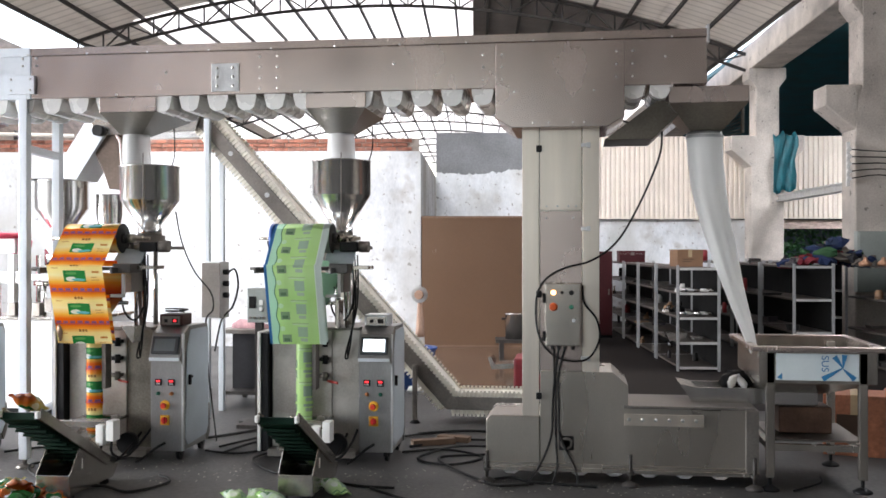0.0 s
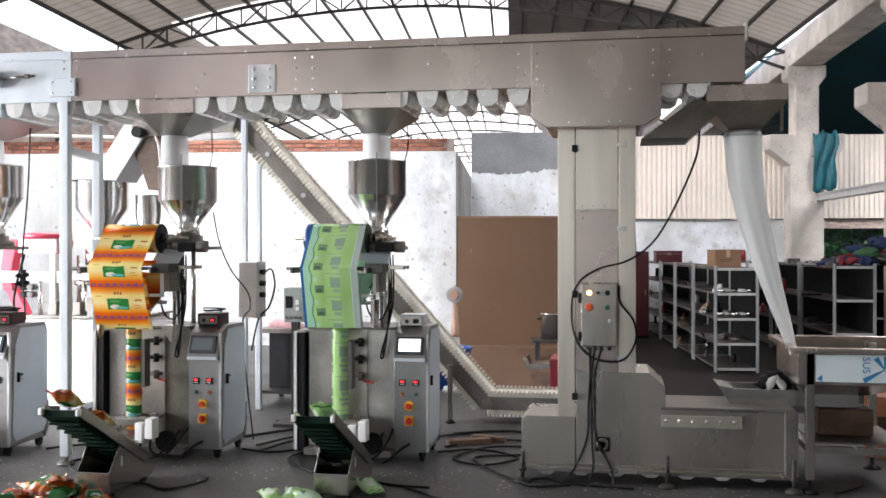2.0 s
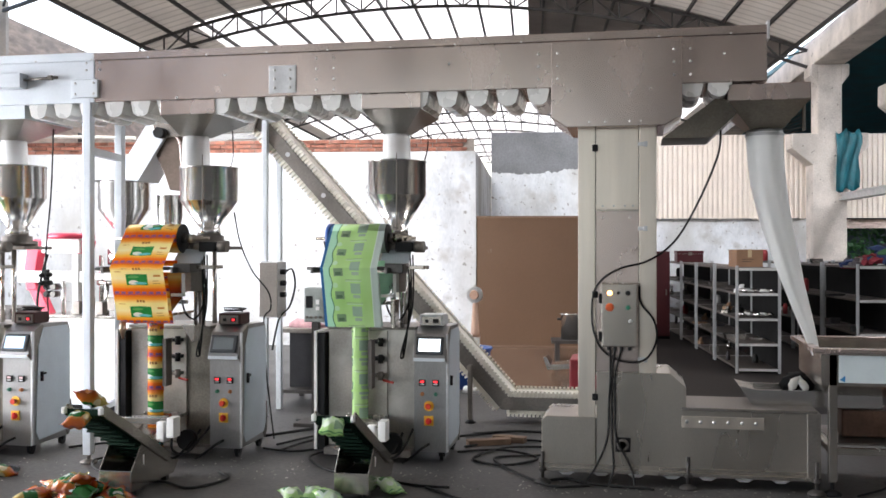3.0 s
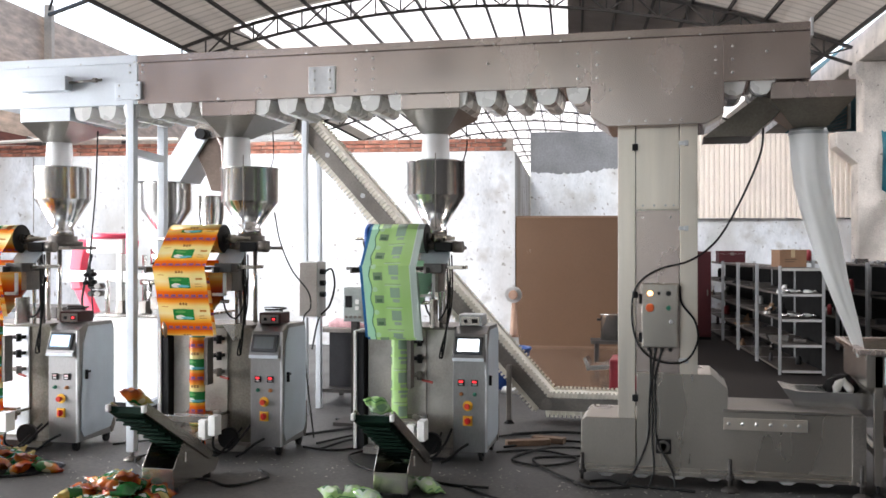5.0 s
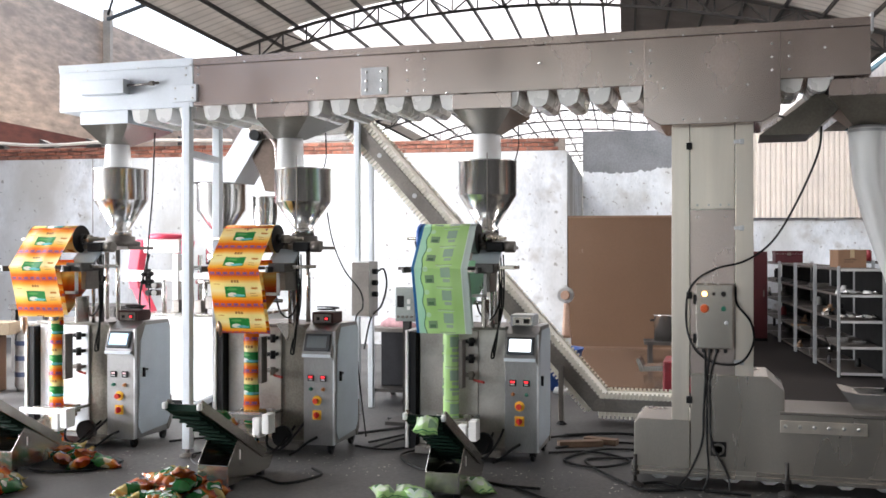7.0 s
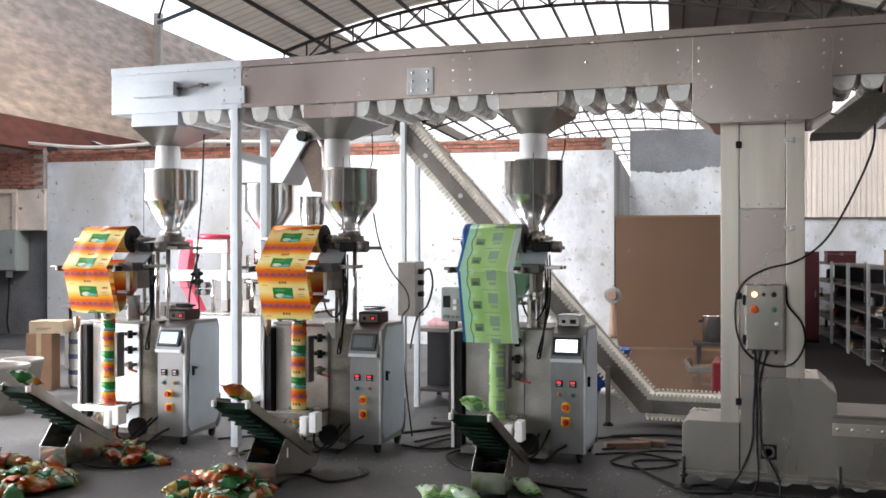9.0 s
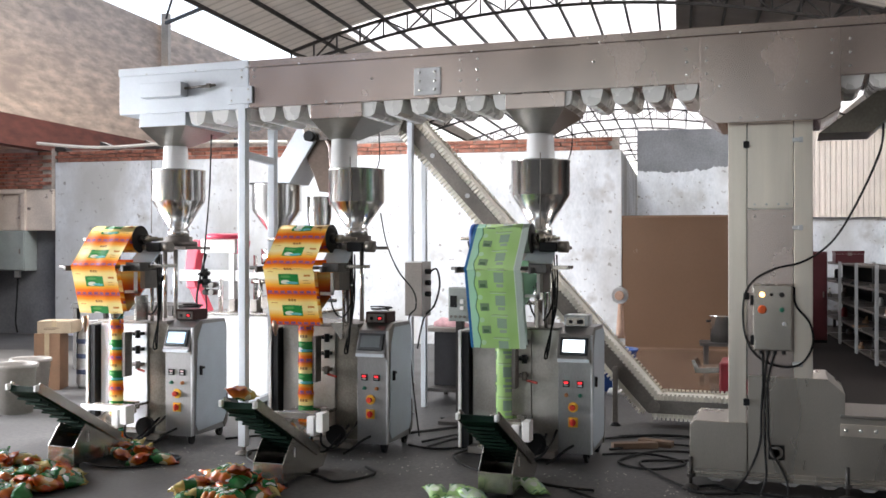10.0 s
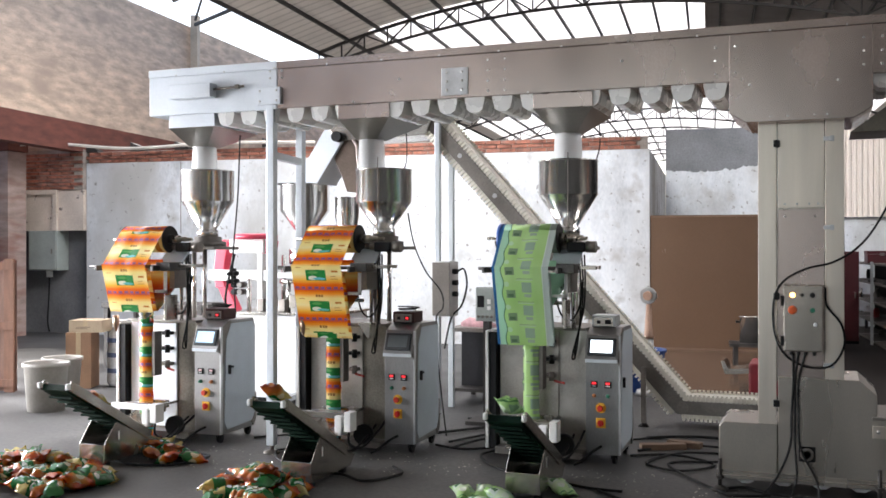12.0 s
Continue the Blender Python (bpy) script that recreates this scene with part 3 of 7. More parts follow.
        rings(bm, [((x, y, 0.075), (0, 0, 1), 0.024), ((x, y, 0.095), (0, 0, 1), 0.024)], 6)
        part("foot", bm, IRON, e, "dark adjustable foot")
    # switch box on the column
    cb = part("switch_box", B((-0.226, -0.001, 6.235, 6.352, 0.886, 1.287)), STEEL, e, "small stainless switch box with knobs", 0.006)
    part("door", B((-0.220, -0.007, 6.228, 6.235, 0.892, 1.281)), STEEL, cb, "", 0.003)
    for x, z, m, r in ((-0.172, 1.225, LAMP_AMBER, 0.012), (-0.06, 1.225, BLACK, 0.012), (-0.06, 1.135, mat("green knob", (0.02, 0.16, 0.1), 0.4), 0.011), (-0.045, 1.05, ALU, 0.008), (-0.118, 1.225, BLACK, 0.006)):
        bm = bmesh.new()
        rings(bm, [((x, 6.228, z), (0, -1, 0), r + 0.004), ((x, 6.222, z), (0, -1, 0), r + 0.004), ((x, 6.221, z), (0, -1, 0), r), ((x, 6.208, z), (0, -1, 0), r * 0.9)], 16)
        part("knob", bm, m, cb)
    bm = bmesh.new()
    rings(bm, [((-0.172, 6.228, 1.135), (0, -1, 0), 0.026), ((-0.172, 6.223, 1.135), (0, -1, 0), 0.026), ((-0.172, 6.222, 1.135), (0, -1, 0), 0.02), ((-0.172, 6.20, 1.135), (0, -1, 0), 0.019)], 20)
    part("emergency_button", bm, mat("orange-red button", (0.62, 0.10, 0.02), 0.35), cb)
    for z in (1.19, 0.95):
        part("hinge", B((-0.24, -0.222, 6.23, 6.26, z - 0.03, z + 0.03)), BLACK, cb)
    for k, x in enumerate((-0.18, -0.14, -0.1, -0.05)):
        bm = bmesh.new()
        rod(bm, (x, 6.29, 0.86), (x, 6.29, 0.888), 0.012, 8)
        part("cable_gland", bm, BLACK, cb)
    return e


LAMP_AMBER = mat("lit amber lamp", (1.0, 0.45, 0.12), 0.3, emit=2.5)
LED_RED = mat("lit red digits", (1.0, 0.03, 0.04), 0.3, emit=0.55)
SCREEN_LIT = mat("lit pale screen", (0.80, 0.90, 0.98), 0.25, emit=1.1, var=0.03)
SCREEN_BLUE = mat("lit blue screen", (0.35, 0.55, 0.75), 0.25, emit=0.6, var=0.05)
SCREEN_OFF = mat("dim grey screen", (0.16, 0.18, 0.19), 0.12, var=0.05)
elevator()


def support_frame():
    f = thing("support_frame", pose(0, 0, 0), "stainless square-tube support frame under the trough", "frame")
    for x, y in ((-3.78, 6.275), (-3.87, 6.86)):
        part("post", B((x - 0.03, x + 0.03, y - 0.03, y + 0.03, 0.06, 2.62 if y < 6.5 else 2.53)), STEEL_BLUE, f, "", 0.004)
        bm = bmesh.new()
        rod(bm, (x, y, 0.02), (x, y, 0.08), 0.014, 10)
        rings(bm, [((x, y, 0), (0, 0, 1), 0.06), ((x, y, 0.012), (0, 0, 1), 0.06), ((x, y, 0.03), (0, 0, 1), 0.02)], 18)
        part("foot", bm, STEEL_DK, f)
    bm = bmesh.new()
    bar(bm, (-3.78, 6.3, 2.19), (-3.87, 6.84, 2.19), 0.05)
    part("cross_tube", bm, STEEL_BLUE, f)
    bm = bmesh.new()
    bar(bm, (-3.78, 6.3, 0.35), (-3.87, 6.84, 0.35), 0.04)
    part("cross_tube", bm, STEEL_BLUE, f)
    pl = part("saddle_plate", B((-3.88, -3.68, YF - 0.03, YF - 0.004, 2.555, 2.68)), STEEL_BLUE, f, "", 0.003)
    bolts(pl, [(x, YF - 0.03, z) for x in (-3.85, -3.71) for z in (2.58, 2.655)])


support_frame()


def fabric_sock():
    bm = bmesh.new()
    path = [((0.80, 6.6, 2.246), 0.116, 0.116), ((0.806, 6.6, 2.077), 0.114, 0.105), ((0.823, 6.6, 1.91), 0.111, 0.085), ((0.853, 6.6, 1.744), 0.101, 0.07),
            ((0.893, 6.6, 1.577), 0.09, 0.06), ((0.928, 6.6, 1.43), 0.079, 0.052), ((0.968, 6.6, 1.283), 0.066, 0.045), ((1.009, 6.6, 1.154), 0.056, 0.038),
            ((1.046, 6.6, 1.044), 0.047, 0.032), ((1.077, 6.6, 0.952), 0.039, 0.026), ((1.10, 6.6, 0.88), 0.03, 0.02), ((1.115, 6.6, 0.82), 0.022, 0.016)]
    st, seg = [], 40
    fine = []
    for i in range(len(path) - 1):
        for k in range(5):
            a, b, u = path[i], path[i + 1], k / 5
            fine.append((Vector(a[0]).lerp(Vector(b[0]), u), a[1] + (b[1] - a[1]) * u, a[2] + (b[2] - a[2]) * u))
    fine.append((Vector(path[-1][0]), path[-1][1], path[-1][2]))
    for n, (c, rx, ry) in enumerate(fine):
        ring = []
        k = n / len(fine)
        for i in range(seg):
            a = 6.28319 * i / seg
            w = 1 + 0.10 * min(1, 3 * k) * math.sin(3 * a + 4 * k) + 0.06 * min(1, 4 * k) * math.sin(8 * a - 5 * k) + 0.025 * k * math.sin(17 * a + 9 * k)
            ring.append(bm.verts.new((c.x + rx * w * math.cos(a), c.y + ry * w * math.sin(a), c.z)))
        st.append(ring)
    for a, b in zip(st, st[1:]):
        for i in range(seg):
            j = (i + 1) % seg
            bm.faces.new((a[i], a[j], b[j], b[i])).smooth = True
    s = thing("fabric_sock", pose(0, 0, 0), "long white woven fabric sock hanging from the chute", "sock")
    part("sock_tube", bm, see_through(mat("white woven fabric", (0.95, 0.96, 0.95), 0.8, 0, 0.04, 4, 120, 0.2), 0.3, (0.95, 0.96, 0.95)), s)
    bm = bmesh.new()
    rings(bm, [((0.80, 6.6, 2.24), (0, 0, 1), 0.122), ((0.80, 6.6, 2.222), (0, 0, 1), 0.122)], 30, False)
    part("clamp_band", bm, ALU, s)


fabric_sock()


def feed_table():
    f = thing("feed_hopper", pose(0, 0, 0), "stainless feeding bin on a leg frame with protective film", "hopper")
    x0, x1, y0, y1 = 1.165, 1.715, 6.335, 7.12
    for x, y in ((x0, y0), (x1, y0), (x0, y1), (x1, y1)):
        part("leg", B((x - 0.025, x + 0.025, y - 0.025, y + 0.025, 0.08, 0.86)), STEEL, f, "", 0.004)
        bm = bmesh.new()
        rod(bm, (x, y, 0.02), (x, y, 0.1), 0.012, 8)
        rings(bm, [((x, y, 0), (0, 0, 1), 0.06), ((x, y, 0.012), (0, 0, 1), 0.06), ((x, y, 0.035), (0, 0, 1), 0.018)], 18)
        part("foot", bm, BLACK, f)
    for a, b in (((x0, y0), (x1, y0)), ((x0, y1), (x1, y1)), ((x0, y0), (x0, y1)), ((x1, y0), (x1, y1))):
        bm = bmesh.new()
        d = (Vector((*b, 0)) - Vector((*a, 0))).normalized() * 0.026
        bar(bm, Vector((*a, 0.27)) + d, Vector((*b, 0.27)) - d, 0.04)
        part("rail", bm, STEEL, f)
    bm = bmesh.new()
    rx0, rx1, ry0, ry1 = 1.045, 1.845, 6.26, 7.2
    for p in ((rx0, rx1, ry0, ry0 + 0.05), (rx0, rx1, ry1 - 0.05, ry1), (rx0, rx0 + 0.05, ry0 + 0.05, ry1 - 0.05), (rx1 - 0.05, rx1, ry0 + 0.05, ry1 - 0.05)):
        box(bm, *p, 0.868, 0.9)
    part("rim", bm, STEEL_H, f, "", 0.006)
    bm = bmesh.new()
    ti = [(rx0 + 0.05, ry0 + 0.05), (rx1 - 0.05, ry0 + 0.05), (rx1 - 0.05, ry1 - 0.05), (rx0 + 0.05, ry1 - 0.05)]
    lv = [[bm.verts.new((x, y, z)) for x, y in ti] for z in (0.87, 0.67)]
    lv.append([bm.verts.new(p) for p in ((1.2, 6.6, 0.56), (1.5, 6.6, 0.56), (1.5, 6.95, 0.56), (1.2, 6.95, 0.56))])
    for a, b in zip(lv, lv[1:]):
        for i in range(4):
            j = (i + 1) % 4
            bm.faces.new((a[i], a[j], b[j], b[i]))
    bm.faces.new(lv[-1])
    bn = part("bin", bm, STEEL, f)
    bn.modifiers.new("wall", "SOLIDIFY").thickness = 0.004
    film = part("protective_film", B((1.195, 1.685, 6.300, 6.304, 0.69, 0.855)), mat("pale protective film", (0.66, 0.74, 0.76), 0.4, 0, 0.06, 4, 40, 0.05), f, "pale blue-white protective film sheet")
    blue = mat("blue film print", (0.03, 0.20, 0.42), 0.5)
    for k, (a, b) in enumerate((((1.59, 0.77), (1.54, 0.84)), ((1.59, 0.77), (1.60, 0.85)), ((1.59, 0.77), (1.47, 0.70)), ((1.59, 0.765), (1.66, 0.70)), ((1.23, 0.73), (1.215, 0.70)))):
        bm = bmesh.new()
        d = Vector((b[0] - a[0], 0, b[1] - a[1]))
        n = Vector((-d.z, 0, d.x)).normalized()
        vs = [bm.verts.new(Vector((a[0], 6.2985, a[1])) + o) for o in (n * 0.003, -n * 0.003)] + [bm.verts.new(Vector((b[0], 6.2985, b[1])) + o) for o in (-n * 0.017, n * 0.017)]
        bm.faces.new(vs)
        part("print_ray", bm, blue, film)
    cu = bpy.data.curves.new("lettering", "FONT")
    cu.body, cu.size, cu.extrude = "SUS", 0.062, 0.0004
    cu.materials.append(blue)
    tx = new("lettering", cu)
    tx.parent = film
    tx.matrix_basis = pose(1.465, 6.2985, 0.845, 90, 90, 0)
    bm = bmesh.new()
    prism(bm, [(6.55, 0.60), (6.55, 0.50), (6.9, 0.50), (6.9, 0.60), (6.88, 0.60), (6.88, 0.515), (6.57, 0.515), (6.57, 0.60)], 0.74, 1.5, "x")
    part("feed_tray", bm, STEEL_POL, f, "shallow vibrating feed tray")
    bm = bmesh.new()
    prism(bm, [(0.64, 0.62), (0.74, 0.60), (0.74, 0.50), (0.72, 0.50)], 6.55, 6.9)
    part("tray_lip", bm, STEEL_POL, f)
    part("vibrator", B((1.27, 1.6, 6.6, 6.85, 0.31, 0.48)), mat("brown painted casing", (0.16, 0.09, 0.06), 0.4, 0.3, 0.25, 5, 50, 0.1), f, "box-shaped vibrator under the tray", 0.01)
    part("shelf_plate", B((1.2, 1.75, 6.45, 7.1, 0.285, 0.297)), STEEL_DK, f)


feed_table()


def carton(name_m, w, d, h, label, open_top=False, material=None):
    c = thing("carton", name_m, label, "box")
    part("body", B((-w / 2, w / 2, -d / 2, d / 2, 0, h)), material or CARD, c, "", 0.004)
    if open_top:
        for s in (-1, 1):
            bm = bmesh.new()
            prism(bm, [(s * w / 2, h), (s * (w / 2 + 0.09), h + 0.1), (s * (w / 2 + 0.085), h + 0.106), (s * (w / 2 - 0.004), h + 0.005)], -d / 2, d / 2)
            part("flap", bm, material or CARD, c)
    part("tape", B((-0.025, 0.025, -d / 2 - 0.002, d / 2 + 0.002, h * 0.55, h + 0.003)), mat("packing tape", (0.40, 0.30, 0.18), 0.3), c)
    for k in range(2):
        part("printed_bar", B((-w * 0.3, w * 0.05 + 0.1 * w * k, -d / 2 - 0.003, -d / 2 - 0.001, h * (0.3 + 0.12 * k), h * (0.34 + 0.12 * k))), mat("dark carton print", (0.09, 0.06, 0.04), 0.7), c)
    return c


cx = carton(pose(2.0, 7.62, 0, 0, 0, -14), 0.42, 0.36, 0.44, "red-and-brown open cardboard carton with clear tape", True, mat("red-brown printed card", (0.33, 0.12, 0.06), 0.6, 0, 0.3, 5, 40, 0.1))
part("logo_disc", B((-0.12, 0.03, -0.186, -0.182, 0.14, 0.3)), mat("dark brown print", (0.05, 0.03, 0.02), 0.6), cx)
rnb = random.Random(5)
for i in range(5):
    bm = bmesh.new()
    rings(bm, [((0, 0, 0), (1, 0, 0), 0.02), ((0.05, 0, 0.012), (1, 0, 0), 0.05), ((0.13, 0.01, 0.0), (1, 0, 0.2), 0.045), ((0.19, 0, -0.01), (1, 0, 0), 0.012)], 9)
    for q in bm.verts:
        q.co += Vector((rnb.uniform(-0.014, 0.014), rnb.uniform(-0.014, 0.014), rnb.uniform(-0.014, 0.018)))
    ob = part("crumpled_bag", bm, WHITE if i % 2 else BLACK)
    tagged(ob, "crumpled white plastic bag" if i % 2 else "crumpled black plastic bag", "bag")
    ob.matrix_basis = pose(0.93 + 0.045 * i, 6.76 - 0.08 * (i % 2), 0.58, 0, -35 - 20 * (i % 2), 40 * i) @ Matrix.Scale(0.55 if i % 2 else 0.9, 4)

# ---- printed film ----
PITCH = 0.235


class Print:
    """Builds a printed pattern from rectangles and bands in the object's own x (across) and z (along), one pitch long."""

    def __init__(self, name, rough=0.25, pitch=PITCH):
        self.pitch = pitch
        self.m = bpy.data.materials.new(name)
        self.m.use_nodes = True
        self.t, self.n = self.m.node_tree, self.m.node_tree.nodes
        co, sep = self.n.new("ShaderNodeTexCoord"), self.n.new("ShaderNodeSeparateXYZ")
        self.t.links.new(co.outputs["Object"], sep.inputs[0])
        self.co = co.outputs["Object"]
        self.x = sep.outputs[0]
        f = self.n.new("ShaderNodeMath")
        f.operation = "FLOORED_MODULO"
        f.inputs[1].default_value = self.pitch
        self.t.links.new(sep.outputs[2], f.inputs[0])
        self.z = f.outputs[0]
        self.b = self.n["Principled BSDF"]
        self.b.inputs["Roughness"].default_value = rough
        self.b.inputs["Coat Weight"].default_value = 0.25
        self.out = None

    def math(self, op, a, b):
        k = self.n.new("ShaderNodeMath")
        k.operation = op
        for i, v in enumerate((a, b)):
            if isinstance(v, (int, float)):
                k.inputs[i].default_value = v
            else:
                self.t.links.new(v, k.inputs[i])
        return k.outputs[0]

    def ramp(self, stops):
        r = self.n.new("ShaderNodeValToRGB")
        e = r.color_ramp.elements
        while len(e) < len(stops):
            e.new(0.5)
        for el, (p, c) in zip(e, stops):
            el.position, el.color = p, (*c, 1)
        self.t.links.new(self.math("DIVIDE", self.z, self.pitch), r.inputs[0])
        self.out = r.outputs[0]

    def rect(self, x0, x1, z0, z1, color, mask=None):
        z0, z1 = z0 * self.pitch, z1 * self.pitch
        a = self.math("MULTIPLY", self.math("GREATER_THAN", self.x, x0), self.math("LESS_THAN", self.x, x1))
        b = self.math("MULTIPLY", self.math("GREATER_THAN", self.z, z0), self.math("LESS_THAN", self.z, z1))
        m = self.math("MULTIPLY", a, b)
        if mask is not None:
            m = self.math("MULTIPLY", m, mask)
        self.lay(m, color)

    def disc(self, cx, cz, rx, rz, color):
        a = self.math("POWER", self.math("DIVIDE", self.math("SUBTRACT", self.x, cx), rx), 2.0)
        b = self.math("POWER", self.math("DIVIDE", self.math("SUBTRACT", self.z, cz * self.pitch), rz), 2.0)
        self.lay(self.math("LESS_THAN", self.math("ADD", a, b), 1.0), color)

    def lay(self, m, color):
        x = self.n.new("ShaderNodeMix")
        x.data_type = "RGBA"
        self.t.links.new(m, x.inputs[0])
        self.t.links.new(self.out, x.inputs[6])
        x.inputs[7].default_value = (*color, 1)
        self.out = x.outputs[2]

    def done(self, fold=14, depth=0.55):
        self.b.inputs["Coat Weight"].default_value = max(0.35, self.b.inputs["Coat Weight"].default_value)
        self.b.inputs["Coat Roughness"].default_value = 0.15
        nz = self.n.new("ShaderNodeTexNoise")
        nz.inputs["Scale"].default_value = fold
        self.t.links.new(self.co, nz.inputs["Vector"])
        bp = self.n.new("ShaderNodeBump")
        bp.inputs["Strength"].default_value, bp.inputs["Distance"].default_value = depth, 0.006
        self.t.links.new(nz.outputs["Fac"], bp.inputs["Height"])
        self.t.links.new(bp.outputs[0], self.b.inputs["Normal"])
        self.t.links.new(self.out, self.b.inputs["Base Color"])
        return see_through(self.m, 0.35, None)


def orange_print():
    p = Print("orange and yellow printed film")
    p.ramp([(0.0, (0.72, 0.09, 0.005)), (0.17, (0.84, 0.16, 0.005)), (0.30, (0.92, 0.50, 0.05)), (0.50, (0.94, 0.84, 0.42)), (0.74, (0.94, 0.80, 0.30)), (0.87, (0.90, 0.36, 0.02)), (1.0, (0.72, 0.09, 0.005))])
    saw = p.math("FLOORED_MODULO", p.math("ADD", p.x, 0.5), 0.052)
    p.rect(-0.2, 0.2, 0.03, 0.10, (0.22, 0.10, 0.22), p.math("LESS_THAN", saw, 0.034))
    p.rect(-0.2, 0.2, 0.0, 0.015, (0.25, 0.10, 0.20))
    p.rect(-0.085, 0.075, 0.30, 0.64, (0.02, 0.24, 0.05))
    p.disc(-0.035, 0.38, 0.035, 0.016, (0.80, 0.85, 0.75))
    p.disc(0.02, 0.36, 0.05, 0.009, (0.15, 0.55, 0.55))
    p.disc(-0.03, 0.55, 0.04, 0.010, (0.10, 0.38, 0.10))
    for k in range(3):
        p.rect(-0.03 + 0.022 * k, -0.015 + 0.022 * k, 0.76, 0.84, (0.30, 0.12, 0.03))
    p.rect(0.11, 0.165, 0.34, 0.36, (0.55, 0.30, 0.08))
    p.rect(0.11, 0.15, 0.42, 0.44, (0.55, 0.30, 0.08))
    p.rect(0.12, 0.17, 0.56, 0.62, (0.60, 0.25, 0.05))
    p.rect(-0.17, -0.12, 0.70, 0.72, (0.55, 0.25, 0.06))
    return p.done()


def green_print():
    p = Print("light green printed film", 0.22, 0.329)
    p.ramp([(0.0, (0.47, 0.73, 0.27)), (0.5, (0.53, 0.78, 0.34)), (1.0, (0.47, 0.73, 0.27))])
    wave = p.math("MULTIPLY", p.math("SINE", p.math("MULTIPLY", p.z, 6.28319 / 0.1645), 0.0), 0.008)
    edge = p.math("ADD", p.x, wave)
    p.lay(p.math("LESS_THAN", edge, -0.125), (0.45, 0.74, 0.56))
    p.lay(p.math("MULTIPLY", p.math("GREATER_THAN", edge, -0.132), p.math("LESS_THAN", edge, -0.125)), (0.08, 0.22, 0.12))
    p.rect(-0.2, -0.18, 0, 1, (0.04, 0.16, 0.38))
    for z in (0.04, 0.54):
        p.rect(-0.105, -0.042, z, z + 0.17, (0.24, 0.36, 0.22))
        p.rect(-0.095, -0.055, z + 0.02, z + 0.09, (0.12, 0.20, 0.12))
        p.rect(0.005, 0.075, z + 0.12, z + 0.34, (0.34, 0.47, 0.36))
        p.rect(0.02, 0.07, z + 0.02, z + 0.09, (0.40, 0.52, 0.40))
        p.rect(-0.03, 0.085, z + 0.38, z + 0.392, (0.62, 0.74, 0.62))
        p.rect(-0.03, 0.085, z + 0.41, z + 0.422, (0.30, 0.42, 0.30))
        p.disc(-0.10, z + 0.30, 0.018, 0.018, (0.58, 0.80, 0.55))
    p.rect(0.155, 0.2, 0, 1, (0.50, 0.58, 0.54))
    p.rect(0.15, 0.156, 0, 1, (0.70, 0.78, 0.72))
    return p.done()


def bag_print():
    p = Print("orange, red and green bag print", 0.2)
    p.ramp([(0.0, (0.22, 0.02, 0.008)), (0.2, (0.48, 0.07, 0.006)), (0.4, (0.58, 0.22, 0.02)), (0.55, (0.58, 0.42, 0.12)), (0.75, (0.50, 0.12, 0.01)), (1.0, (0.20, 0.02, 0.008))])
    oi = p.n.new("ShaderNodeObjectInfo")
    p.rect(-0.2, 0.2, 0.0, 0.45, (0.50, 0.40, 0.13), p.math("GREATER_THAN", oi.outputs["Random"], 0.52))
    p.rect(-0.2, 0.2, 0.55, 1.0, (0.03, 0.16, 0.04), p.math("LESS_THAN", oi.outputs["Random"], 0.34))
    p.b.inputs["Coat Weight"].default_value = 0.7
    p.rect(-0.07, 0.03, 0.34, 0.66, (0.015, 0.15, 0.03))
    p.disc(-0.02, 0.44, 0.03, 0.014, (0.70, 0.74, 0.66))
    p.disc(0.045, 0.5, 0.014, 0.03, (0.70, 0.62, 0.40))
    return p.done(26, 0.9)


def green_bag_print():
    p = Print("pale green and white bag print", 0.2)
    p.ramp([(0.0, (0.36, 0.62, 0.20)), (0.3, (0.46, 0.70, 0.30)), (0.55, (0.66, 0.78, 0.58)), (0.75, (0.50, 0.72, 0.34)), (1.0, (0.34, 0.60, 0.20))])
    p.rect(-0.062, -0.012, 0.20, 0.46, (0.62, 0.72, 0.62))
    p.rect(-0.052, -0.024, 0.25, 0.40, (0.10, 0.22, 0.10))
    p.rect(0.012, 0.058, 0.50, 0.78, (0.30, 0.44, 0.30))
    p.rect(0.006, 0.064, 0.30, 0.34, (0.16, 0.34, 0.14))
    p.rect(-0.07, 0.07, 0.84, 0.87, (0.12, 0.32, 0.12))
    p.disc(-0.03, 0.66, 0.022, 0.022, (0.74, 0.82, 0.70))
    return p.done(26, 0.9)


ORANGE_FILM, GREEN_FILM, BAG_FILM, GREEN_BAG_FILM = orange_print(), green_print(), bag_print(), green_bag_print()
STRIPS = 5
H = PITCH / STRIPS
MOVES = []


def glide(rows, t):
    for (a, x), (b, y) in zip(rows, rows[1:]):
        if t <= b:
            return x + (y - x) * (t - a) / (b - a)
    return rows[-1][1]


TIMES = [round(0.2 * i, 1) for i in range(61)]
ROLL, RR = Vector((-0.08, 1.575)), 0.105
LEG1, LEG2 = 0.352, Vector((0.27, -0.963))
A1 = -39.6


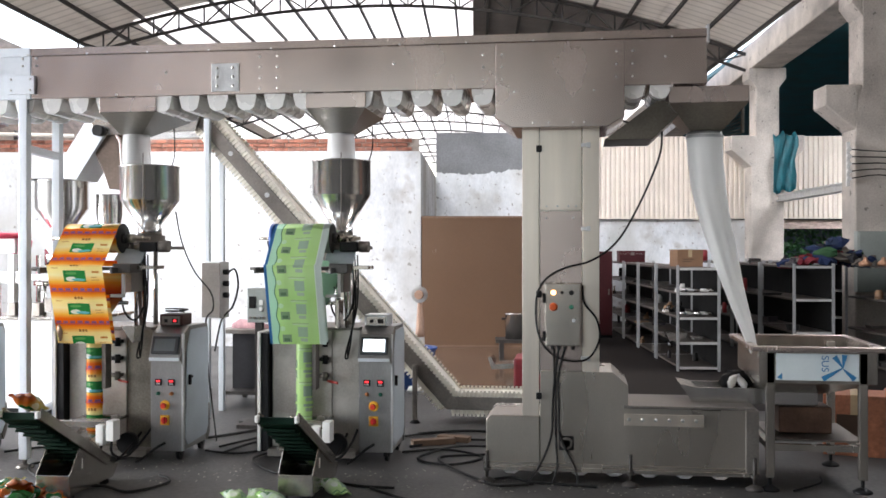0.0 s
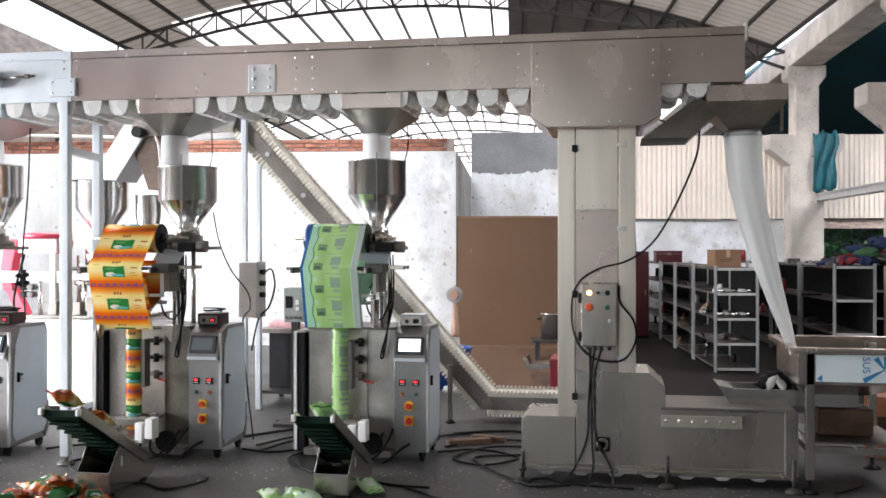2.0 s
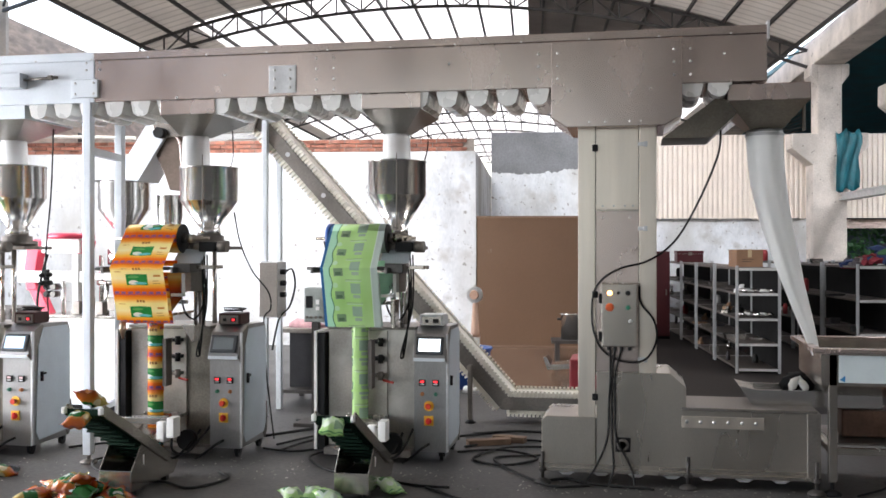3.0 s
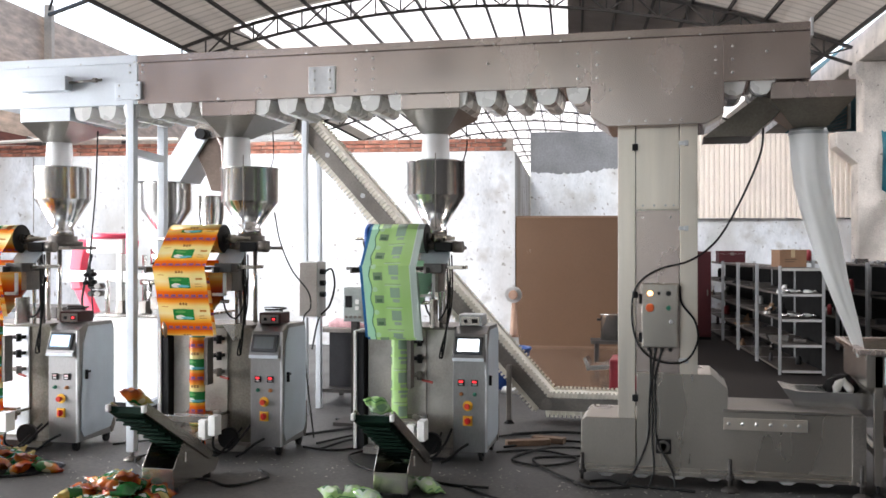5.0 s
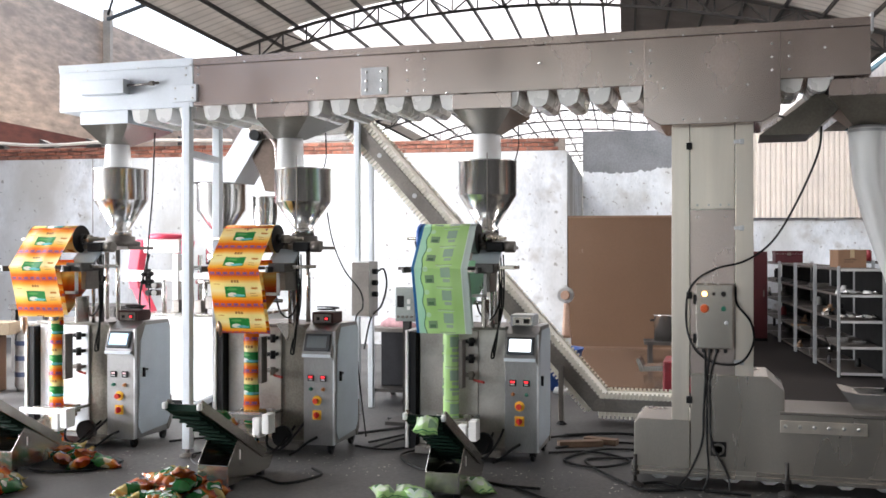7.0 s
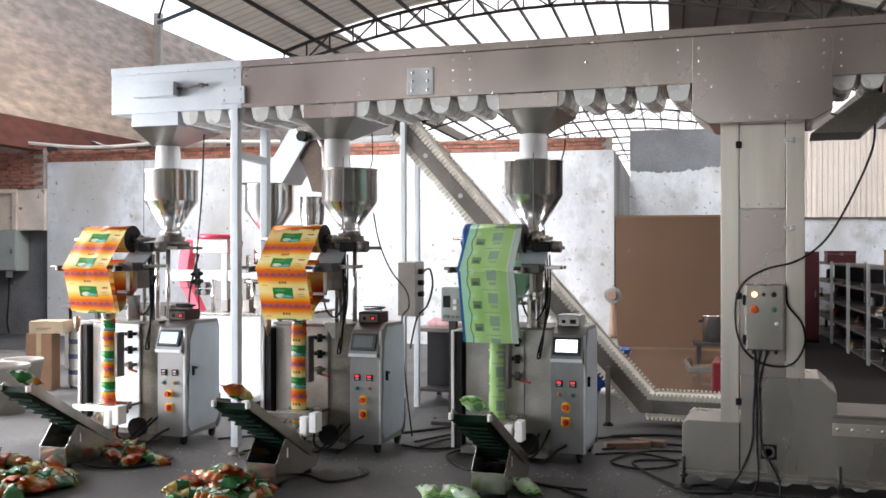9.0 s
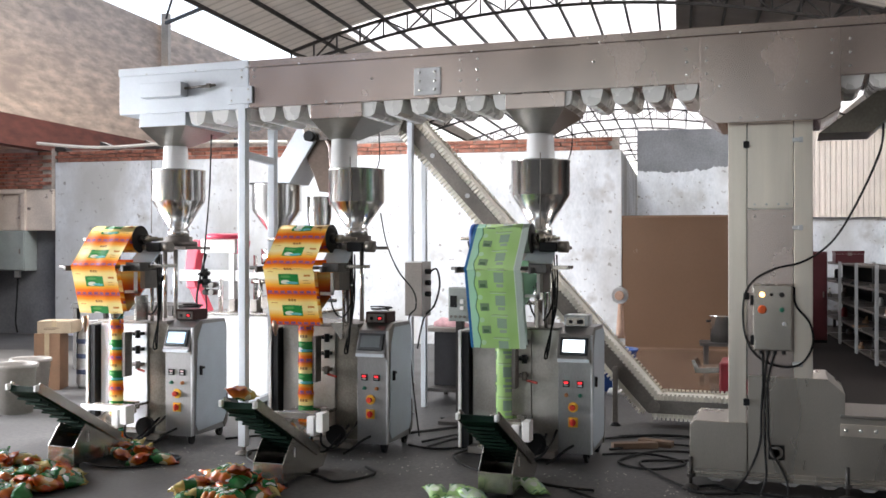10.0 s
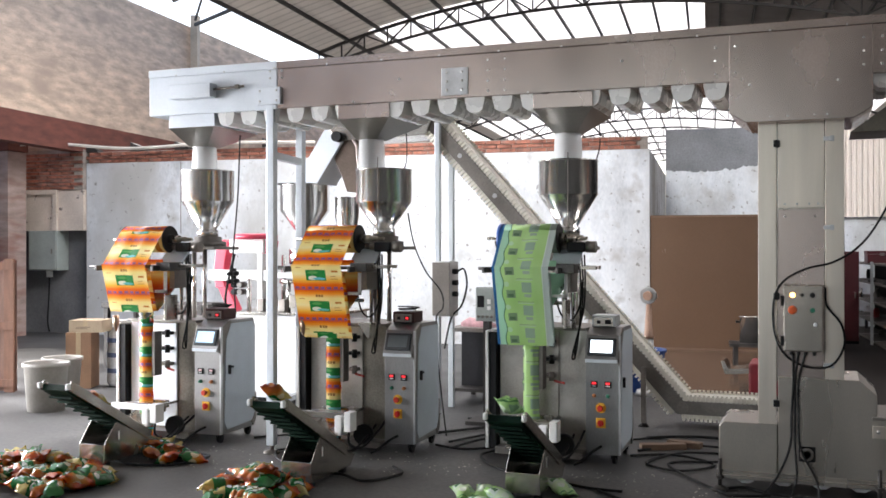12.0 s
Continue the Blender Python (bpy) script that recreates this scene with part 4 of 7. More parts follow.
def film_place(s, bottom):
    """Where a strip of film lies that has run s metres past the roll: depth, height and tilt; bottom is the height of the loop."""
    if s < 0:
        a = radians(A1) + s / RR
        return ROLL.x - 0.085 * math.cos(a), ROLL.y - 0.085 * math.sin(a), math.degrees(a)
    start = ROLL + RR * Vector((-math.cos(radians(A1)), -math.sin(radians(A1))))
    if s < LEG1:
        return start.x - 0.637 * s, start.y - 0.771 * s, A1
    knee = Vector((-0.385, 1.371))
    run = (1.372 - bottom) / 0.963
    d = s - LEG1
    if d <= run:
        p = knee + LEG2 * d
        return p.x, p.y, 15.7
    back = max(0.06, run - (d - run))
    p = knee + LEG2 * back
    return p.x + 0.05, p.y, 15.7


def film_run(m, material, unwind, loops, name, strips):
    """The hanging web of film: short stiff strips that follow one another over the roll, the guide bar and the loop."""
    meshes = []
    for k in range(strips):
        bm = bmesh.new()
        nx = 8
        rows = []
        for z in (k * H - 0.0012, (k + 1) * H + 0.0012):
            rows.append([bm.verts.new((-0.2 + 0.4 * i / nx, 0.004 * math.sin(1.9 * i + 0.6), z)) for i in range(nx + 1)])
        for i in range(nx):
            bm.faces.new((rows[0][i], rows[0][i + 1], rows[1][i + 1], rows[1][i])).smooth = True
        me = bpy.data.meshes.new("film_strip")
        bm.to_mesh(me)
        bm.free()
        me.materials.append(material)
        meshes.append(me)
    web = part("film_web", B((-0.8, -0.4, -0.20, -0.198, 1.38, 1.42)), material, m, name)
    web.location = (0, 0.03, 0)
    first = 1.20
    count = int((first + unwind[-1][1]) / H) + 2
    for i in range(count):
        k = i % strips
        ob = part("film_strip", meshes[k], None, web)
        rows = []
        for t in TIMES:
            y, z, a = film_place(first - H * i + glide(unwind, t), glide(loops, t))
            rows.append((t, pose(-0.6, y - 0.03, z, a, 0, 0) @ Matrix.Translation((0, 0, -(k + 0.5) * H))))
        MOVES.append((ob, rows))


def tube_run(m, material, pulls, x, y, name):
    """The filled tube below the former: one stiff piece for each bag, pulled down step by step, cut and dropped."""
    n = int(pulls[-1][1] / PITCH) + 5
    bm = bmesh.new()
    seg, st = 20, 7
    rows = []
    for j in range(st + 1):
        z = PITCH * j / st
        pinch = 1 - 0.75 * max(0.0, 1 - min(z, PITCH - z) / 0.022) * 0.14
        rows.append([bm.verts.new((0.058 * (2 - pinch) * math.cos(6.28319 * i / seg), 0.04 * pinch * math.sin(6.28319 * i / seg), z)) for i in range(seg)])
    for a, b in zip(rows, rows[1:]):
        for i in range(seg):
            q = (i + 1) % seg
            bm.faces.new((a[i], a[q], b[q], b[i])).smooth = True
    me = bpy.data.meshes.new("film_tube")
    bm.to_mesh(me)
    bm.free()
    me.materials.append(material)
    for i in range(n):
        ob = part("film_tube", me, None, m, name)
        rows = []
        for t in TIMES:
            z = 0.19 + PITCH * i - glide(pulls, t)
            z = min(z, 0.93)
            if z < 0.08:
                z = max(0.03, 0.08 - (0.08 - z) * 3)
            rows.append((t, pose(x, y, z)))
        MOVES.append((ob, rows))


# ---- bagging machines ----
MACHINES = [(-1.318, 6.763), (-2.79, 6.606), (-4.313, 6.40)]
PULL = [
    [(0, 0), (0.3, 0.0), (1.0, 0.2), (2.3, 0.2), (3.1, 0.42), (4.2, 0.42), (5.0, 0.62), (6.1, 0.62), (7.0, 0.84), (8.2, 0.84), (9.0, 1.05), (10.1, 1.05), (10.9, 1.27), (12, 1.27)],
    [(0, 0), (0.5, 0.082), (0.9, 0.18), (2.1, 0.18), (2.5, 0.342), (3.0, 0.394), (3.2, 0.415), (3.9, 0.415), (4.7, 0.57), (5.5, 0.575), (6.0, 0.70), (6.5, 0.765), (7.2, 0.765),
     (8.2, 0.957), (9.0, 0.957), (9.5, 1.095), (10.0, 1.165), (10.5, 1.165), (11.0, 1.2), (11.5, 1.36), (12, 1.36)],
    [(0, 0), (0.9, 0), (1.8, 0.2), (2.6, 0.2), (3.5, 0.41), (4.4, 0.41), (5.2, 0.62), (6.0, 0.62), (7.1, 0.83), (7.8, 0.83), (8.7, 1.03), (9.5, 1.03), (10.0, 1.18), (10.5, 1.24), (12, 1.24)],
]
UNWIND = [
    [(0, 0), (2.6, -0.03), (3.0, 0.02), (5.0, 0.38), (6.2, 0.42), (7.0, 0.40), (9.0, 0.75), (9.5, 0.88), (10.5, 0.98), (12, 1.0)],
    [(0, 0), (1, -0.03), (2.6, -0.03), (3.0, 0.03), (5.0, 0.29), (5.5, 0.41), (6.0, 0.51), (6.5, 0.594), (9.5, 0.61), (10.0, 0.74), (10.5, 0.90), (11.0, 1.0), (11.5, 1.1), (12, 1.18)],
    [(0, 0), (1.2, 0), (2.2, 0.2), (3.2, 0.2), (4.2, 0.4), (5.2, 0.42), (6.0, 0.44), (6.9, 0.64), (7.8, 0.64), (8.8, 0.84), (9.5, 0.85), (10.1, 1.03), (11.0, 1.04), (12, 1.23)],
]
LOOPS = [
    [(0, 0.855), (1.5, 0.935), (2.5, 0.99), (5.0, 0.88), (5.5, 0.862), (6.5, 0.905), (7.2, 0.95), (9.0, 0.87), (9.5, 0.85), (10.5, 0.80), (12, 0.845)],
    [(0, 0.86), (1.0, 0.90), (1.5, 0.925), (2.5, 0.985), (3.0, 0.99), (5.0, 0.89), (5.5, 0.88), (6.5, 0.88), (7.0, 0.90), (9.0, 1.0), (9.5, 1.01), (10.5, 0.90), (12, 0.87)],
    [(0, 1.02), (6.0, 1.0), (9.5, 1.03), (12, 1.03)],
]


def box_rows(bm, x, y, z, w, d, h):
    box(bm, x - w / 2, x + w / 2, y - d / 2, y + d / 2, z - h / 2, z + h / 2)


def machine(o, n):
    words = ("stainless vertical bagging machine with light green film", "stainless vertical bagging machine with orange film and dim screen", "stainless vertical bagging machine with orange film and blue screen")[n]
    m = thing("bagging_machine", pose(o[0], o[1], 0), words, "machine", "row of bagging machines")
    film = GREEN_FILM if n == 0 else ORANGE_FILM
    # control cabinet with its tilted screen head
    cab = bmesh.new()
    prism(cab, [(0, 0.07), (0.46, 0.07), (0.5, 0.13), (0.5, 0.88), (0.47, 0.945), (0.13, 0.95), (0.03, 0.90), (-0.035, 0.735), (0, 0.72)], -0.232, 0, "x")
    c = part("control_cabinet", cab, CAB, m, "", 0.004)
    bm = bmesh.new()
    prism(bm, [(-0.03, 0.735), (0.03, 0.898), (0.13, 0.946), (0.15, 0.93), (0.075, 0.80), (0.045, 0.60), (0.01, 0.66)], 0.0005, 0.005, "x")
    part("corner_plate", bm, STEEL_DK, c)
    bm = bmesh.new()
    prism(bm, [(0.44, 0.11), (0.46, 0.07), (0.5, 0.13), (0.5, 0.34), (0.485, 0.34), (0.482, 0.18)], 0.0005, 0.010, "x")
    part("corner_guard", bm, STEEL_DK, c)
    bm = bmesh.new()
    prism(bm, [(0.05, 0.16), (0.09, 0.10), (0.44, 0.12), (0.48, 0.18), (0.48, 0.86), (0.45, 0.92), (0.14, 0.92), (0.08, 0.80)], 0.001, 0.008, "x")
    d = part("side_door", bm, FILM_SHEET, c, "film-covered side door", 0.002)
    part("door_lock", B((0.008, 0.026, 0.10, 0.115, 0.53, 0.60), (0.008, 0.02, 0.10, 0.16, 0.575, 0.59)), BLACK, d)
    tilt = pose(-0.116, -0.006, 0.815, -21, 0, 0)
    bz = part("screen_bezel", B((-0.098, 0.098, -0.02, 0.004, -0.062, 0.066)), mat("dark screen frame", (0.05, 0.055, 0.06), 0.4), c, "", 0.006)
    bz.matrix_basis = tilt
    part("screen", B((-0.076, 0.076, -0.023, -0.0205, -0.042, 0.046)), (SCREEN_LIT, SCREEN_OFF, SCREEN_BLUE)[n], bz, ("glowing white touch screen", "dark grey touch screen", "glowing blue touch screen")[n])
    part("trim_strip", B((-0.228, -0.004, -0.042, -0.03, 0.712, 0.735)), STEEL_BLUE, c, "", 0.002)
    for k, x in enumerate((-0.172, -0.075)):
        q = part("digit_display", B((x - 0.024, x + 0.024, -0.012, 0.001, 0.535, 0.58)), BLACK, c, "", 0.003)
        part("digits", B((x - 0.014, x + 0.014, -0.0135, -0.012, 0.560, 0.573)), LED_RED if n < 2 else mat("faint pink digits", (0.8, 0.55, 0.55), 0.4), q)
        part("key_row", B((x - 0.014, x + 0.014, -0.0135, -0.012, 0.543, 0.552)), mat("pale keys", (0.5, 0.5, 0.5), 0.5), q)
        bm = bmesh.new()
        rings(bm, [((x, 0, 0.478), (0, -1, 0), 0.014), ((x, -0.008, 0.478), (0, -1, 0), 0.014), ((x, -0.009, 0.478), (0, -1, 0), 0.009), ((x, -0.028, 0.478), (0, -1, 0), 0.008)], 12)
        part("selector", bm, mat("green knob", (0.02, 0.16, 0.1), 0.4) if (k == (0 if n else 1)) else mat("copper knob", (0.45, 0.17, 0.06), 0.4), c)
    bm = bmesh.new()
    rings(bm, [((-0.124, 0, 0.395), (0, -1, 0), 0.036), ((-0.124, -0.006, 0.395), (0, -1, 0), 0.036)], 20)
    eb = part("button_ring", bm, mat("amber plate", (0.76, 0.40, 0.03), 0.4), c)
    bm = bmesh.new()
    rings(bm, [((-0.124, -0.006, 0.395), (0, -1, 0), 0.014), ((-0.124, -0.03, 0.395), (0, -1, 0), 0.014), ((-0.124, -0.032, 0.395), (0, -1, 0), 0.021), ((-0.124, -0.045, 0.395), (0, -1, 0), 0.018)], 18)
    part("emergency_button", bm, mat("red button", (0.55, 0.035, 0.015), 0.35), eb)
    sw = part("switch_plate", B((-0.158, -0.09, -0.01, 0.001, 0.255, 0.325)), mat("amber plate", (0.76, 0.40, 0.03), 0.4), c, "", 0.004)
    bm = bmesh.new()
    rings(bm, [((-0.124, -0.01, 0.29), (0, -1, 0), 0.022), ((-0.124, -0.02, 0.29), (0, -1, 0), 0.022)], 18)
    box(bm, -0.131, -0.117, -0.034, -0.018, 0.268, 0.312)
    part("main_switch", bm, mat("red switch", (0.6, 0.02, 0.02), 0.4), sw)
    # body with its folded frame
    part("body", B((-0.885, -0.234, 0.07, 0.5, 0.06, 0.925)), STEEL_BODY if n == 0 else SHADED_BODY, m, "sheet steel body, darkened on two machines", 0.004)
    part("front_sheet", B((-0.875, -0.44, 0.055, 0.07, 0.10, 0.915)), (STEEL_BODY, STEEL_BODY, GLARE_SHEET)[n], m, ("stained steel front sheet", "stained steel front sheet", "steel front sheet, white glare put into its colour")[n], 0.002)
    dr = part("open_side_door", B((-0.945, -0.89, 0.0, 0.46, 0.06, 0.90)), BLACK, m, "black side panel with a white edge", 0.003)
    part("edge_strip", B((-0.968, -0.946, -0.012, 0.46, 0.06, 0.91)), WHITE, dr, "", 0.002)
    part("edge_strip", B((0.0, 0.012, -0.006, 0.02, 0.075, 0.90)), ALU, c)
    for x, y in ((-0.86, 0.1), (-0.04, 0.06), (-0.86, 0.45), (-0.04, 0.45)):
        bm = bmesh.new()
        rod(bm, (x - 0.012, y, 0.035), (x + 0.012, y, 0.035), 0.035, 14)
        box(bm, x - 0.022, x + 0.022, y - 0.02, y + 0.02, 0.035, 0.075)
        part("castor", bm, BLACK, m)
    part("top_deck", B((-0.88, -0.235, 0.02, 0.5, 0.925, 0.945)), STEEL_DK, m, "", 0.003)
    # hopper, cup feeder and posts
    hx, hy = SPOUTS[n][0] - o[0] + (0.0, 0.105, 0.03)[n], SPOUTS[n][1] - o[1]
    drop = (0.0, 0.035, 0.0)[n]
    bm = bmesh.new()
    Z = (0, 0, 1)
    rings(bm, [((hx, hy, 1.60), Z, 0.085), ((hx, hy, 1.655), Z, 0.085), ((hx, hy, 1.66), Z, 0.07), ((hx, hy, 1.885 - drop), Z, 0.208), ((hx, hy, 1.89 - drop), Z, 0.212), ((hx, hy, 2.125 - drop), Z, 0.212),
               ((hx, hy, 2.13 - drop), Z, 0.218), ((hx, hy, 2.138 - drop), Z, 0.216), ((hx, hy, 2.132 - drop), Z, 0.206), ((hx, hy, 1.95), Z, 0.206), ((hx, hy, 1.93), Z, 0.02)], 48)
    part("hopper", bm, STEEL_POL, m, "polished conical steel hopper")
    bm = bmesh.new()
    rings(bm, [((hx, hy, 1.52), Z, 0.15), ((hx, hy, 1.56), Z, 0.15), ((hx, hy, 1.565), Z, 0.11), ((hx, hy, 1.6), Z, 0.11)], 36)
    part("cup_disc", bm, STEEL_DK, m)
    part("feeder_plate", B((hx - 0.25, hx + 0.2, hy - 0.2, hy + 0.15, 1.495, 1.52)), STEEL_DK, m, "", 0.003)
    gx, px = hx + 0.06, min(hx, -0.37)
    gb = part("gear_motor", B((gx, gx + 0.13, -0.12, -0.02, 1.48, 1.55)), BLACK, m, "black gear motor", 0.01)
    bm = bmesh.new()
    rod(bm, (gx - 0.05, -0.07, 1.515), (gx, -0.07, 1.515), 0.022, 14)
    part("coupling", bm, STEEL_DK, gb)
    bm = bmesh.new()
    rod(bm, (gx + 0.13, -0.07, 1.515), (gx + 0.2, -0.07, 1.515), 0.04, 16)
    part("motor_end", bm, STEEL_DK, gb)
    for x, y, r in ((px + 0.02, 0.02, 0.014), (px + 0.08, 0.02, 0.014), (px - 0.06, 0.3, 0.018), (px + 0.04, 0.3, 0.018)):
        bm = bmesh.new()
        rod(bm, (x, y, 0.94), (x, y, 1.5), r, 12)
        part("post", bm, STEEL_POL, m)
    bm = bmesh.new()
    rod(bm, (hx + 0.05, -0.03, 1.62), (hx + 0.05, -0.03, 2.18), 0.004, 6)
    part("level_probe", bm, STEEL_DK, m)
    # film roll on its shaft
    bm = bmesh.new()
    rod(bm, (-0.93, ROLL.x, ROLL.y), (-0.2, ROLL.x, ROLL.y), 0.012, 12)
    rings(bm, [((-0.36, ROLL.x, ROLL.y), (1, 0, 0), 0.03), ((-0.31, ROLL.x, ROLL.y), (1, 0, 0), 0.03), ((-0.305, ROLL.x, ROLL.y), (1, 0, 0), 0.018), ((-0.25, ROLL.x, ROLL.y), (1, 0, 0), 0.018)], 16)
    part("roll_shaft", bm, mat("worn shaft steel", (0.48, 0.44, 0.37), 0.28, 0.95), m, "steel shaft with a clamping collar")
    bm = bmesh.new()
    rings(bm, [((-0.2, 0, 0), (1, 0, 0), 0.05), ((-0.199, 0, 0), (1, 0, 0), RR - 0.003), ((0.2, 0, 0), (1, 0, 0), RR - 0.003), ((0.2005, 0, 0), (1, 0, 0), 0.05)], 48)
    roll = part("film_roll", bm, film, m, "roll of light green film" if n == 0 else "roll of orange printed film")
    for s, q in ((0.2, mat("dark roll end", (0.025, 0.022, 0.02), 0.5)), (-0.2, mat("blue roll end", (0.01, 0.08, 0.34), 0.4) if n == 0 else STEEL_DK)):
        bm = bmesh.new()
        w = 0.004 if s > 0 or n else 0.03
        rings(bm, [((s, 0, 0), (1, 0, 0), RR), ((s + math.copysign(w, s), 0, 0), (1, 0, 0), RR - 0.002)], 40)
        rings(bm, [((s + math.copysign(w, s), 0, 0), (1, 0, 0), 0.04), ((s + math.copysign(w + 0.02, s), 0, 0), (1, 0, 0), 0.034)], 20)
        part("roll_flange", bm, q, roll)
    MOVES.append((roll, [(t, pose(-0.6, ROLL.x, ROLL.y, glide(UNWIND[n], t) / RR * 57.3, 0, 0)) for t in TIMES]))
    # film frame: guide bars and arms
    bm = bmesh.new()
    rod(bm, (-1.0 if n else -0.93, -0.27, 1.365), (-0.33, -0.27, 1.365), 0.012, 12)
    part("guide_bar", bm, DARK_BAR, m)
    for x in (-0.86, -0.34):
        part("film_arm", B((x - 0.01, x + 0.01, -0.38, 0.1, 1.335, 1.375)), DARK_BAR, m, "", 0.003)
        bm = bmesh.new()
        bar(bm, (x, ROLL.x, ROLL.y - 0.02), (x, 0.06, 1.38), 0.03, 0.012)
        bar(bm, (x, 0.05, 1.36), (x, 0.09, 0.94), 0.025)
        part("film_bracket", bm, DARK_BAR, m)
    part("tension_block", B((-0.37, -0.24, -0.30, -0.16, 1.335, 1.40)), DARK_BAR, m, "", 0.006)
    part("cross_plate", B((-0.38, -0.12, -0.20, -0.02, 1.36, 1.385)), STEEL, m, "", 0.003)
    part("motor_bracket", B((-0.345, -0.30, -0.16, 0.04, 1.20, 1.335)), STEEL_DK, m, "", 0.004)
    bm = bmesh.new()
    rod(bm, (-0.345, -0.06, 1.27), (-0.43, -0.06, 1.27), 0.035, 16)
    rod(bm, (-0.43, -0.06, 1.27), (-0.45, -0.06, 1.27), 0.022, 12)
    part("feed_motor", bm, BLACK, m, "black film feed motor")
    bm = bmesh.new()
    prism(bm, [(-0.26, 0.985), (-0.16, 0.985), (-0.165, 0.875), (-0.18, 0.87)], -0.40, -0.30, "y") if n == 1 else box(bm, -0.335, -0.315, -0.24, -0.10, 0.96, 1.15)
    part("side_plate", bm, STEEL, m, "", 0.003)
    if n:
        bm = bmesh.new()
        rings(bm, [((-0.775, -0.25, 0.99), (0, 0, 1), 0.024), ((-0.775, -0.25, 0.93), (0, 0, 1), 0.024), ((-0.775, -0.25, 0.865), (0, 0, 1), 0.006)], 14)
        part("plumb_cone", bm, mat("copper-toned steel", (0.42, 0.30, 0.22), 0.3, 0.9), m)
    part("sensor_arm", B((-0.40, -0.30, -0.27, -0.25, 1.17, 1.19), (-0.318, -0.30, -0.27, -0.25, 1.17, 1.33)), WHITE, m, "white sensor bracket")
    for k, z in enumerate((1.12, 1.24)):
        bm = bmesh.new()
        rod(bm, (-0.8, -0.05 - 0.05 * k, z), (-0.38, -0.05 - 0.05 * k, z), 0.014, 10)
        part("dancer_roller", bm, STEEL_POL, m)
    bm = bmesh.new()
    rings(bm, [((-0.592, -0.12, 1.18), Z, 0.13), ((-0.592, -0.12, 1.06), Z, 0.075), ((-0.592, -0.12, 0.96), Z, 0.045)], 28, False)
    part("former", bm, STEEL_POL, m, "polished forming collar")
    bm = bmesh.new()
    rings(bm, [((-0.50, -0.06, 1.33), Z, 0.17), ((-0.52, -0.07, 1.18), Z, 0.12), ((-0.56, -0.10, 1.02), Z, 0.055)], 24, False)
    # On the orange machines a darker print carries the shade on this film.
    part("former_film", bm, film if n == 0 else BAG_FILM, m, "film gathered over the forming collar")
    bm = bmesh.new()
    prism(bm, [(-0.16, 1.40), (-0.14, 1.40), (-0.02, 1.50), (-0.04, 1.50)], -0.44, -0.24, "x")
    part("film_underside", bm, FILM_SHEET, m, "pale bluish reverse side of the film")
    bm = bmesh.new()
    rings(bm, [((-0.592, -0.12, 1.5), Z, 0.034), ((-0.592, -0.12, 0.40), Z, 0.034)], 20)
    part("forming_tube", bm, STEEL_POL, m)
    film_run(m, film, UNWIND[n], LOOPS[n], "web of light green plastic film" if n == 0 else "web of orange printed film", 7 if n == 0 else STRIPS)
    tube_run(m, film, PULL[n], -0.592, -0.12, "filled film tube")
    # sealing units
    for z in (0.84, 0.72, 0.60):
        bm = B((-0.56, -0.46, -0.02, 0.06, z - 0.012, z + 0.012))
        rod(bm, (-0.47, -0.02, z - 0.03), (-0.47, -0.02, z + 0.03), 0.02, 10)
        part("seal_arm", bm, BLACK if z != 0.60 else STEEL_DK, m)
    part("vertical_sealer", B((-0.535, -0.505, -0.13, -0.04, 0.52, 0.86)), STEEL_DK, m, "", 0.004)
    bm = bmesh.new()
    rod(bm, (-0.44, -0.06, 0.575), (-0.36, -0.09, 0.565), 0.009, 8)
    part("lever", bm, mat("red lever grip", (0.35, 0.03, 0.02), 0.5), m)
    for y in (-0.21, -0.045):
        part("jaw", B((-0.71, -0.45, y - 0.025, y + 0.025, 0.265, 0.325)), STEEL, m, "horizontal sealing jaw", 0.005)
    for x in (-0.73, -0.44):
        bm = bmesh.new()
        rod(bm, (x, -0.26, 0.30), (x, 0.08, 0.30), 0.012, 10)
        part("jaw_rod", bm, STEEL_POL, m)
    part("jaw_crossbar", B((-0.80, -0.40, -0.275, -0.245, 0.275, 0.32)), (STEEL, STEEL, ALU)[n], m, "", 0.004)
    for x, z in ((-0.46, 0.235), (-0.385, 0.265)):
        q = part("cylinder_block", B((x - 0.028, x + 0.028, -0.31, -0.21, z - 0.075, z + 0.065)), WHITE, m, "white pneumatic block", 0.006)
        bm = bmesh.new()
        cable(bm, [(x, -0.28, z - 0.07), (x + 0.01, -0.29, z - 0.16), (x + 0.06, -0.2, z - 0.2), (x + 0.12, -0.1, z - 0.12), (x + 0.13, 0.06, z - 0.05)], 0.009)
        part("hose", bm, RUBBER, q)
    bm = bmesh.new()
    rings(bm, [((-0.38, -0.02, 0.13), (0, -1, 0), 0.075), ((-0.38, -0.07, 0.13), (0, -1, 0), 0.075)], 24)
    part("drive_wheel", bm, BLACK, m)
    bm = bmesh.new()
    prism(bm, [(-0.05, 0.24), (-0.38, 0.14), (-0.38, 0.16), (-0.05, 0.262)], -0.70, -0.46, "x")
    part("drop_chute", bm, STEEL, m)
    part("base_channel", B((-0.88, -0.24, -0.06, 0.06, 0.035, 0.085)), STEEL_DK, m, "", 0.004)
    # cables of the feeder
    for k in range(3):
        bm = bmesh.new()
        cable(bm, [(-0.27 + 0.02 * k, -0.05, 1.46), (-0.25 + 0.015 * k, -0.07, 1.25), (-0.26 + 0.01 * k, -0.05, 1.05), (-0.28 - 0.02 * k, -0.03, 0.86 - 0.05 * k), (-0.31, 0.0, 0.73)], 0.006)
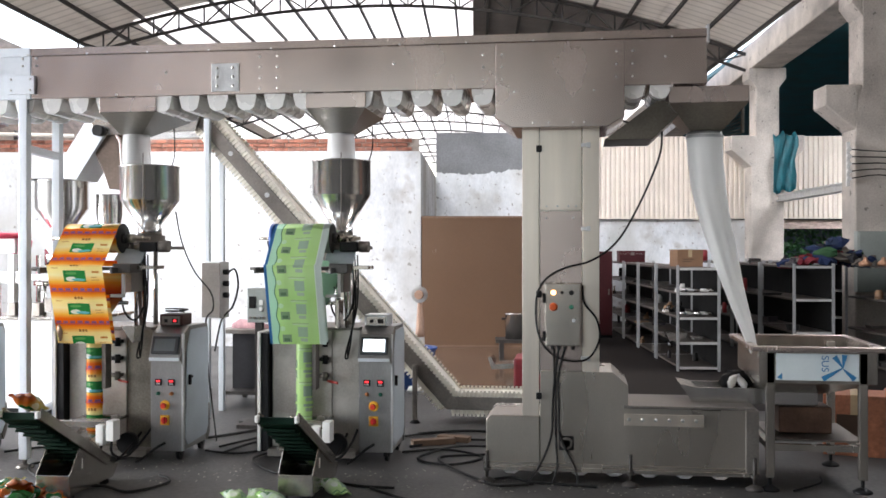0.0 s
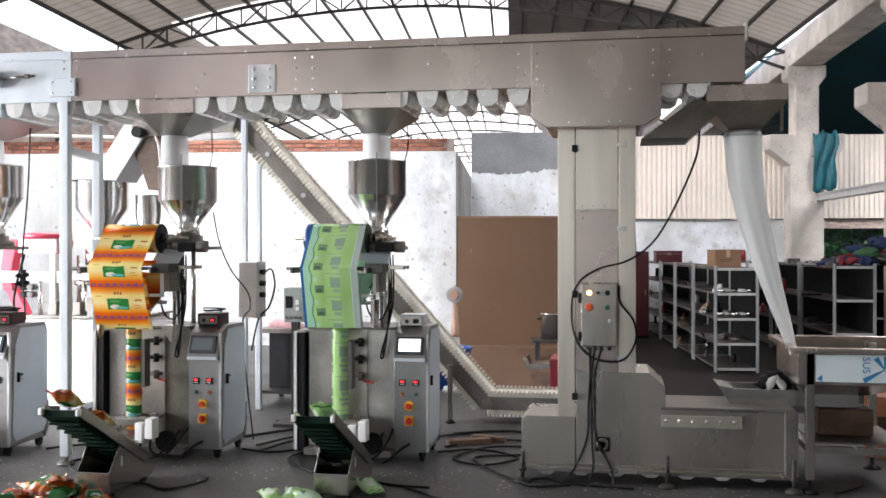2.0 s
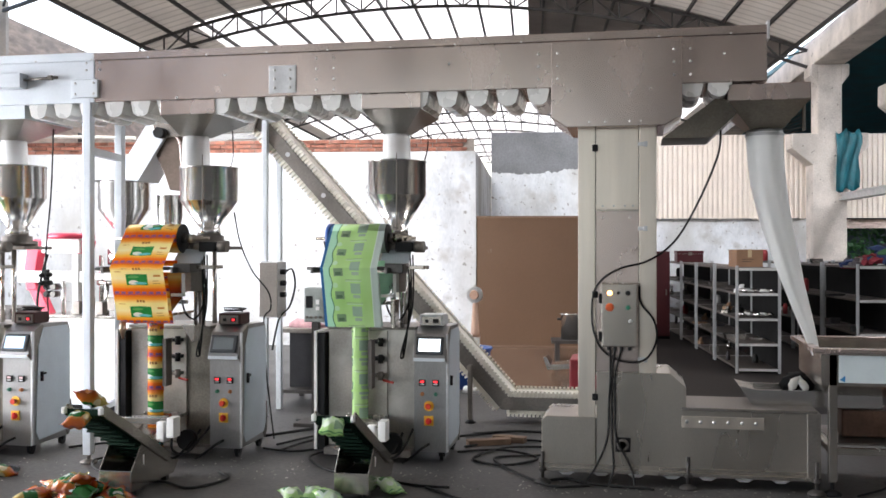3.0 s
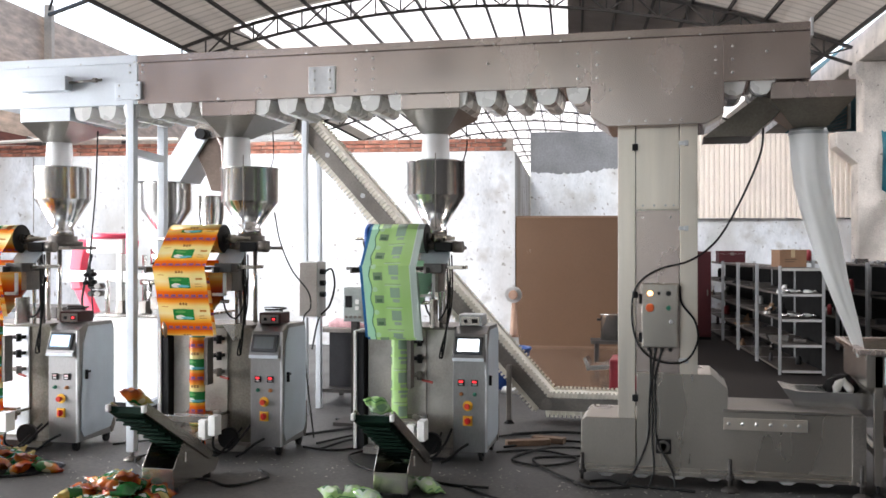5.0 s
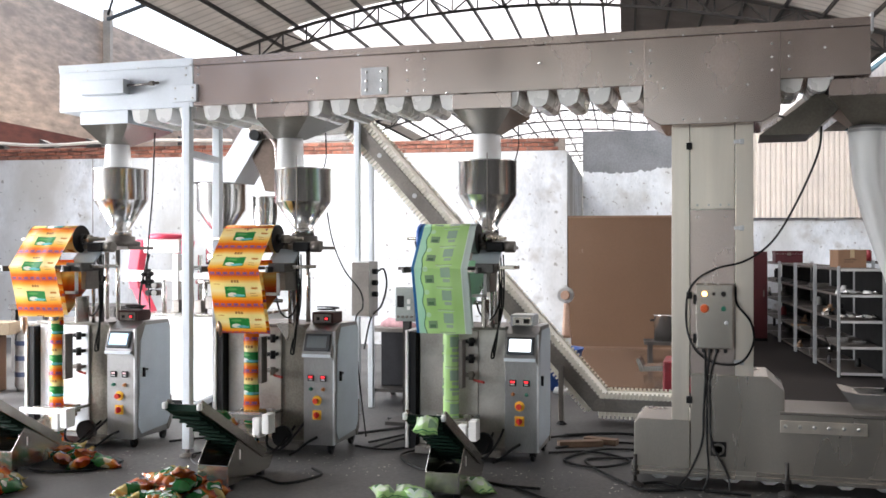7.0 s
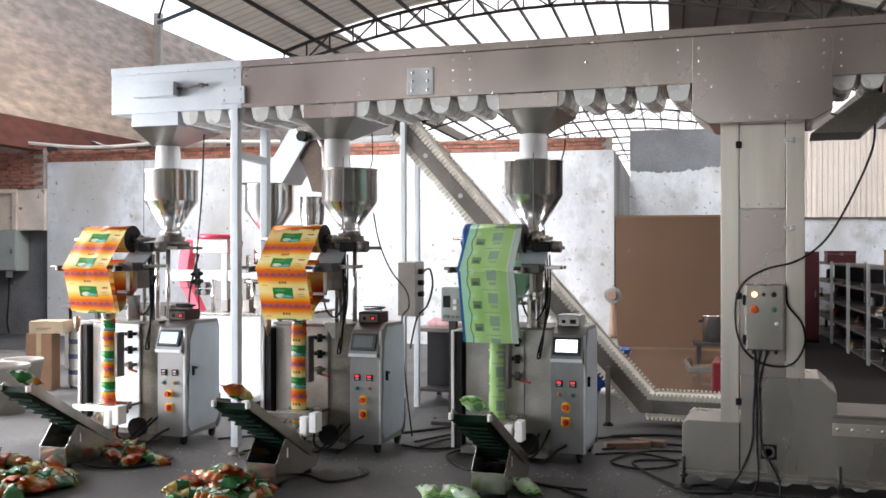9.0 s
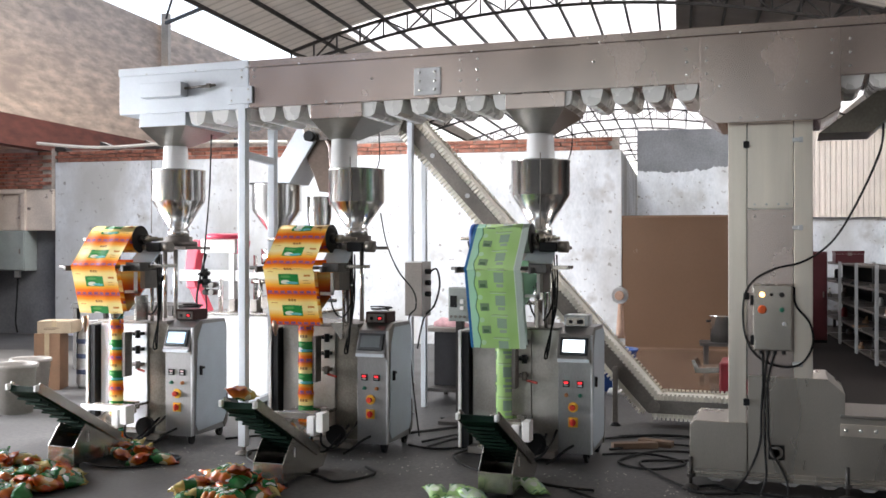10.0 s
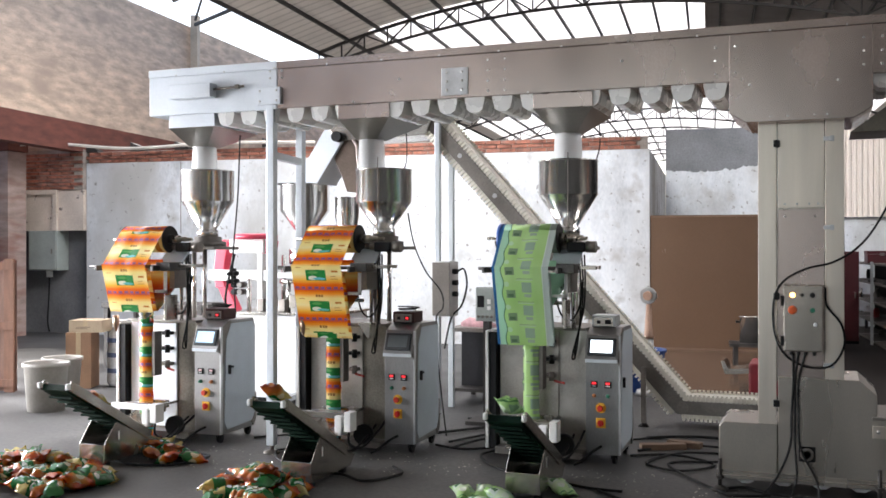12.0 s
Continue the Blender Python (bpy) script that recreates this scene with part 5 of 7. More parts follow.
        part("cable", bm, RUBBER, m)
    bm = bmesh.new()
    cable(bm, [(-0.45, -0.02, 1.2), (-0.40, -0.05, 1.05), (-0.33, -0.04, 1.0), (-0.27, -0.03, 1.10), (-0.25, 0, 1.3)], 0.007)
    part("cable", bm, RUBBER, m)
    bm = bmesh.new()
    cable(bm, [(-0.12, -0.01, 0.13), (-0.17, -0.06, 0.10), (-0.24, -0.1, 0.04), (-0.29, -0.12, 0.012)], 0.009)
    part("power_cable", bm, RUBBER, m)
    # speed controller on the cabinet
    k = thing("speed_controller", pose(o[0] - 0.13, o[1] + 0.19, 0.95), ("small grey speed controller on the cabinet", "dark speed controller with red digits on the cabinet", "dark speed controller with red digits on the cabinet")[n], "controller")
    part("case", B((-0.085, 0.085, -0.08, 0.10, 0.0, 0.082)), ALU if n == 0 else mat("dark red-brown case", (0.05, 0.02, 0.018), 0.4), k, "", 0.006)
    part("face", B((-0.068, 0.068, -0.084, -0.08, 0.006, 0.066)), STEEL if n == 0 else STEEL_DK, k)
    part("display", B((0.012, 0.054, -0.087, -0.084, 0.020, 0.050)), BLACK, k)
    if n:
        part("digits", B((0.022, 0.044, -0.0885, -0.087, 0.028, 0.042)), LED_RED, k)
    part("dial", B((-0.045, -0.02, -0.092, -0.084, 0.022, 0.046)), BLACK, k, "", 0.003)
    if n:
        bm = bmesh.new()
        for i in range(4):
            cable(bm, [(0.085 * math.cos(1.3 * a + i) * (0.7 + 0.1 * i), 0.02 + 0.07 * math.sin(1.3 * a + i), 0.088 + 0.004 * i + 0.003 * a) for a in range(6)], 0.0055)
        part("coiled_cable", bm, RUBBER, k)


for n, o in enumerate(MACHINES):
    machine(o, n)


# ---- take-off conveyors ----
LOWER = (0.055, 0.025, 0.0)
TAKEOFF = [(0.365, 1.10), (0.315, 1.16), (0.385, 0.97)]


def takeoff(o, n):
    x, y = o[0] - TAKEOFF[n][0], o[1] - TAKEOFF[n][1]
    c = thing("takeoff_conveyor", pose(x, y, 0), "small inclined take-off conveyor with dark green cleated belt", "conveyor", "take-off conveyors")
    w, dz = 0.105, LOWER[n]
    for s in (-1, 1):
        bm = bmesh.new()
        prism(bm, [(0.0, 0.03), (0.55, 0.03), (0.62, 0.10), (0.40, 0.16), (0.12, 0.30), (0.0, 0.155)], s * w - 0.003, s * w + 0.003, "x")
        part("base_side", bm, STEEL, c, "", 0.002)
        bm = bmesh.new()
        prism(bm, [(0.46, 0.12), (0.50, 0.17), (-0.32, 0.635 - dz), (-0.365, 0.585 - dz)], s * (w + 0.004), s * (w + 0.016), "x")
        part("side_rail", bm, STEEL, c, "", 0.003)
        part("end_cap", B((s * (w + 0.010) - 0.011, s * (w + 0.010) + 0.011, -0.372, -0.34, 0.582 - dz, 0.622 - dz)), WHITE, c, "white belt end cap", 0.005)
    part("base_front", B((-w, w, -0.003, 0.003, 0.03, 0.155)), STEEL, c, "", 0.002)
    part("base_floor", B((-w, w, 0.0, 0.55, 0.03, 0.036)), BLACK, c)
    # Black block fills the base to stand for its shaded inside.
    part("base_dark", B((-w + 0.005, w - 0.005, 0.02, 0.5, 0.036, 0.12)), BLACK, c)
    bm = bmesh.new()
    prism(bm, [(0.43, 0.135), (0.46, 0.175), (-0.30, 0.605 - dz), (-0.342, 0.61 - dz), (-0.352, 0.575 - dz), (-0.33, 0.555 - dz)], -w + 0.004, w - 0.004, "x")
    belt = part("belt", bm, BELT_GREEN, c, "dark green conveyor belt")
    d = Vector((0, -0.76, 0.42 - dz)).normalized()
    for k in range(10):
        for under in (0, 1):
            p = Vector((0, 0.40, 0.145)) + d * (0.085 * k + 0.02)
            nrm = Vector((0, d.z, -d.y)) * (-1 if under else 1)
            q = p + nrm * (0.008 if under else 0.055)
            bm = bmesh.new()
            bar(bm, q + Vector((-w + 0.012, 0, 0)), q + Vector((w - 0.012, 0, 0)), 0.02, 0.014)
            part("cleat", bm, BELT_GREEN, belt)
    for s in (-1, 1):
        part("foot", B((s * (w - 0.02) - 0.02, s * (w - 0.02) + 0.02, 0.02, 0.06, 0, 0.03)), BLACK, c)
        part("foot", B((s * (w - 0.02) - 0.02, s * (w - 0.02) + 0.02, 0.45, 0.49, 0, 0.03)), BLACK, c)
    part("slot_mark", B((w + 0.004, w + 0.006, 0.14, 0.152, 0.17, 0.23)), WHITE, c)
    return c


for n, o in enumerate(MACHINES):
    takeoff(o, n)


# ---- behind the machines ----
def belt_conveyor():
    yc, w = 8.55, 0.16
    c = thing("inclined_conveyor", pose(0, 0, 0), "Z-shaped inclined conveyor with cream corrugated sidewall belt", "conveyor")
    low0, low1, top = Vector((-0.42, 0, 0.172)), Vector((-1.12, 0, 0.172)), Vector((-3.42, 0, 2.72))
    d = (top - low1).normalized()
    n = Vector((d.z, 0, -d.x)) * (1 if d.z * 1 > 0 else -1)
    for y in (yc - w, yc + w):
        bm = bmesh.new()
        o = [low0 + Vector((0, 0, -0.055)), low1 + Vector((-0.03, 0, -0.055)), top - n * 0.06, top + n * 0.06, low1 + Vector((0.03, 0, 0.055)), low0 + Vector((0, 0, 0.055))]
        prism(bm, [(p.x, p.z) for p in o], y - 0.004, y + 0.004)
        part("side_plate", bm, STEEL_DK, c, "", 0.003)
    for s in (1, -1):
        bm = bmesh.new()
        path = [(low1 + Vector((0.03 * s, 0, 0.075 * s)) + Vector((0.04, 0, 0)), low0 + Vector((0, 0, 0.075 * s))), (top + n * 0.085 * s, low1 + n * 0.085 * s)]
        for a, b in path:
            length = (b - a).length
            e = (b - a).normalized()
            up = Vector((e.z, 0, -e.x))
            k = int(length / 0.036)
            for y in (yc - w + 0.012, yc + w - 0.012):
                for i in range(k):
                    p = a + e * (0.036 * (i + 0.5))
                    quad = [p + e * (0.010 * g) + up * (0.036 * h) for g, h in ((-1, -1), (1, -1), (1, 1), (-1, 1))]
                    prism(bm, [(q.x, q.z) for q in quad], y - 0.012, y + 0.012)
                quad = [a + up * -0.018, b + up * -0.018, b + up * 0.018, a + up * 0.018]
                prism(bm, [(q.x, q.z) for q in quad], y + 0.008, y + 0.012)
        ob = part("sidewall", bm, CREAM_BELT, c, "cream corrugated belt sidewall")
        ob["kind"] = "stuff"
        bm = bmesh.new()
        for a, b in path:
            bar(bm, a + Vector((0, yc, 0)), b + Vector((0, yc, 0)), 2 * w - 0.06, 0.02)
        part("belt", bm, CREAM_BELT, c)
    for p in (low1 + Vector((0.02, 0, 0)), low0 + Vector((0.05, 0, 0)), top):
        bm = bmesh.new()
        rod(bm, (p.x, yc - w - 0.02, p.z), (p.x, yc + w + 0.02, p.z), 0.05, 16)
        part("drum", bm, STEEL_DK, c)
    for x in (-1.42, -0.6):
        z = 0.15 if x > -1 else 0.5
        part("leg", B((x - 0.02, x + 0.02, yc - w - 0.05, yc - w - 0.01, 0.03, z)), STEEL_DK, c, "", 0.003)
        bm = bmesh.new()
        rings(bm, [((x, yc - w - 0.03, 0), (0, 0, 1), 0.05), ((x, yc - w - 0.03, 0.03), (0, 0, 1), 0.02)], 14)
        part("foot", bm, BLACK, c)
    for x, y in ((-3.29, 8.36), (-3.30, 8.74)):
        part("post", B((x - 0.025, x + 0.025, y - 0.025, y + 0.025, 0, 2.66)), STEEL_BLUE, c, "", 0.004)
    for k in range(1, 6):
        p = top - d * (0.5 * k)
        bm = bmesh.new()
        rod(bm, (p.x, yc - w - 0.012, p.z), (p.x, yc - w, p.z), 0.022, 12)
        part("idler_cap", bm, ALU, c)
    # head and twin discharge
    bm = bmesh.new()
    prism(bm, [(-3.40, 2.55), (-3.30, 2.82), (-4.30, 2.82), (-4.42, 2.70), (-4.32, 2.52)], yc - 0.22, yc + 0.22)
    part("head_box", bm, STEEL, c, "", 0.005)
    bm = bmesh.new()
    prism(bm, [(-4.40, 2.72), (-4.20, 2.62), (-4.53, 2.13), (-4.78, 2.15)], yc - 0.2, yc + 0.2)
    part("discharge_spout", bm, STEEL_BLUE, c, "", 0.004)
    # The spout's dark inside is drawn as a solid dark brown piece.
    bm = bmesh.new()
    prism(bm, [(-4.40, 2.50), (-4.32, 2.64), (-4.20, 2.60), (-4.12, 2.46), (-4.09, 2.03), (-4.235, 2.045), (-4.29, 2.20), (-4.36, 2.34)], yc - 0.16, yc + 0.18)
    part("discharge_spout", bm, mat("dark brown spout inside", (0.10, 0.075, 0.06), 0.4, 0.7, 0.2), c, "dark inside of the twin discharge spout", 0.004)
    bm = bmesh.new()
    prism(bm, [(-4.12, 2.46), (-4.095, 2.46), (-4.06, 2.02), (-4.085, 2.02)], yc - 0.2, yc + 0.2)
    prism(bm, [(-4.30, 2.655), (-4.19, 2.615), (-4.095, 2.465), (-4.12, 2.462), (-4.205, 2.598), (-4.31, 2.638)], yc - 0.2, yc + 0.2)
    part("spout_cheek", bm, STEEL_H, c, "", 0.002)
    bm = bmesh.new()
    rod(bm, (-4.28, yc - 0.30, 2.56), (-4.28, yc - 0.22, 2.56), 0.05, 16)
    part("bearing", bm, BLACK, c)


belt_conveyor()


def hopper_machine():
    m = thing("rotary_packing_machine", pose(-4.85, 8.75, 0), "white-based rotary packing machine with steel hopper", "machine")
    Z = (0, 0, 1)
    part("base_cabinet", B((-0.62, 0.42, -0.45, 0.5, 0.05, 0.86)), mat("white enamel", (0.80, 0.81, 0.80), 0.35, 0, 0.04), m, "glossy white base cabinet", 0.01)
    part("plinth", B((-0.58, 0.38, -0.41, 0.46, 0, 0.05)), BLACK, m)
    part("table", B((-0.66, 0.46, -0.49, 0.54, 0.86, 0.885)), STEEL, m, "", 0.005)
    for x, r, z0, z1 in ((0.02, 0.245, 1.66, 2.13), (0.49, 0.12, 1.6, 2.0)):
        bm = bmesh.new()
        rings(bm, [((x, -0.1, z0 - 0.1), Z, 0.07), ((x, -0.1, z0), Z, 0.08), ((x, -0.1, z0 + 0.22), Z, r), ((x, -0.1, z1), Z, r), ((x, -0.1, z1 + 0.008), Z, r + 0.006), ((x, -0.1, z1 - 0.01), Z, r - 0.01), ((x, -0.1, z1 - 0.2), Z, 0.03)], 40)
        part("hopper", bm, STEEL_POL, m)
    part("hopper_lid", B((-0.22, 0.22, -0.3, 0.1, 2.138, 2.15)), BLACK, m)
    bm = bmesh.new()
    rings(bm, [((-0.02, -0.1, 1.16), Z, 0.22), ((-0.02, -0.1, 1.2), Z, 0.22)], 36)
    part("turntable", bm, STEEL, m)
    bm = bmesh.new()
    rings(bm, [((0.05, -0.15, 1.35), Z, 0.16), ((0.05, -0.15, 1.5), Z, 0.16)], 30)
    part("pan", bm, STEEL_POL, m)
    for k in range(7):
        x, y = -0.5 + 0.15 * k, -0.3 + 0.08 * (k % 3)
        bm = bmesh.new()
        rod(bm, (x, y, 0.885), (x, y, 1.2 + 0.12 * (k % 3)), 0.022, 12)
        part("post", bm, STEEL_POL, m)
    for k in range(6):
        bm = bmesh.new()
        box_rows(bm, -0.3 + 0.12 * k, -0.38, 0.95 + 0.04 * (k % 2), 0.07, 0.08, 0.12)
        part("gripper", bm, STEEL_DK, m, "", 0.006)
    part("cover_plate", B((-0.2, 0.3, -0.45, -0.42, 1.22, 1.27)), WHITE, m)
    part("black_plate", B((-0.1, 0.3, -0.42, -0.1, 1.30, 1.33)), BLACK, m, "", 0.004)


hopper_machine()


def red_machine():
    m = thing("red_filling_machine", pose(-5.42, 8.6, 0), "red and white filling machine with slanted frame", "machine")
    pk = mat("pinkish red enamel", (0.62, 0.05, 0.10), 0.4, 0, 0.08)
    for x, leg in ((-0.33, 0.30), (0.19, 0.06)):
        bm = bmesh.new()
        prism(bm, [(x - 0.06, 1.50), (x + 0.02, 1.60), (x + 0.10, 1.58), (x + 0.06, 1.40), (x + 0.03, 1.22), (x + 0.06, 1.10), (x - 0.06, 1.10), (x - 0.09, 1.28)], -0.06, 0.06)
        part("red_arm", bm, pk, m, "", 0.012)
        bm = bmesh.new()
        bar(bm, (x, 0, 1.14), (x + leg, 0, 0.56), 0.10, 0.1)
        part("red_leg", bm, pk, m)
    bm = bmesh.new()
    rings(bm, [((0.05, 0, 1.60), (0, 0, 1), 0.22), ((0.05, 0, 1.64), (0, 0, 1), 0.22), ((0.05, 0, 1.655), (0, 0, 1), 0.18)], 32)
    part("red_lid", bm, pk, m)
    part("white_head", B((-0.2, 0.2, -0.1, 0.08, 1.46, 1.6)), WHITE, m, "", 0.01)
    part("white_beam", B((-0.42, 0.28, -0.14, -0.06, 1.18, 1.29)), WHITE, m, "", 0.006)
    part("white_post", B((0.16, 0.22, -0.15, -0.05, 0.89, 1.455)), WHITE, m, "", 0.006)
    bm = bmesh.new()
    bar(bm, (0.16, -0.1, 0.95), (-0.02, -0.1, 0.5), 0.03)
    part("white_brace", bm, WHITE, m)
    for k in range(4):
        bm = bmesh.new()
        rod(bm, (-0.1 + 0.07 * (k % 2), -0.18, 1.14 - 0.07 * (k // 2)), (-0.1 + 0.07 * (k % 2), -0.08, 1.14 - 0.07 * (k // 2)), 0.03, 14)
        part("valve", bm, DARK_BAR if k % 2 else BLACK, m)
    bm = bmesh.new()
    cable(bm, [(-0.1, -0.15, 1.45), (-0.14, -0.2, 1.2), (-0.2, -0.16, 0.95), (-0.12, -0.1, 0.7)], 0.012)
    part("hose", bm, RUBBER, m)
    part("base", B((-0.35, -0.06, -0.29, 0.3, 0.0, 0.55)), mat("white enamel", (0.80, 0.81, 0.80), 0.35), m, "", 0.01)


red_machine()


def side_station():
    t = thing("work_table", pose(-2.95, 9.2, 0), "dark work table with a pink cloth bundle on it", "table")
    part("tabletop", B((-0.45, 0.55, -0.3, 0.4, 0.70, 0.74)), STEEL_DK, t, "", 0.004)
    for x, y in ((-0.42, -0.27), (0.52, -0.27), (-0.42, 0.37), (0.52, 0.37)):
        part("leg", B((x - 0.02, x + 0.02, y - 0.02, y + 0.02, 0, 0.70)), IRON, t)
    part("under_shelf", B((-0.42, 0.52, -0.27, 0.37, 0.12, 0.15)), IRON, t)
    # Block added to make the space under the tabletop dark.
    part("drawer_block", B((-0.40, 0.50, -0.05, 0.36, 0.15, 0.695)), mat("dark under-table filler", (0.04, 0.04, 0.045), 0.5), t, "dark block added to fill the space under the top", 0.006)
    bm = bmesh.new()
    rings(bm, [((-0.38, -0.1, 0.79), (1, 0, 0), 0.02), ((-0.3, -0.1, 0.80), (1, 0, 0), 0.06), ((-0.1, -0.12, 0.79), (1, 0, 0), 0.05), ((0.0, -0.1, 0.77), (1, 0, 0), 0.02)], 12)
    c = part("cloth_bundle", bm, mat("pink cloth", (0.60, 0.36, 0.38), 0.9, 0, 0.2, 12, 60, 0.4))
    c.matrix_basis = pose(-2.95, 9.2, -0.03)
    tagged(c, "folded pink cloth bundle on the dark table", "cloth")
    d = thing("drum", pose(-2.62, 9.75, 0), "dark blue plastic drum on the floor", "drum")
    bm = bmesh.new()
    Z = (0, 0, 1)
    rings(bm, [((0, 0, 0), Z, 0.25), ((0, 0, 0.2), Z, 0.27), ((0, 0, 0.23), Z, 0.28), ((0, 0, 0.26), Z, 0.27), ((0, 0, 0.58), Z, 0.27), ((0, 0, 0.66), Z, 0.25)], 32)
    part("body", bm, BLUE, d)
    d = thing("bucket", pose(-1.80, 10.5, 0), "low dark blue plastic bucket on the floor", "bucket")
    bm = bmesh.new()
    rings(bm, [((0, 0, 0), Z, 0.20), ((0, 0, 0.40), Z, 0.24), ((0, 0, 0.42), Z, 0.26), ((0, 0, 0.44), Z, 0.26), ((0, 0, 0.43), Z, 0.23), ((0, 0, 0.1), Z, 0.19)], 28)
    part("body", bm, BLUE, d)
    b = thing("junction_box", pose(-3.15, 8.2, 0.9), "stainless junction box hung on the conveyor post", "switch box")
    part("case", B((-0.09, 0.075, -0.1, 0.12, 0, 0.49)), ALU, b, "", 0.005)
    part("lid", B((-0.09, 0.075, -0.108, -0.1, 0.01, 0.48)), STEEL_DK, b, "", 0.003)
    for k in range(3):
        bm = bmesh.new()
        rod(bm, (0.07, -0.02, 0.2 + 0.1 * k), (0.12, -0.02, 0.2 + 0.1 * k), 0.024, 12)
        part("plug", bm, BLACK, b)
    bm = bmesh.new()
    cable(bm, [(0.12, -0.02, 0.4), (0.18, -0.02, 0.42), (0.2, 0, 0.28), (0.15, 0, 0.1), (0.05, 0, -0.02), (-0.05, 0.1, -0.3)], 0.009)
    part("cable", bm, RUBBER, b)
    p = thing("control_panel", pose(-2.70, 8.0, 0), "grey control panel on a stand with switches", "control panel")
    part("panel_box", B((-0.09, 0.09, -0.03, 0.1, 0.88, 1.17)), GREY_PAINT, p, "", 0.008)
    part("display", B((-0.07, -0.01, -0.034, -0.03, 1.0, 1.1)), BLACK, p)
    for k in range(4):
        bm = bmesh.new()
        rod(bm, (-0.06 + 0.04 * k, -0.045, 0.92), (-0.06 + 0.04 * k, -0.03, 0.92), 0.011, 10)
        part("knob", bm, STEEL_DK, p)
    part("switch", B((0.02, 0.05, -0.04, -0.03, 1.03, 1.07)), WHITE, p)
    part("switch", B((0.02, 0.05, -0.04, -0.03, 0.98, 1.01)), WHITE, p)
    part("stand", B((-0.03, 0.03, 0.0, 0.06, 0.03, 0.88)), IRON, p)
    part("foot_plate", B((-0.15, 0.15, -0.12, 0.18, 0, 0.03)), IRON, p)


side_station()

# tan panel, cook pot and fan in the recess
pn = thing("tan_panel", HALL @ pose(0.35, 15.05, 0), "large glossy tan laminate panel standing at the recess", "panel")
part("sheet", B((-1.21, 1.2, -0.03, 0.03, 0.0, 2.0)), TAN, pn, "", 0.004)
part("edge_trim", B((-1.21, 1.2, -0.034, -0.028, 1.975, 2.004)), mat("dark tan edge", (0.18, 0.11, 0.07), 0.4), pn)
part("foot_strip", B((-1.21, 1.2, -0.036, -0.03, 0.0, 0.03)), mat("dark tan edge", (0.18, 0.11, 0.07), 0.4), pn)
fm = thing("glossy_tiles", HALL @ pose(0.4, 13.0, 0), "polished tan floor tiles before the panel", "tiles")
part("tile_bed", B((-2.6, 0.8, -2.5, 2.0, -0.02, 0.004)), mat("tan polished tile", (0.15, 0.10, 0.072), 0.1, 0, 0.15, 2, 30, 0.02, rvar=0.05), fm)
pt = thing("steel_pot", HALL @ pose(0.52, 13.4, 0.28), "tall stainless stock pot with brown lid rack", "pot")
bm = bmesh.new()
rings(bm, [((0, 0, 0), (0, 0, 1), 0.14), ((0, 0, 0.33), (0, 0, 1), 0.14), ((0, 0, 0.335), (0, 0, 1), 0.15), ((0, 0, 0.35), (0, 0, 1), 0.15)], 32)
part("pot_body", bm, STEEL_POL, pt)
for s in (-1, 1):
    bm = bmesh.new()
    bar(bm, (0.14 * s, 0, 0.27), (0.19 * s, 0, 0.27), 0.03)
    part("handle", bm, BLACK, pt)
bn = thing("bench", HALL @ pose(0.75, 13.4, 0), "low dark bench carrying the steel pot", "bench")
part("seat", B((-0.5, 0.5, -0.25, 0.25, 0.24, 0.28)), IRON, bn)
for s in (-1, 1):
    part("leg", B((s * 0.42 - 0.03, s * 0.42 + 0.03, -0.2, 0.2, 0, 0.24)), IRON, bn)
sc = thing("scoop_machine", pose(-0.72, 9.9, 0), "red-bodied small machine with a steel scoop tray", "machine")
part("body", B((0.06, 0.42, -0.2, 0.3, 0.12, 0.42)), mat("dull red enamel", (0.25, 0.02, 0.03), 0.45, 0, 0.2), sc, "", 0.02)
part("stand", B((0.2, 0.45, -0.15, 0.25, 0, 0.12)), IRON, sc)
bm = bmesh.new()
prism(bm, [(-0.20, 0.42), (-0.16, 0.30), (0.15, 0.32), (0.2, 0.36), (0.15, 0.37), (-0.13, 0.35), (-0.17, 0.43)], -0.15, 0.15)
part("scoop", bm, STEEL_POL, sc)
part("top_cap", B((0.2, 0.46, -0.15, 0.25, 0.42, 0.52)), WHITE, sc, "", 0.02)
fn = thing("pedestal_fan", pose(-1.68, 10.2, 0), "small orange pedestal fan beside the tan panel", "fan")
bm = bmesh.new()
rings(bm, [((0, 0, 1.02), (0, -1, 0), 0.085), ((0, -0.05, 1.02), (0, -1, 0), 0.085)], 20)
part("fan_head", bm, mat("clear guard", (0.55, 0.55, 0.55), 0.3, 0.4), fn)
bm = bmesh.new()
rings(bm, [((0, -0.05, 1.02), (0, -1, 0), 0.05), ((0, -0.09, 1.02), (0, -1, 0), 0.045)], 16)
part("hub", bm, mat("faded orange plastic", (0.52, 0.33, 0.24), 0.5), fn)
bm = bmesh.new()
rings(bm, [((0, 0, 0.58), (0, 0, 1), 0.06), ((0, 0, 0.62), (0, 0, 1), 0.045), ((0, 0, 0.97), (0, 0, 1), 0.022)], 14)
part("neck", bm, mat("faded orange plastic", (0.52, 0.33, 0.24), 0.5), fn)
bm = bmesh.new()
rings(bm, [((0, 0, 0), (0, 0, 1), 0.14), ((0, 0, 0.05), (0, 0, 1), 0.12), ((0, 0, 0.06), (0, 0, 1), 0.06), ((0, 0, 0.58), (0, 0, 1), 0.05)], 20)
part("stand", bm, WHITE, fn)


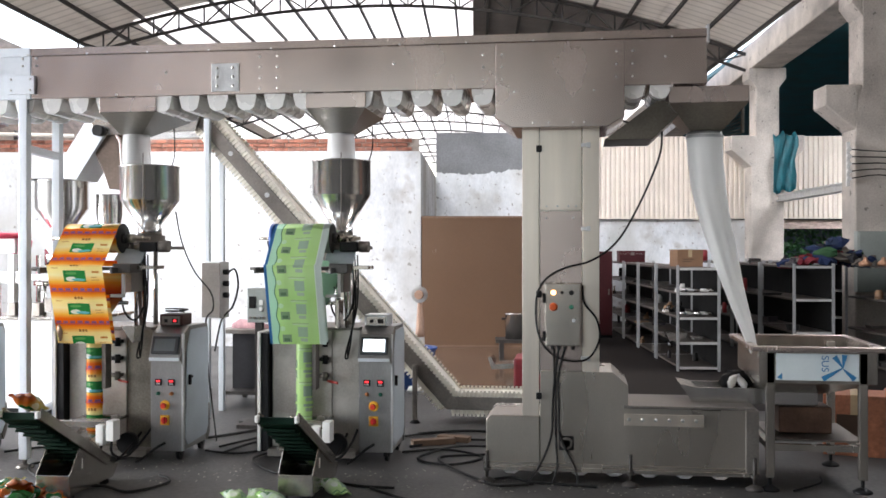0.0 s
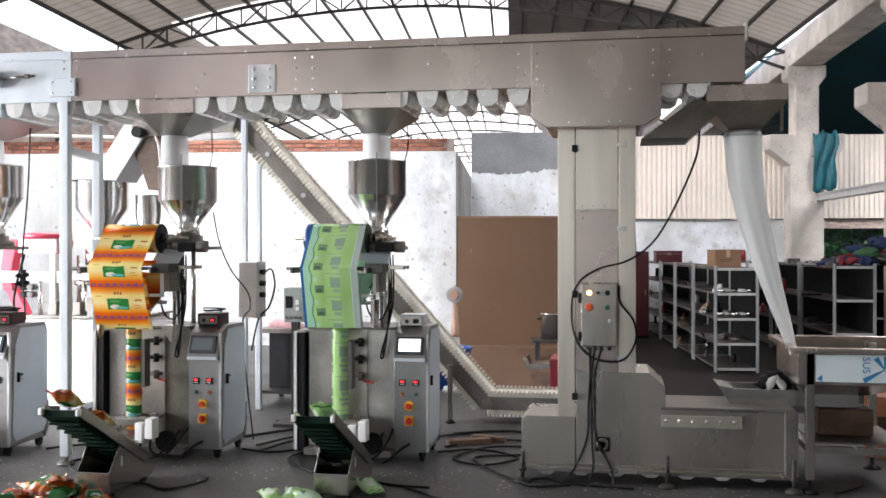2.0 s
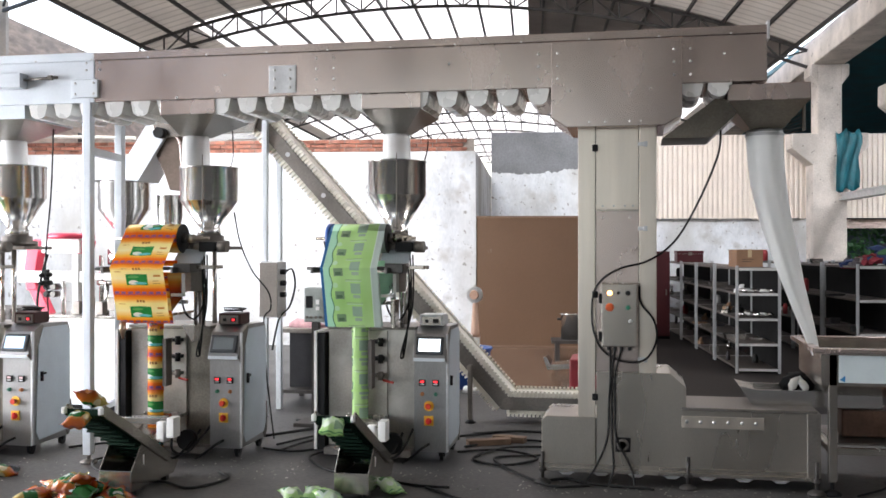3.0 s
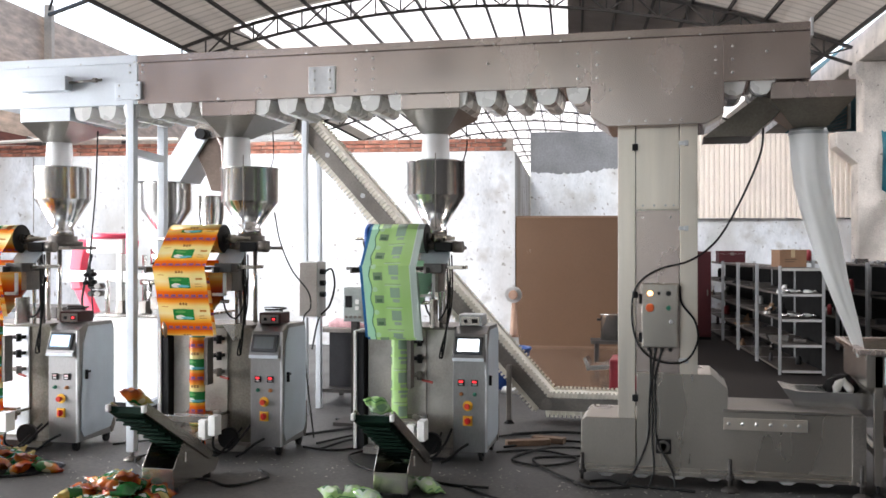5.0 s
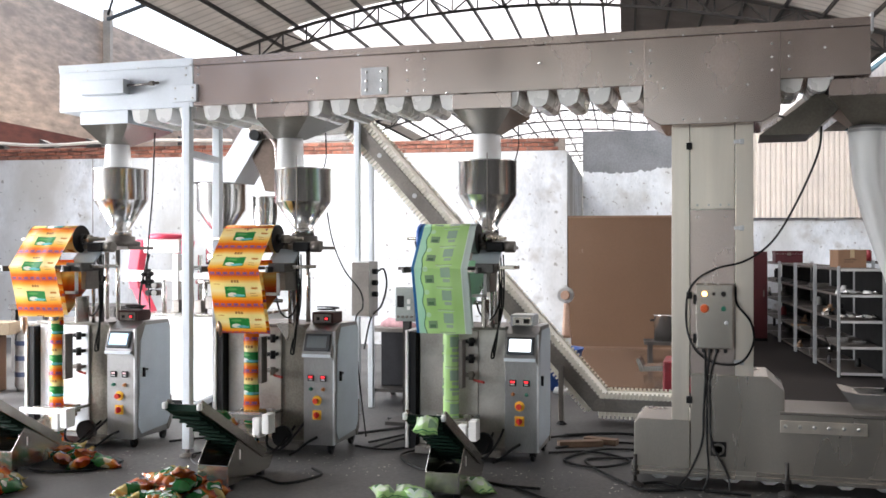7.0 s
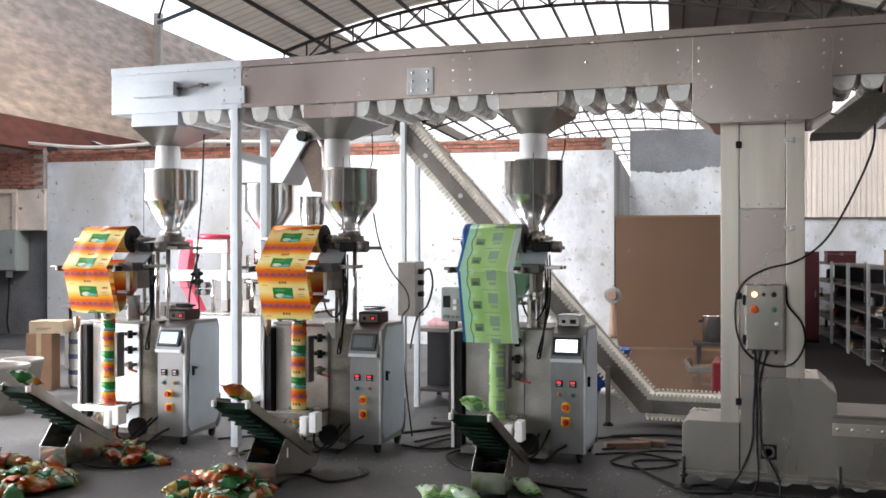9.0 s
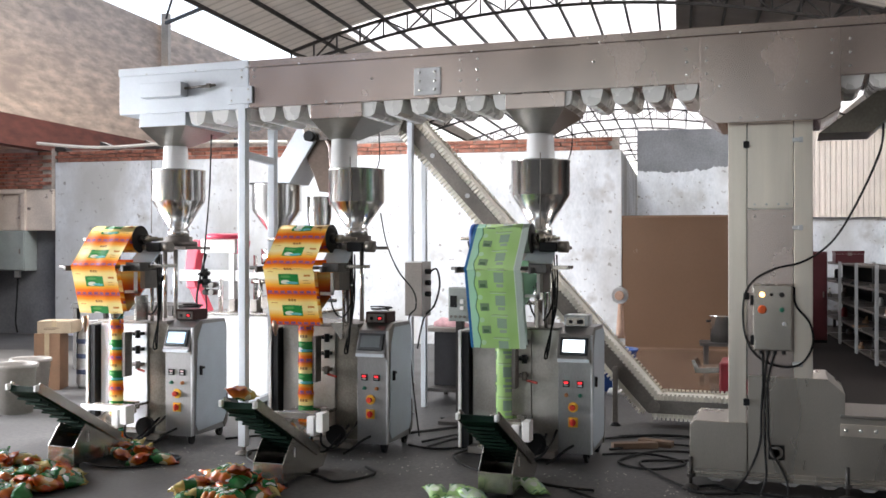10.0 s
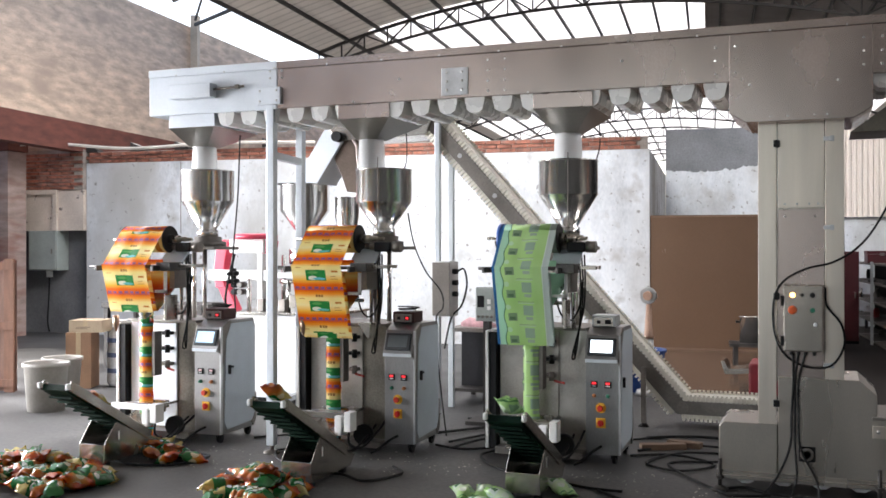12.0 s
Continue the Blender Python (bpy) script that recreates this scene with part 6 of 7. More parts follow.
# ---- shelving in the rear right bay ----
def rack(u, v, w, d, levels, top, label):
    r = thing("steel_rack", HALL @ pose(u, v, 0), label, "rack", "storage racks")
    for x in (0, w):
        for y in (0, d):
            part("upright", B((x - 0.015, x + 0.015, y - 0.015, y + 0.015, 0, top)), mat("dull grey rack steel", (0.40, 0.41, 0.42), 0.5, 0.4, 0.15), r)
    for i in range(levels):
        z = top - 0.03 - (top - 0.09) * i / (levels - 1)
        # Boards are painted dark for the racks' shade, front lips pale for light.
        part("shelf", B((0.022, w - 0.022, -0.012, d + 0.012, z - 0.025, z)), mat("shade-darkened steel shelf", (0.10, 0.085, 0.075), 0.55, 0.2, 0.2), r)
        part("shelf_lip", B((0.022, w - 0.022, -0.021, -0.0155, z - 0.03, z + 0.001)), mat("light-brightened shelf lip", (0.58, 0.58, 0.57), 0.45, 0.3, 0.12), r)
    # Near-black panel added where the rack is only in shade.
    part("back_panel", B((w - 0.018, w - 0.012, 0.03, d - 0.03, 0.02, top - 0.06)), mat("rack shade panel", (0.008, 0.008, 0.008), 0.9), r, "dark panel added to stand for the rack's shade")
    return r


rnd = random.Random(4)
# Many of the goods are dark, added to darken the gaps in the racks.
ITEMS = [mat("item white", (0.62, 0.62, 0.60), 0.5), mat("item black", (0.02, 0.02, 0.02), 0.6), mat("item dark", (0.05, 0.045, 0.05), 0.6), mat("item brown", (0.28, 0.17, 0.10), 0.7), mat("item dark red", (0.26, 0.02, 0.025), 0.5), STEEL_DK, STEEL_POL]


def shelf_goods(u, v, w, d, levels, top, fill, first=0):
    for i in range(first, levels):
        z = top - 0.03 - (top - 0.09) * i / (levels - 1)
        x = 0.08
        while x < w - 0.12:
            if rnd.random() < fill:
                k = rnd.randrange(3)
                bm = bmesh.new()
                a, h = rnd.uniform(0.05, 0.11), rnd.uniform(0.04, 0.17)
                y = rnd.uniform(0.08, d - 0.08)
                name = ("spare_part", "jar", "parts_tray")[k]
                if k == 1:
                    rings(bm, [((0, 0, 0), (0, 0, 1), a * 0.5), ((0, 0, h), (0, 0, 1), a * 0.5), ((0, 0, h + 0.01), (0, 0, 1), a * 0.35), ((0, 0, h + 0.03), (0, 0, 1), a * 0.35)], 14)
                elif k == 0:
                    rings(bm, [((0, 0, 0), (0, 0, 1), a * 0.9), ((0, 0, h * 0.4), (0, 0, 1), a * 0.8), ((0.01, 0, h * 0.6), (0.2, 0, 1), a * 0.4), ((0.02, 0, h), (0, 0, 1), a * 0.3)], 8)
                else:
                    prism(bm, [(-a, 0), (a, 0), (a * 1.2, h * 0.5), (-a * 1.2, h * 0.5)], -a * 0.8, a * 0.8)
                m = rnd.choice(ITEMS)
                ob = part(name, bm, m)
                ob.matrix_basis = HALL @ pose(u + x, v + y, z)
                tagged(ob, {"spare_part": "small machine part lying on the shelf", "jar": "small jar with lid on the shelf", "parts_tray": "shallow tray of parts on the shelf"}[name], {"spare_part": "part", "jar": "jar", "parts_tray": "tray"}[name], "goods on the racks")
            x += rnd.uniform(0.13, 0.3)


for k in range(5):
    rack(2.45, 12.1 + 1.5 * k, 0.5, 1.42, 5, 1.3, "grey steel rack with pale shelves and small goods")
    shelf_goods(2.45, 12.1 + 1.5 * k, 0.5, 1.4, 5, 1.3, 0.8, 1)
for k in range(4):
    rack(3.92, 12.3 + 1.5 * k, 0.48, 1.42, 4, 1.32, "grey steel rack with goods and a cluttered top")
    shelf_goods(3.92, 12.3 + 1.5 * k, 0.48, 1.4, 4, 1.32, 0.85)
for k in (0, 2, 3):
    rack(4.9, 11.8 + 1.5 * k + 0.35 * (k > 0), 0.7, 1.42, 4, 1.32, "grey steel rack with white pots and parts")
    shelf_goods(4.9, 11.8 + 1.5 * k + 0.35 * (k > 0), 0.7, 1.4, 4, 1.32, 0.8)
for i, z in enumerate((0.975, 0.69)):
    for j in range(5):
        bm = bmesh.new()
        rings(bm, [((0, 0, 0), (0, 0, 1), 0.05), ((0, 0, 0.012), (0, 0, 1), 0.062), ((0, 0, 0.03), (0.2, 0.1, 1), 0.045), ((0, 0, 0.036), (0, 0, 1), 0.02)], 12)
        ob = part("steel_cup", bm, ITEMS[0] if j % 2 else STEEL_POL)
        ob.matrix_basis = HALL @ pose(2.53 + 0.085 * j, 12.16 + 0.05 * ((j + i) % 3), z + 0.002)
        tagged(ob, "small bright metal cup lying on the shelf", "cup", "goods on the racks")
carton(HALL @ pose(2.72, 12.9, 1.272, 0, 0, 3), 0.33, 0.4, 0.22, "small brown cardboard carton on top of the rack")
# The cabinet at v 19.72 is added to cover the bright wall behind.
for x, v, w, h in ((2.02, 16.6, 0.5, 1.46), (2.35, 19.72, 0.7, 1.32), (1.5, 17.5, 0.6, 1.6)):
    c = thing("steel_cabinet", HALL @ pose(x, v, 0), "dark red steel cabinet in the shade", "cabinet")
    part("body", B((-w / 2, w / 2, 0, 0.4, 0.05, h)), mat("dark red enamel", (0.07, 0.008, 0.012), 0.5), c, "", 0.005)
    part("door", B((-w / 2 + 0.01, w / 2 - 0.01, -0.012, 0, 0.08, h - 0.03)), mat("dark red enamel", (0.07, 0.008, 0.012), 0.5), c, "", 0.003)
    part("handle", B((w / 2 - 0.07, w / 2 - 0.05, -0.035, -0.012, h * 0.5, h * 0.5 + 0.1)), STEEL_DK, c)
    part("plinth", B((-w / 2, w / 2, 0.02, 0.4, 0, 0.05)), BLACK, c)
c = thing("tool_chest", HALL @ pose(2.7, 17.2, 1.271), "dark red metal box on top of the rack", "box")
part("body", B((-0.22, 0.22, 0, 0.36, 0, 0.145)), mat("dark red enamel", (0.07, 0.008, 0.012), 0.5), c, "", 0.005)
part("lid", B((-0.225, 0.225, -0.005, 0.365, 0.148, 0.2)), mat("dark red enamel", (0.07, 0.008, 0.012), 0.5), c, "", 0.006)
part("clasp", B((-0.03, 0.03, -0.014, -0.0055, 0.12, 0.17)), STEEL_DK, c)
# cloth heap on the racks
heap = bmesh.new()
for k in range(70):
    a = rnd.random()
    c = Vector((4.05 + 0.85 * a + rnd.uniform(-0.08, 0.08), 12.7 + rnd.uniform(-0.25, 0.35), 1.30 + 0.30 * (1 - abs(a - 0.55) * 1.7) * rnd.random()))
    dr = Vector((rnd.uniform(-1, 1), rnd.uniform(-0.4, 0.4), rnd.uniform(-0.2, 0.3)))
    r = rnd.uniform(0.03, 0.07)
    rings(heap, [(c - dr * 0.16, dr, r * 0.4), (c - dr * 0.06, dr, r), (c + dr * 0.06, dr, r * 0.9), (c + dr * 0.16, dr, r * 0.3)], 8)
for q in heap.verts:
    q.co += Vector((rnd.uniform(-0.03, 0.03), rnd.uniform(-0.03, 0.03), rnd.uniform(-0.02, 0.03)))
CLOTH = bpy.data.materials.new("mixed dark cloth")
CLOTH.use_nodes = True
_n = CLOTH.node_tree
_g = _n.nodes.new("ShaderNodeNewGeometry")
_r = _n.nodes.new("ShaderNodeValToRGB")
_r.color_ramp.interpolation = "CONSTANT"
for i, (p, c) in enumerate(((0.0, (0.012, 0.025, 0.08)), (0.3, (0.015, 0.015, 0.02)), (0.5, (0.02, 0.07, 0.025)), (0.62, (0.16, 0.015, 0.025)), (0.75, (0.02, 0.035, 0.08)), (0.9, (0.2, 0.18, 0.16)))):
    e = _r.color_ramp.elements[i] if i < 2 else _r.color_ramp.elements.new(p)
    e.position, e.color = p, (*c, 1)
_n.links.new(_g.outputs["Random Per Island"], _r.inputs[0])
_n.links.new(_r.outputs[0], _n.nodes["Principled BSDF"].inputs["Base Color"])
_n.nodes["Principled BSDF"].inputs["Roughness"].default_value = 0.9
h = part("cloth_heap", heap, CLOTH)
h.matrix_basis = HALL
tagged(h, "heap of dark blue, green and red cloths on the rack", "cloth heap", "", "stuff")
for k in range(4):
    bm = bmesh.new()
    x = 4.75 + 0.22 * k
    rings(bm, [((x, 12.2, 1.29), (0, 0, 1), 0.07), ((x, 12.2, 1.33), (0, 0, 1), 0.08), ((x, 12.2, 1.36), (0, 0, 1), 0.03), ((x, 12.2, 1.40), (0, 0, 1), 0.02)], 16)
    ob = part("metal_lid", bm, mat("copper-brown lid", (0.45, 0.25, 0.16), 0.3, 0.6))
    ob.matrix_basis = HALL
    tagged(ob, "rounded copper-brown metal lid on the rack", "lid")
# green net, tarpaulin, pipes on the columns
bm = bmesh.new()
for k in range(1500):
    p = Vector((rnd.uniform(6.15, 7.95), 20.9 + rnd.uniform(-0.12, 0.12), rnd.uniform(0.0, 2.0)))
    a, b = Vector((rnd.uniform(-1, 1), rnd.uniform(-1, 1), rnd.uniform(-1, 1))).normalized() * 0.06, Vector((rnd.uniform(-1, 1), rnd.uniform(-1, 1), rnd.uniform(-1, 1))).normalized() * 0.05
    bm.faces.new([bm.verts.new(p + q) for q in (a, b, -a, -b)])
g = part("foliage", bm, mat("green leaves", (0.03, 0.12, 0.035), 0.6, 0, 0.4, 9, 40, 0.1))
g.matrix_basis = HALL
tagged(g, "green leafy growth seen behind the racks", "foliage", "", "stuff")
bm = bmesh.new()
n = 14
rows = []
for j in range(9):
    z = 3.76 - 0.142 * j
    rows.append([bm.verts.new((5.80 + (0.44 + 0.03 * math.sin(1.3 * j)) * i / n + 0.02 * math.sin(0.9 * j), 19.45 + 0.045 * math.sin(1.1 * i + 0.9 * j) + 0.04 * math.sin(2.7 * i - 0.6 * j + 1.0), z - 0.05 * math.sin(0.8 * i))) for i in range(n + 1)])
for a, b in zip(rows, rows[1:]):
    for i in range(n):
        bm.faces.new((a[i], a[i + 1], b[i + 1], b[i])).smooth = True
t = part("tarpaulin", bm, TEAL)
t.modifiers.new("thick", "SOLIDIFY").thickness = 0.006
t.matrix_basis = HALL
tagged(t, "crumpled teal tarpaulin hanging beside the column", "tarpaulin")
structure("ledge_beam", B((5.93, 6.03, 6.0, 19.55, 2.46, 2.55), (5.88, 6.08, 6.0, 19.55, 2.55, 2.575), (5.88, 6.08, 6.0, 19.55, 2.435, 2.46)), ALU, "long grey steel channel running from column to column", "beam")
pipes = thing("pipe_rack", HALL @ pose(5.4, 13.5, 0), "insulator rack with thin cables on the column", "cable rack")
for k in range(2):
    part("riser", B((-0.40 + 0.55 * k, -0.36 + 0.55 * k, -0.03, 0.01, 2.35, 2.95)), WHITE, pipes)
for k in range(5):
    bm = bmesh.new()
    cable(bm, [(-0.38, -0.04, 2.45 + 0.1 * k), (0.0, -0.06, 2.5 + 0.08 * k), (0.5, -0.02, 2.47 + 0.09 * k), (1.6, 0.3, 2.6 + 0.1 * k)], 0.008, 5)
    part("cable", bm, RUBBER, pipes)
    bm = bmesh.new()
    rod(bm, (-0.38, -0.08, 2.45 + 0.1 * k), (-0.38, -0.03, 2.45 + 0.1 * k), 0.03, 10)
    part("insulator", bm, WHITE, pipes)
part("downpipe", B((0.13, 0.19, -0.34, -0.28, 0.0, 2.9)), WHITE, pipes, "white downpipe")
# Grey-green board, placed on the column to fit the camera's view.
gc = thing("electrical_box", HALL @ pose(5.46, 13.5, 0.92), "flat grey-green board placed on the column to fit the view", "electrical panel")
part("case", B((-0.34, 0.30, -0.08, 0.045, 0, 0.82)), GREY_PAINT, gc, "", 0.006)
part("door", B((-0.32, 0.28, -0.092, -0.08, 0.02, 0.80)), GREY_PAINT, gc, "", 0.003)
part("latch", B((0.22, 0.24, -0.105, -0.092, 0.38, 0.46)), STEEL_DK, gc)


# ---- left side of the hall ----
def bricks(u0, u1, v, z0, z1, name, along="u"):
    """Courses of separate bricks over a mortar bed."""
    me = bpy.data.meshes.new("brick")
    bm = bmesh.new()
    box(bm, -0.112, 0.112, -0.02, 0.02, -0.025, 0.025)
    bmesh.ops.recalc_face_normals(bm, faces=bm.faces)
    bm.to_mesh(me)
    bm.free()
    me.materials.append(BRICK)
    bed = structure(name, B((u0, u1, v, v + 0.2, z0, z1)), mat("grey mortar", (0.30, 0.26, 0.23), 0.95, 0, 0.2, 5, 40, 0.3), "rough red brick courses with grey mortar", "brickwork")
    r = random.Random(3)
    rows = int((z1 - z0) / 0.064)
    for j in range(rows):
        x = u0 + (0.06 if j % 2 else 0.12)
        while x < u1 - 0.1:
            ob = part("brick", me, None, bed)
            ob.location = (x, v - 0.004 + r.uniform(-0.008, 0.004), z0 + 0.034 + 0.064 * j)
            ob.rotation_euler = (0, 0, r.uniform(-0.02, 0.02))
            x += 0.238
    return bed


bricks(-10.52, -0.9, 15.04, 3.0, 3.2, "brick_course")
bricks(-13.6, -10.57, 14.92, 2.54, 3.24, "brick_panel")
# Render colour is darkened to carry the shade of the recess.
structure("wall_left_recess", B((-13.6, -10.57, 15.2, 15.4, 0, 2.42)), mat("recess-darkened render", (0.15, 0.15, 0.155), 0.9, 0, 0.2, 1.5, 30, 0.3), "bare rendered wall, darkened for the recess's shade", "wall")
CREAM_PLASTER = mat("cream worn plaster", (0.62, 0.53, 0.45), 0.9, 0, 0.14, 2.2, 30, 0.3, stain=(0.42, 0.35, 0.29), stain_at=0.64)
pitted(CREAM_PLASTER, 7.0, 0.66, (0.16, 0.13, 0.12))
structure("lintel", B((-13.6, -11.08, 14.88, 14.93, 2.46, 2.54)), CREAM_PLASTER, "thin pale moulding over the plastered band", "lintel", bevel=0.006)
structure("trim", B((-11.17, -11.08, 14.88, 14.93, 1.826, 2.458)), CREAM_PLASTER, "thin upright pale moulding on the plastered band", "trim", bevel=0.006)
structure("wall_left_strip", B((-13.6, -10.57, 14.932, 15.19, 1.826, 2.538)), CREAM_PLASTER, "cream plaster band above the recess", "wall")
structure("wall_plate", B((-13.6, -10.58, 14.90, 15.14, 3.245, 3.33)), mat("weathered pale timber", (0.34, 0.27, 0.21), 0.85, 0, 0.25, 3, 40, 0.2, (1, 6, 6)), "weathered timber plate on the brick wall top", "trim")
structure("pillar_left", B((-12.2, -11.45, 14.1, 14.56, 0, 3.16)), mat("taupe rendered brick", (0.36, 0.27, 0.24), 0.9, 0, 0.2, 3, 40, 0.4, (1, 1, 4), stain=(0.24, 0.12, 0.10), stain_at=0.6), "taupe rendered brick pillar beside the recess", "pillar")
structure("pillar_left_head", B((-12.2, -11.42, 14.07, 14.58, 3.17, 3.68)), mat("red-brown brick band", (0.20, 0.07, 0.048)), "red-brown painted head of the pillar", "pillar", bevel=0.01)
# Unseen wall added to close the annexe against sky light.
structure("wall_far_left", B((-13.8, -13.6, -5, 15.4, 0, 6.2)), PLASTER_GREY, "unseen grey wall added to close off the annexe", "wall")
bm = bmesh.new()
cable(bm, [(-13.4, 14.4, 3.32), (-12.2, 14.4, 3.24), (-11.0, 14.42, 3.31), (-9.6, 14.8, 3.22), (-8.0, 14.9, 3.28), (-6.2, 14.9, 3.24)], 0.03, 6)
cv = part("wall_cable", bm, mat("pale cable cover", (0.6, 0.56, 0.5), 0.7))
cv.matrix_basis = HALL
tagged(cv, "sagging pale cable along the wall top", "cable")
for u, w in ((-10.5, 0.30), (-9.55, 0.28), (-8.7, 0.27), (-7.1, 0.2)):
    tb = thing("timber_bracket", HALL @ pose(u, 15.06, 3.2), "short dark timber wedge lying on the wall top", "bracket", "timber wedges")
    bm = bmesh.new()
    prism(bm, [(-w / 2, 0.0), (w / 2, 0.0), (w / 2, 0.04), (-w / 2, 0.15)], -0.05, 0.12)
    part("wedge", bm, IRON, tb)
eb = thing("electrical_box", HALL @ pose(-11.35, 15.08, 1.12), "grey electrical cabinet fixed on the bare wall", "electrical box")
part("case", B((-0.29, 0.29, -0.22, 0.12, 0, 0.70)), GREY_PAINT, eb, "", 0.01)
part("door", B((-0.27, 0.27, -0.235, -0.22, 0.02, 0.68)), GREY_PAINT, eb, "", 0.004)
part("latch", B((0.19, 0.21, -0.25, -0.235, 0.3, 0.38)), STEEL_DK, eb)
part("conduit", B((-0.05, 0.05, -0.05, 0.0, -0.12, 0.0)), WHITE, eb)
bm = bmesh.new()
cable(bm, [(0, -0.02, -0.1), (-0.02, -0.02, -0.5), (-0.06, 0, -0.9), (-0.02, 0, -1.1)], 0.015)
part("drop_cable", bm, RUBBER, eb)
bm = bmesh.new()
rod(bm, (0.02, -0.02, 0.70), (0.02, -0.02, 2.0), 0.015, 8)
part("riser", bm, WHITE, eb)


def tub(x, y, r, h, label):
    t = thing("plastic_tub", pose(x, y, 0), label, "tub")
    bm = bmesh.new()
    Z = (0, 0, 1)
    rings(bm, [((0, 0, 0), Z, r * 0.82), ((0, 0, h * 0.9), Z, r * 0.97), ((0, 0, h * 0.92), Z, r * 1.06), ((0, 0, h), Z, r * 1.06), ((0, 0, h - 0.01), Z, r * 0.95), ((0, 0, 0.1), Z, r * 0.8)], 32)
    part("body", bm, mat("dirty white plastic", (0.27, 0.25, 0.225), 0.5, 0, 0.12, 5, 40, 0.05, stain=(0.19, 0.17, 0.145)), t)
    bm = bmesh.new()
    rings(bm, [((0, 0, h - 0.06), Z, r * 0.93), ((0, 0, h - 0.05), Z, r * 0.93)], 24)
    part("contents", bm, STEEL_DK, t)


tub(-6.74, 7.18, 0.20, 0.45, "dirty white plastic tub on the floor")
tub(-7.25, 7.95, 0.19, 0.40, "second dirty white plastic tub with scraps")
carton(pose(-7.52, 8.55, 0, 0, 0, 24), 0.27, 0.3, 0.60, "upright brown carton with dark print on the floor")
carton(pose(-7.45, 8.60, 0.602, 0, 0, 20), 0.36, 0.32, 0.13, "pale flat cardboard box lying on the carton", False, mat("pale cardboard", (0.36, 0.28, 0.19), 0.8, 0, 0.12, 5, 60, 0.1))
sk = thing("woven_sack", pose(-7.22, 8.78, 0, 0, 0, 22), "pale woven sack with blue stripes standing by the carton", "sack")
bm = bmesh.new()
rings(bm, [((0, 0, 0), (0, 0, 1), 0.10), ((0, 0, 0.05), (0, 0, 1), 0.13), ((0.01, 0, 0.35), (0, 0, 1), 0.125), ((0, 0.01, 0.58), (0, 0, 1), 0.11), ((0, 0.01, 0.66), (0, 0, 1), 0.05), ((0.02, 0, 0.72), (0, 0, 1), 0.08)], 20)
part("sack_body", bm, mat("pale woven plastic", (0.55, 0.54, 0.52), 0.7, 0, 0.25, 9, 60, 0.3), sk)
for z in (0.15, 0.32, 0.48):
    bm = bmesh.new()
    rings(bm, [((0.004, 0, z), (0, 0, 1), 0.132), ((0.004, 0, z + 0.05), (0, 0, 1), 0.132)], 20, False)
    part("stripe", bm, mat("faded blue stripe", (0.06, 0.08, 0.15), 0.7), sk)
dt = thing("dark_table", pose(-7.9, 10.3, 0), "dark wooden table against the wall", "table")
part("tabletop", B((-0.6, 0.9, -0.3, 0.4, 0.76, 0.82)), IRON, dt, "", 0.005)
for x, y in ((-0.55, -0.25), (0.85, -0.25), (-0.55, 0.35), (0.85, 0.35)):
    part("leg", B((x - 0.03, x + 0.03, y - 0.03, y + 0.03, 0, 0.76)), IRON, dt)
part("back_board", B((-0.1, 0.9, 0.3, 0.34, 0.05, 0.76)), mat("dark red-brown board", (0.08, 0.035, 0.03), 0.6), dt)
wd = thing("wooden_crate_frame", pose(-7.95, 7.95, 0, 0, 0, 20), "tall reddish-brown timber crate frame", "crate")
for x in (-0.3, 0.0):
    part("plank", B((x - 0.05, x + 0.05, -0.02, 0.02, 0, 1.4)), mat("reddish timber", (0.20, 0.10, 0.065), 0.75, 0, 0.2, 4, 50, 0.2, (6, 6, 1)), wd)
for z in (0.1, 0.7, 1.32):
    part("rail", B((-0.4, 0.06, -0.045, -0.02, z - 0.04, z + 0.04)), mat("reddish timber", (0.30, 0.14, 0.08), 0.75), wd)
for k in range(4):
    part("board", B((-0.40 + 0.118 * k, -0.29 + 0.118 * k, 0.022, 0.036, 0.01, 1.37 + 0.012 * (k % 2))), mat("pinkish plywood", (0.21, 0.12, 0.09), 0.75, 0, 0.2, 4, 50, 0.2, (6, 6, 1)), wd)
wb = thing("water_bottle", pose(-5.62, 7.35, 0), "pale green plastic water bottle on the floor", "bottle")
bm = bmesh.new()
Z = (0, 0, 1)
rings(bm, [((0, 0, 0), Z, 0.10), ((0, 0, 0.04), Z, 0.115), ((0, 0, 0.3), Z, 0.115), ((0, 0, 0.36), Z, 0.06), ((0, 0, 0.42), Z, 0.05)], 24)
part("bottle_body", bm, mat("pale green plastic", (0.30, 0.42, 0.26), 0.3), wb)
bm = bmesh.new()
rings(bm, [((0, 0, 0.42), Z, 0.055), ((0, 0, 0.46), Z, 0.05)], 16)
part("cap", bm, BLUE, wb)
structure("gap_post", B((-10.54, -10.38, 18.55, 18.67, 3.7, 6.42)), mat("beige painted post", (0.55, 0.46, 0.36), 0.8, 0, 0.15, 3, 40, 0.2), "slim beige post rising beside the roof eave", "pillar")
bm = bmesh.new()
bar(bm, (-10.40, 18.5, 6.2), (-8.2, 17.0, 6.25), 0.06)
bar(bm, (-10.40, 18.5, 6.3), (-9.6, 17.6, 6.9), 0.04)
structure("eave_brace", bm, IRON, "dark steel brace from the post to the eave", "brace")

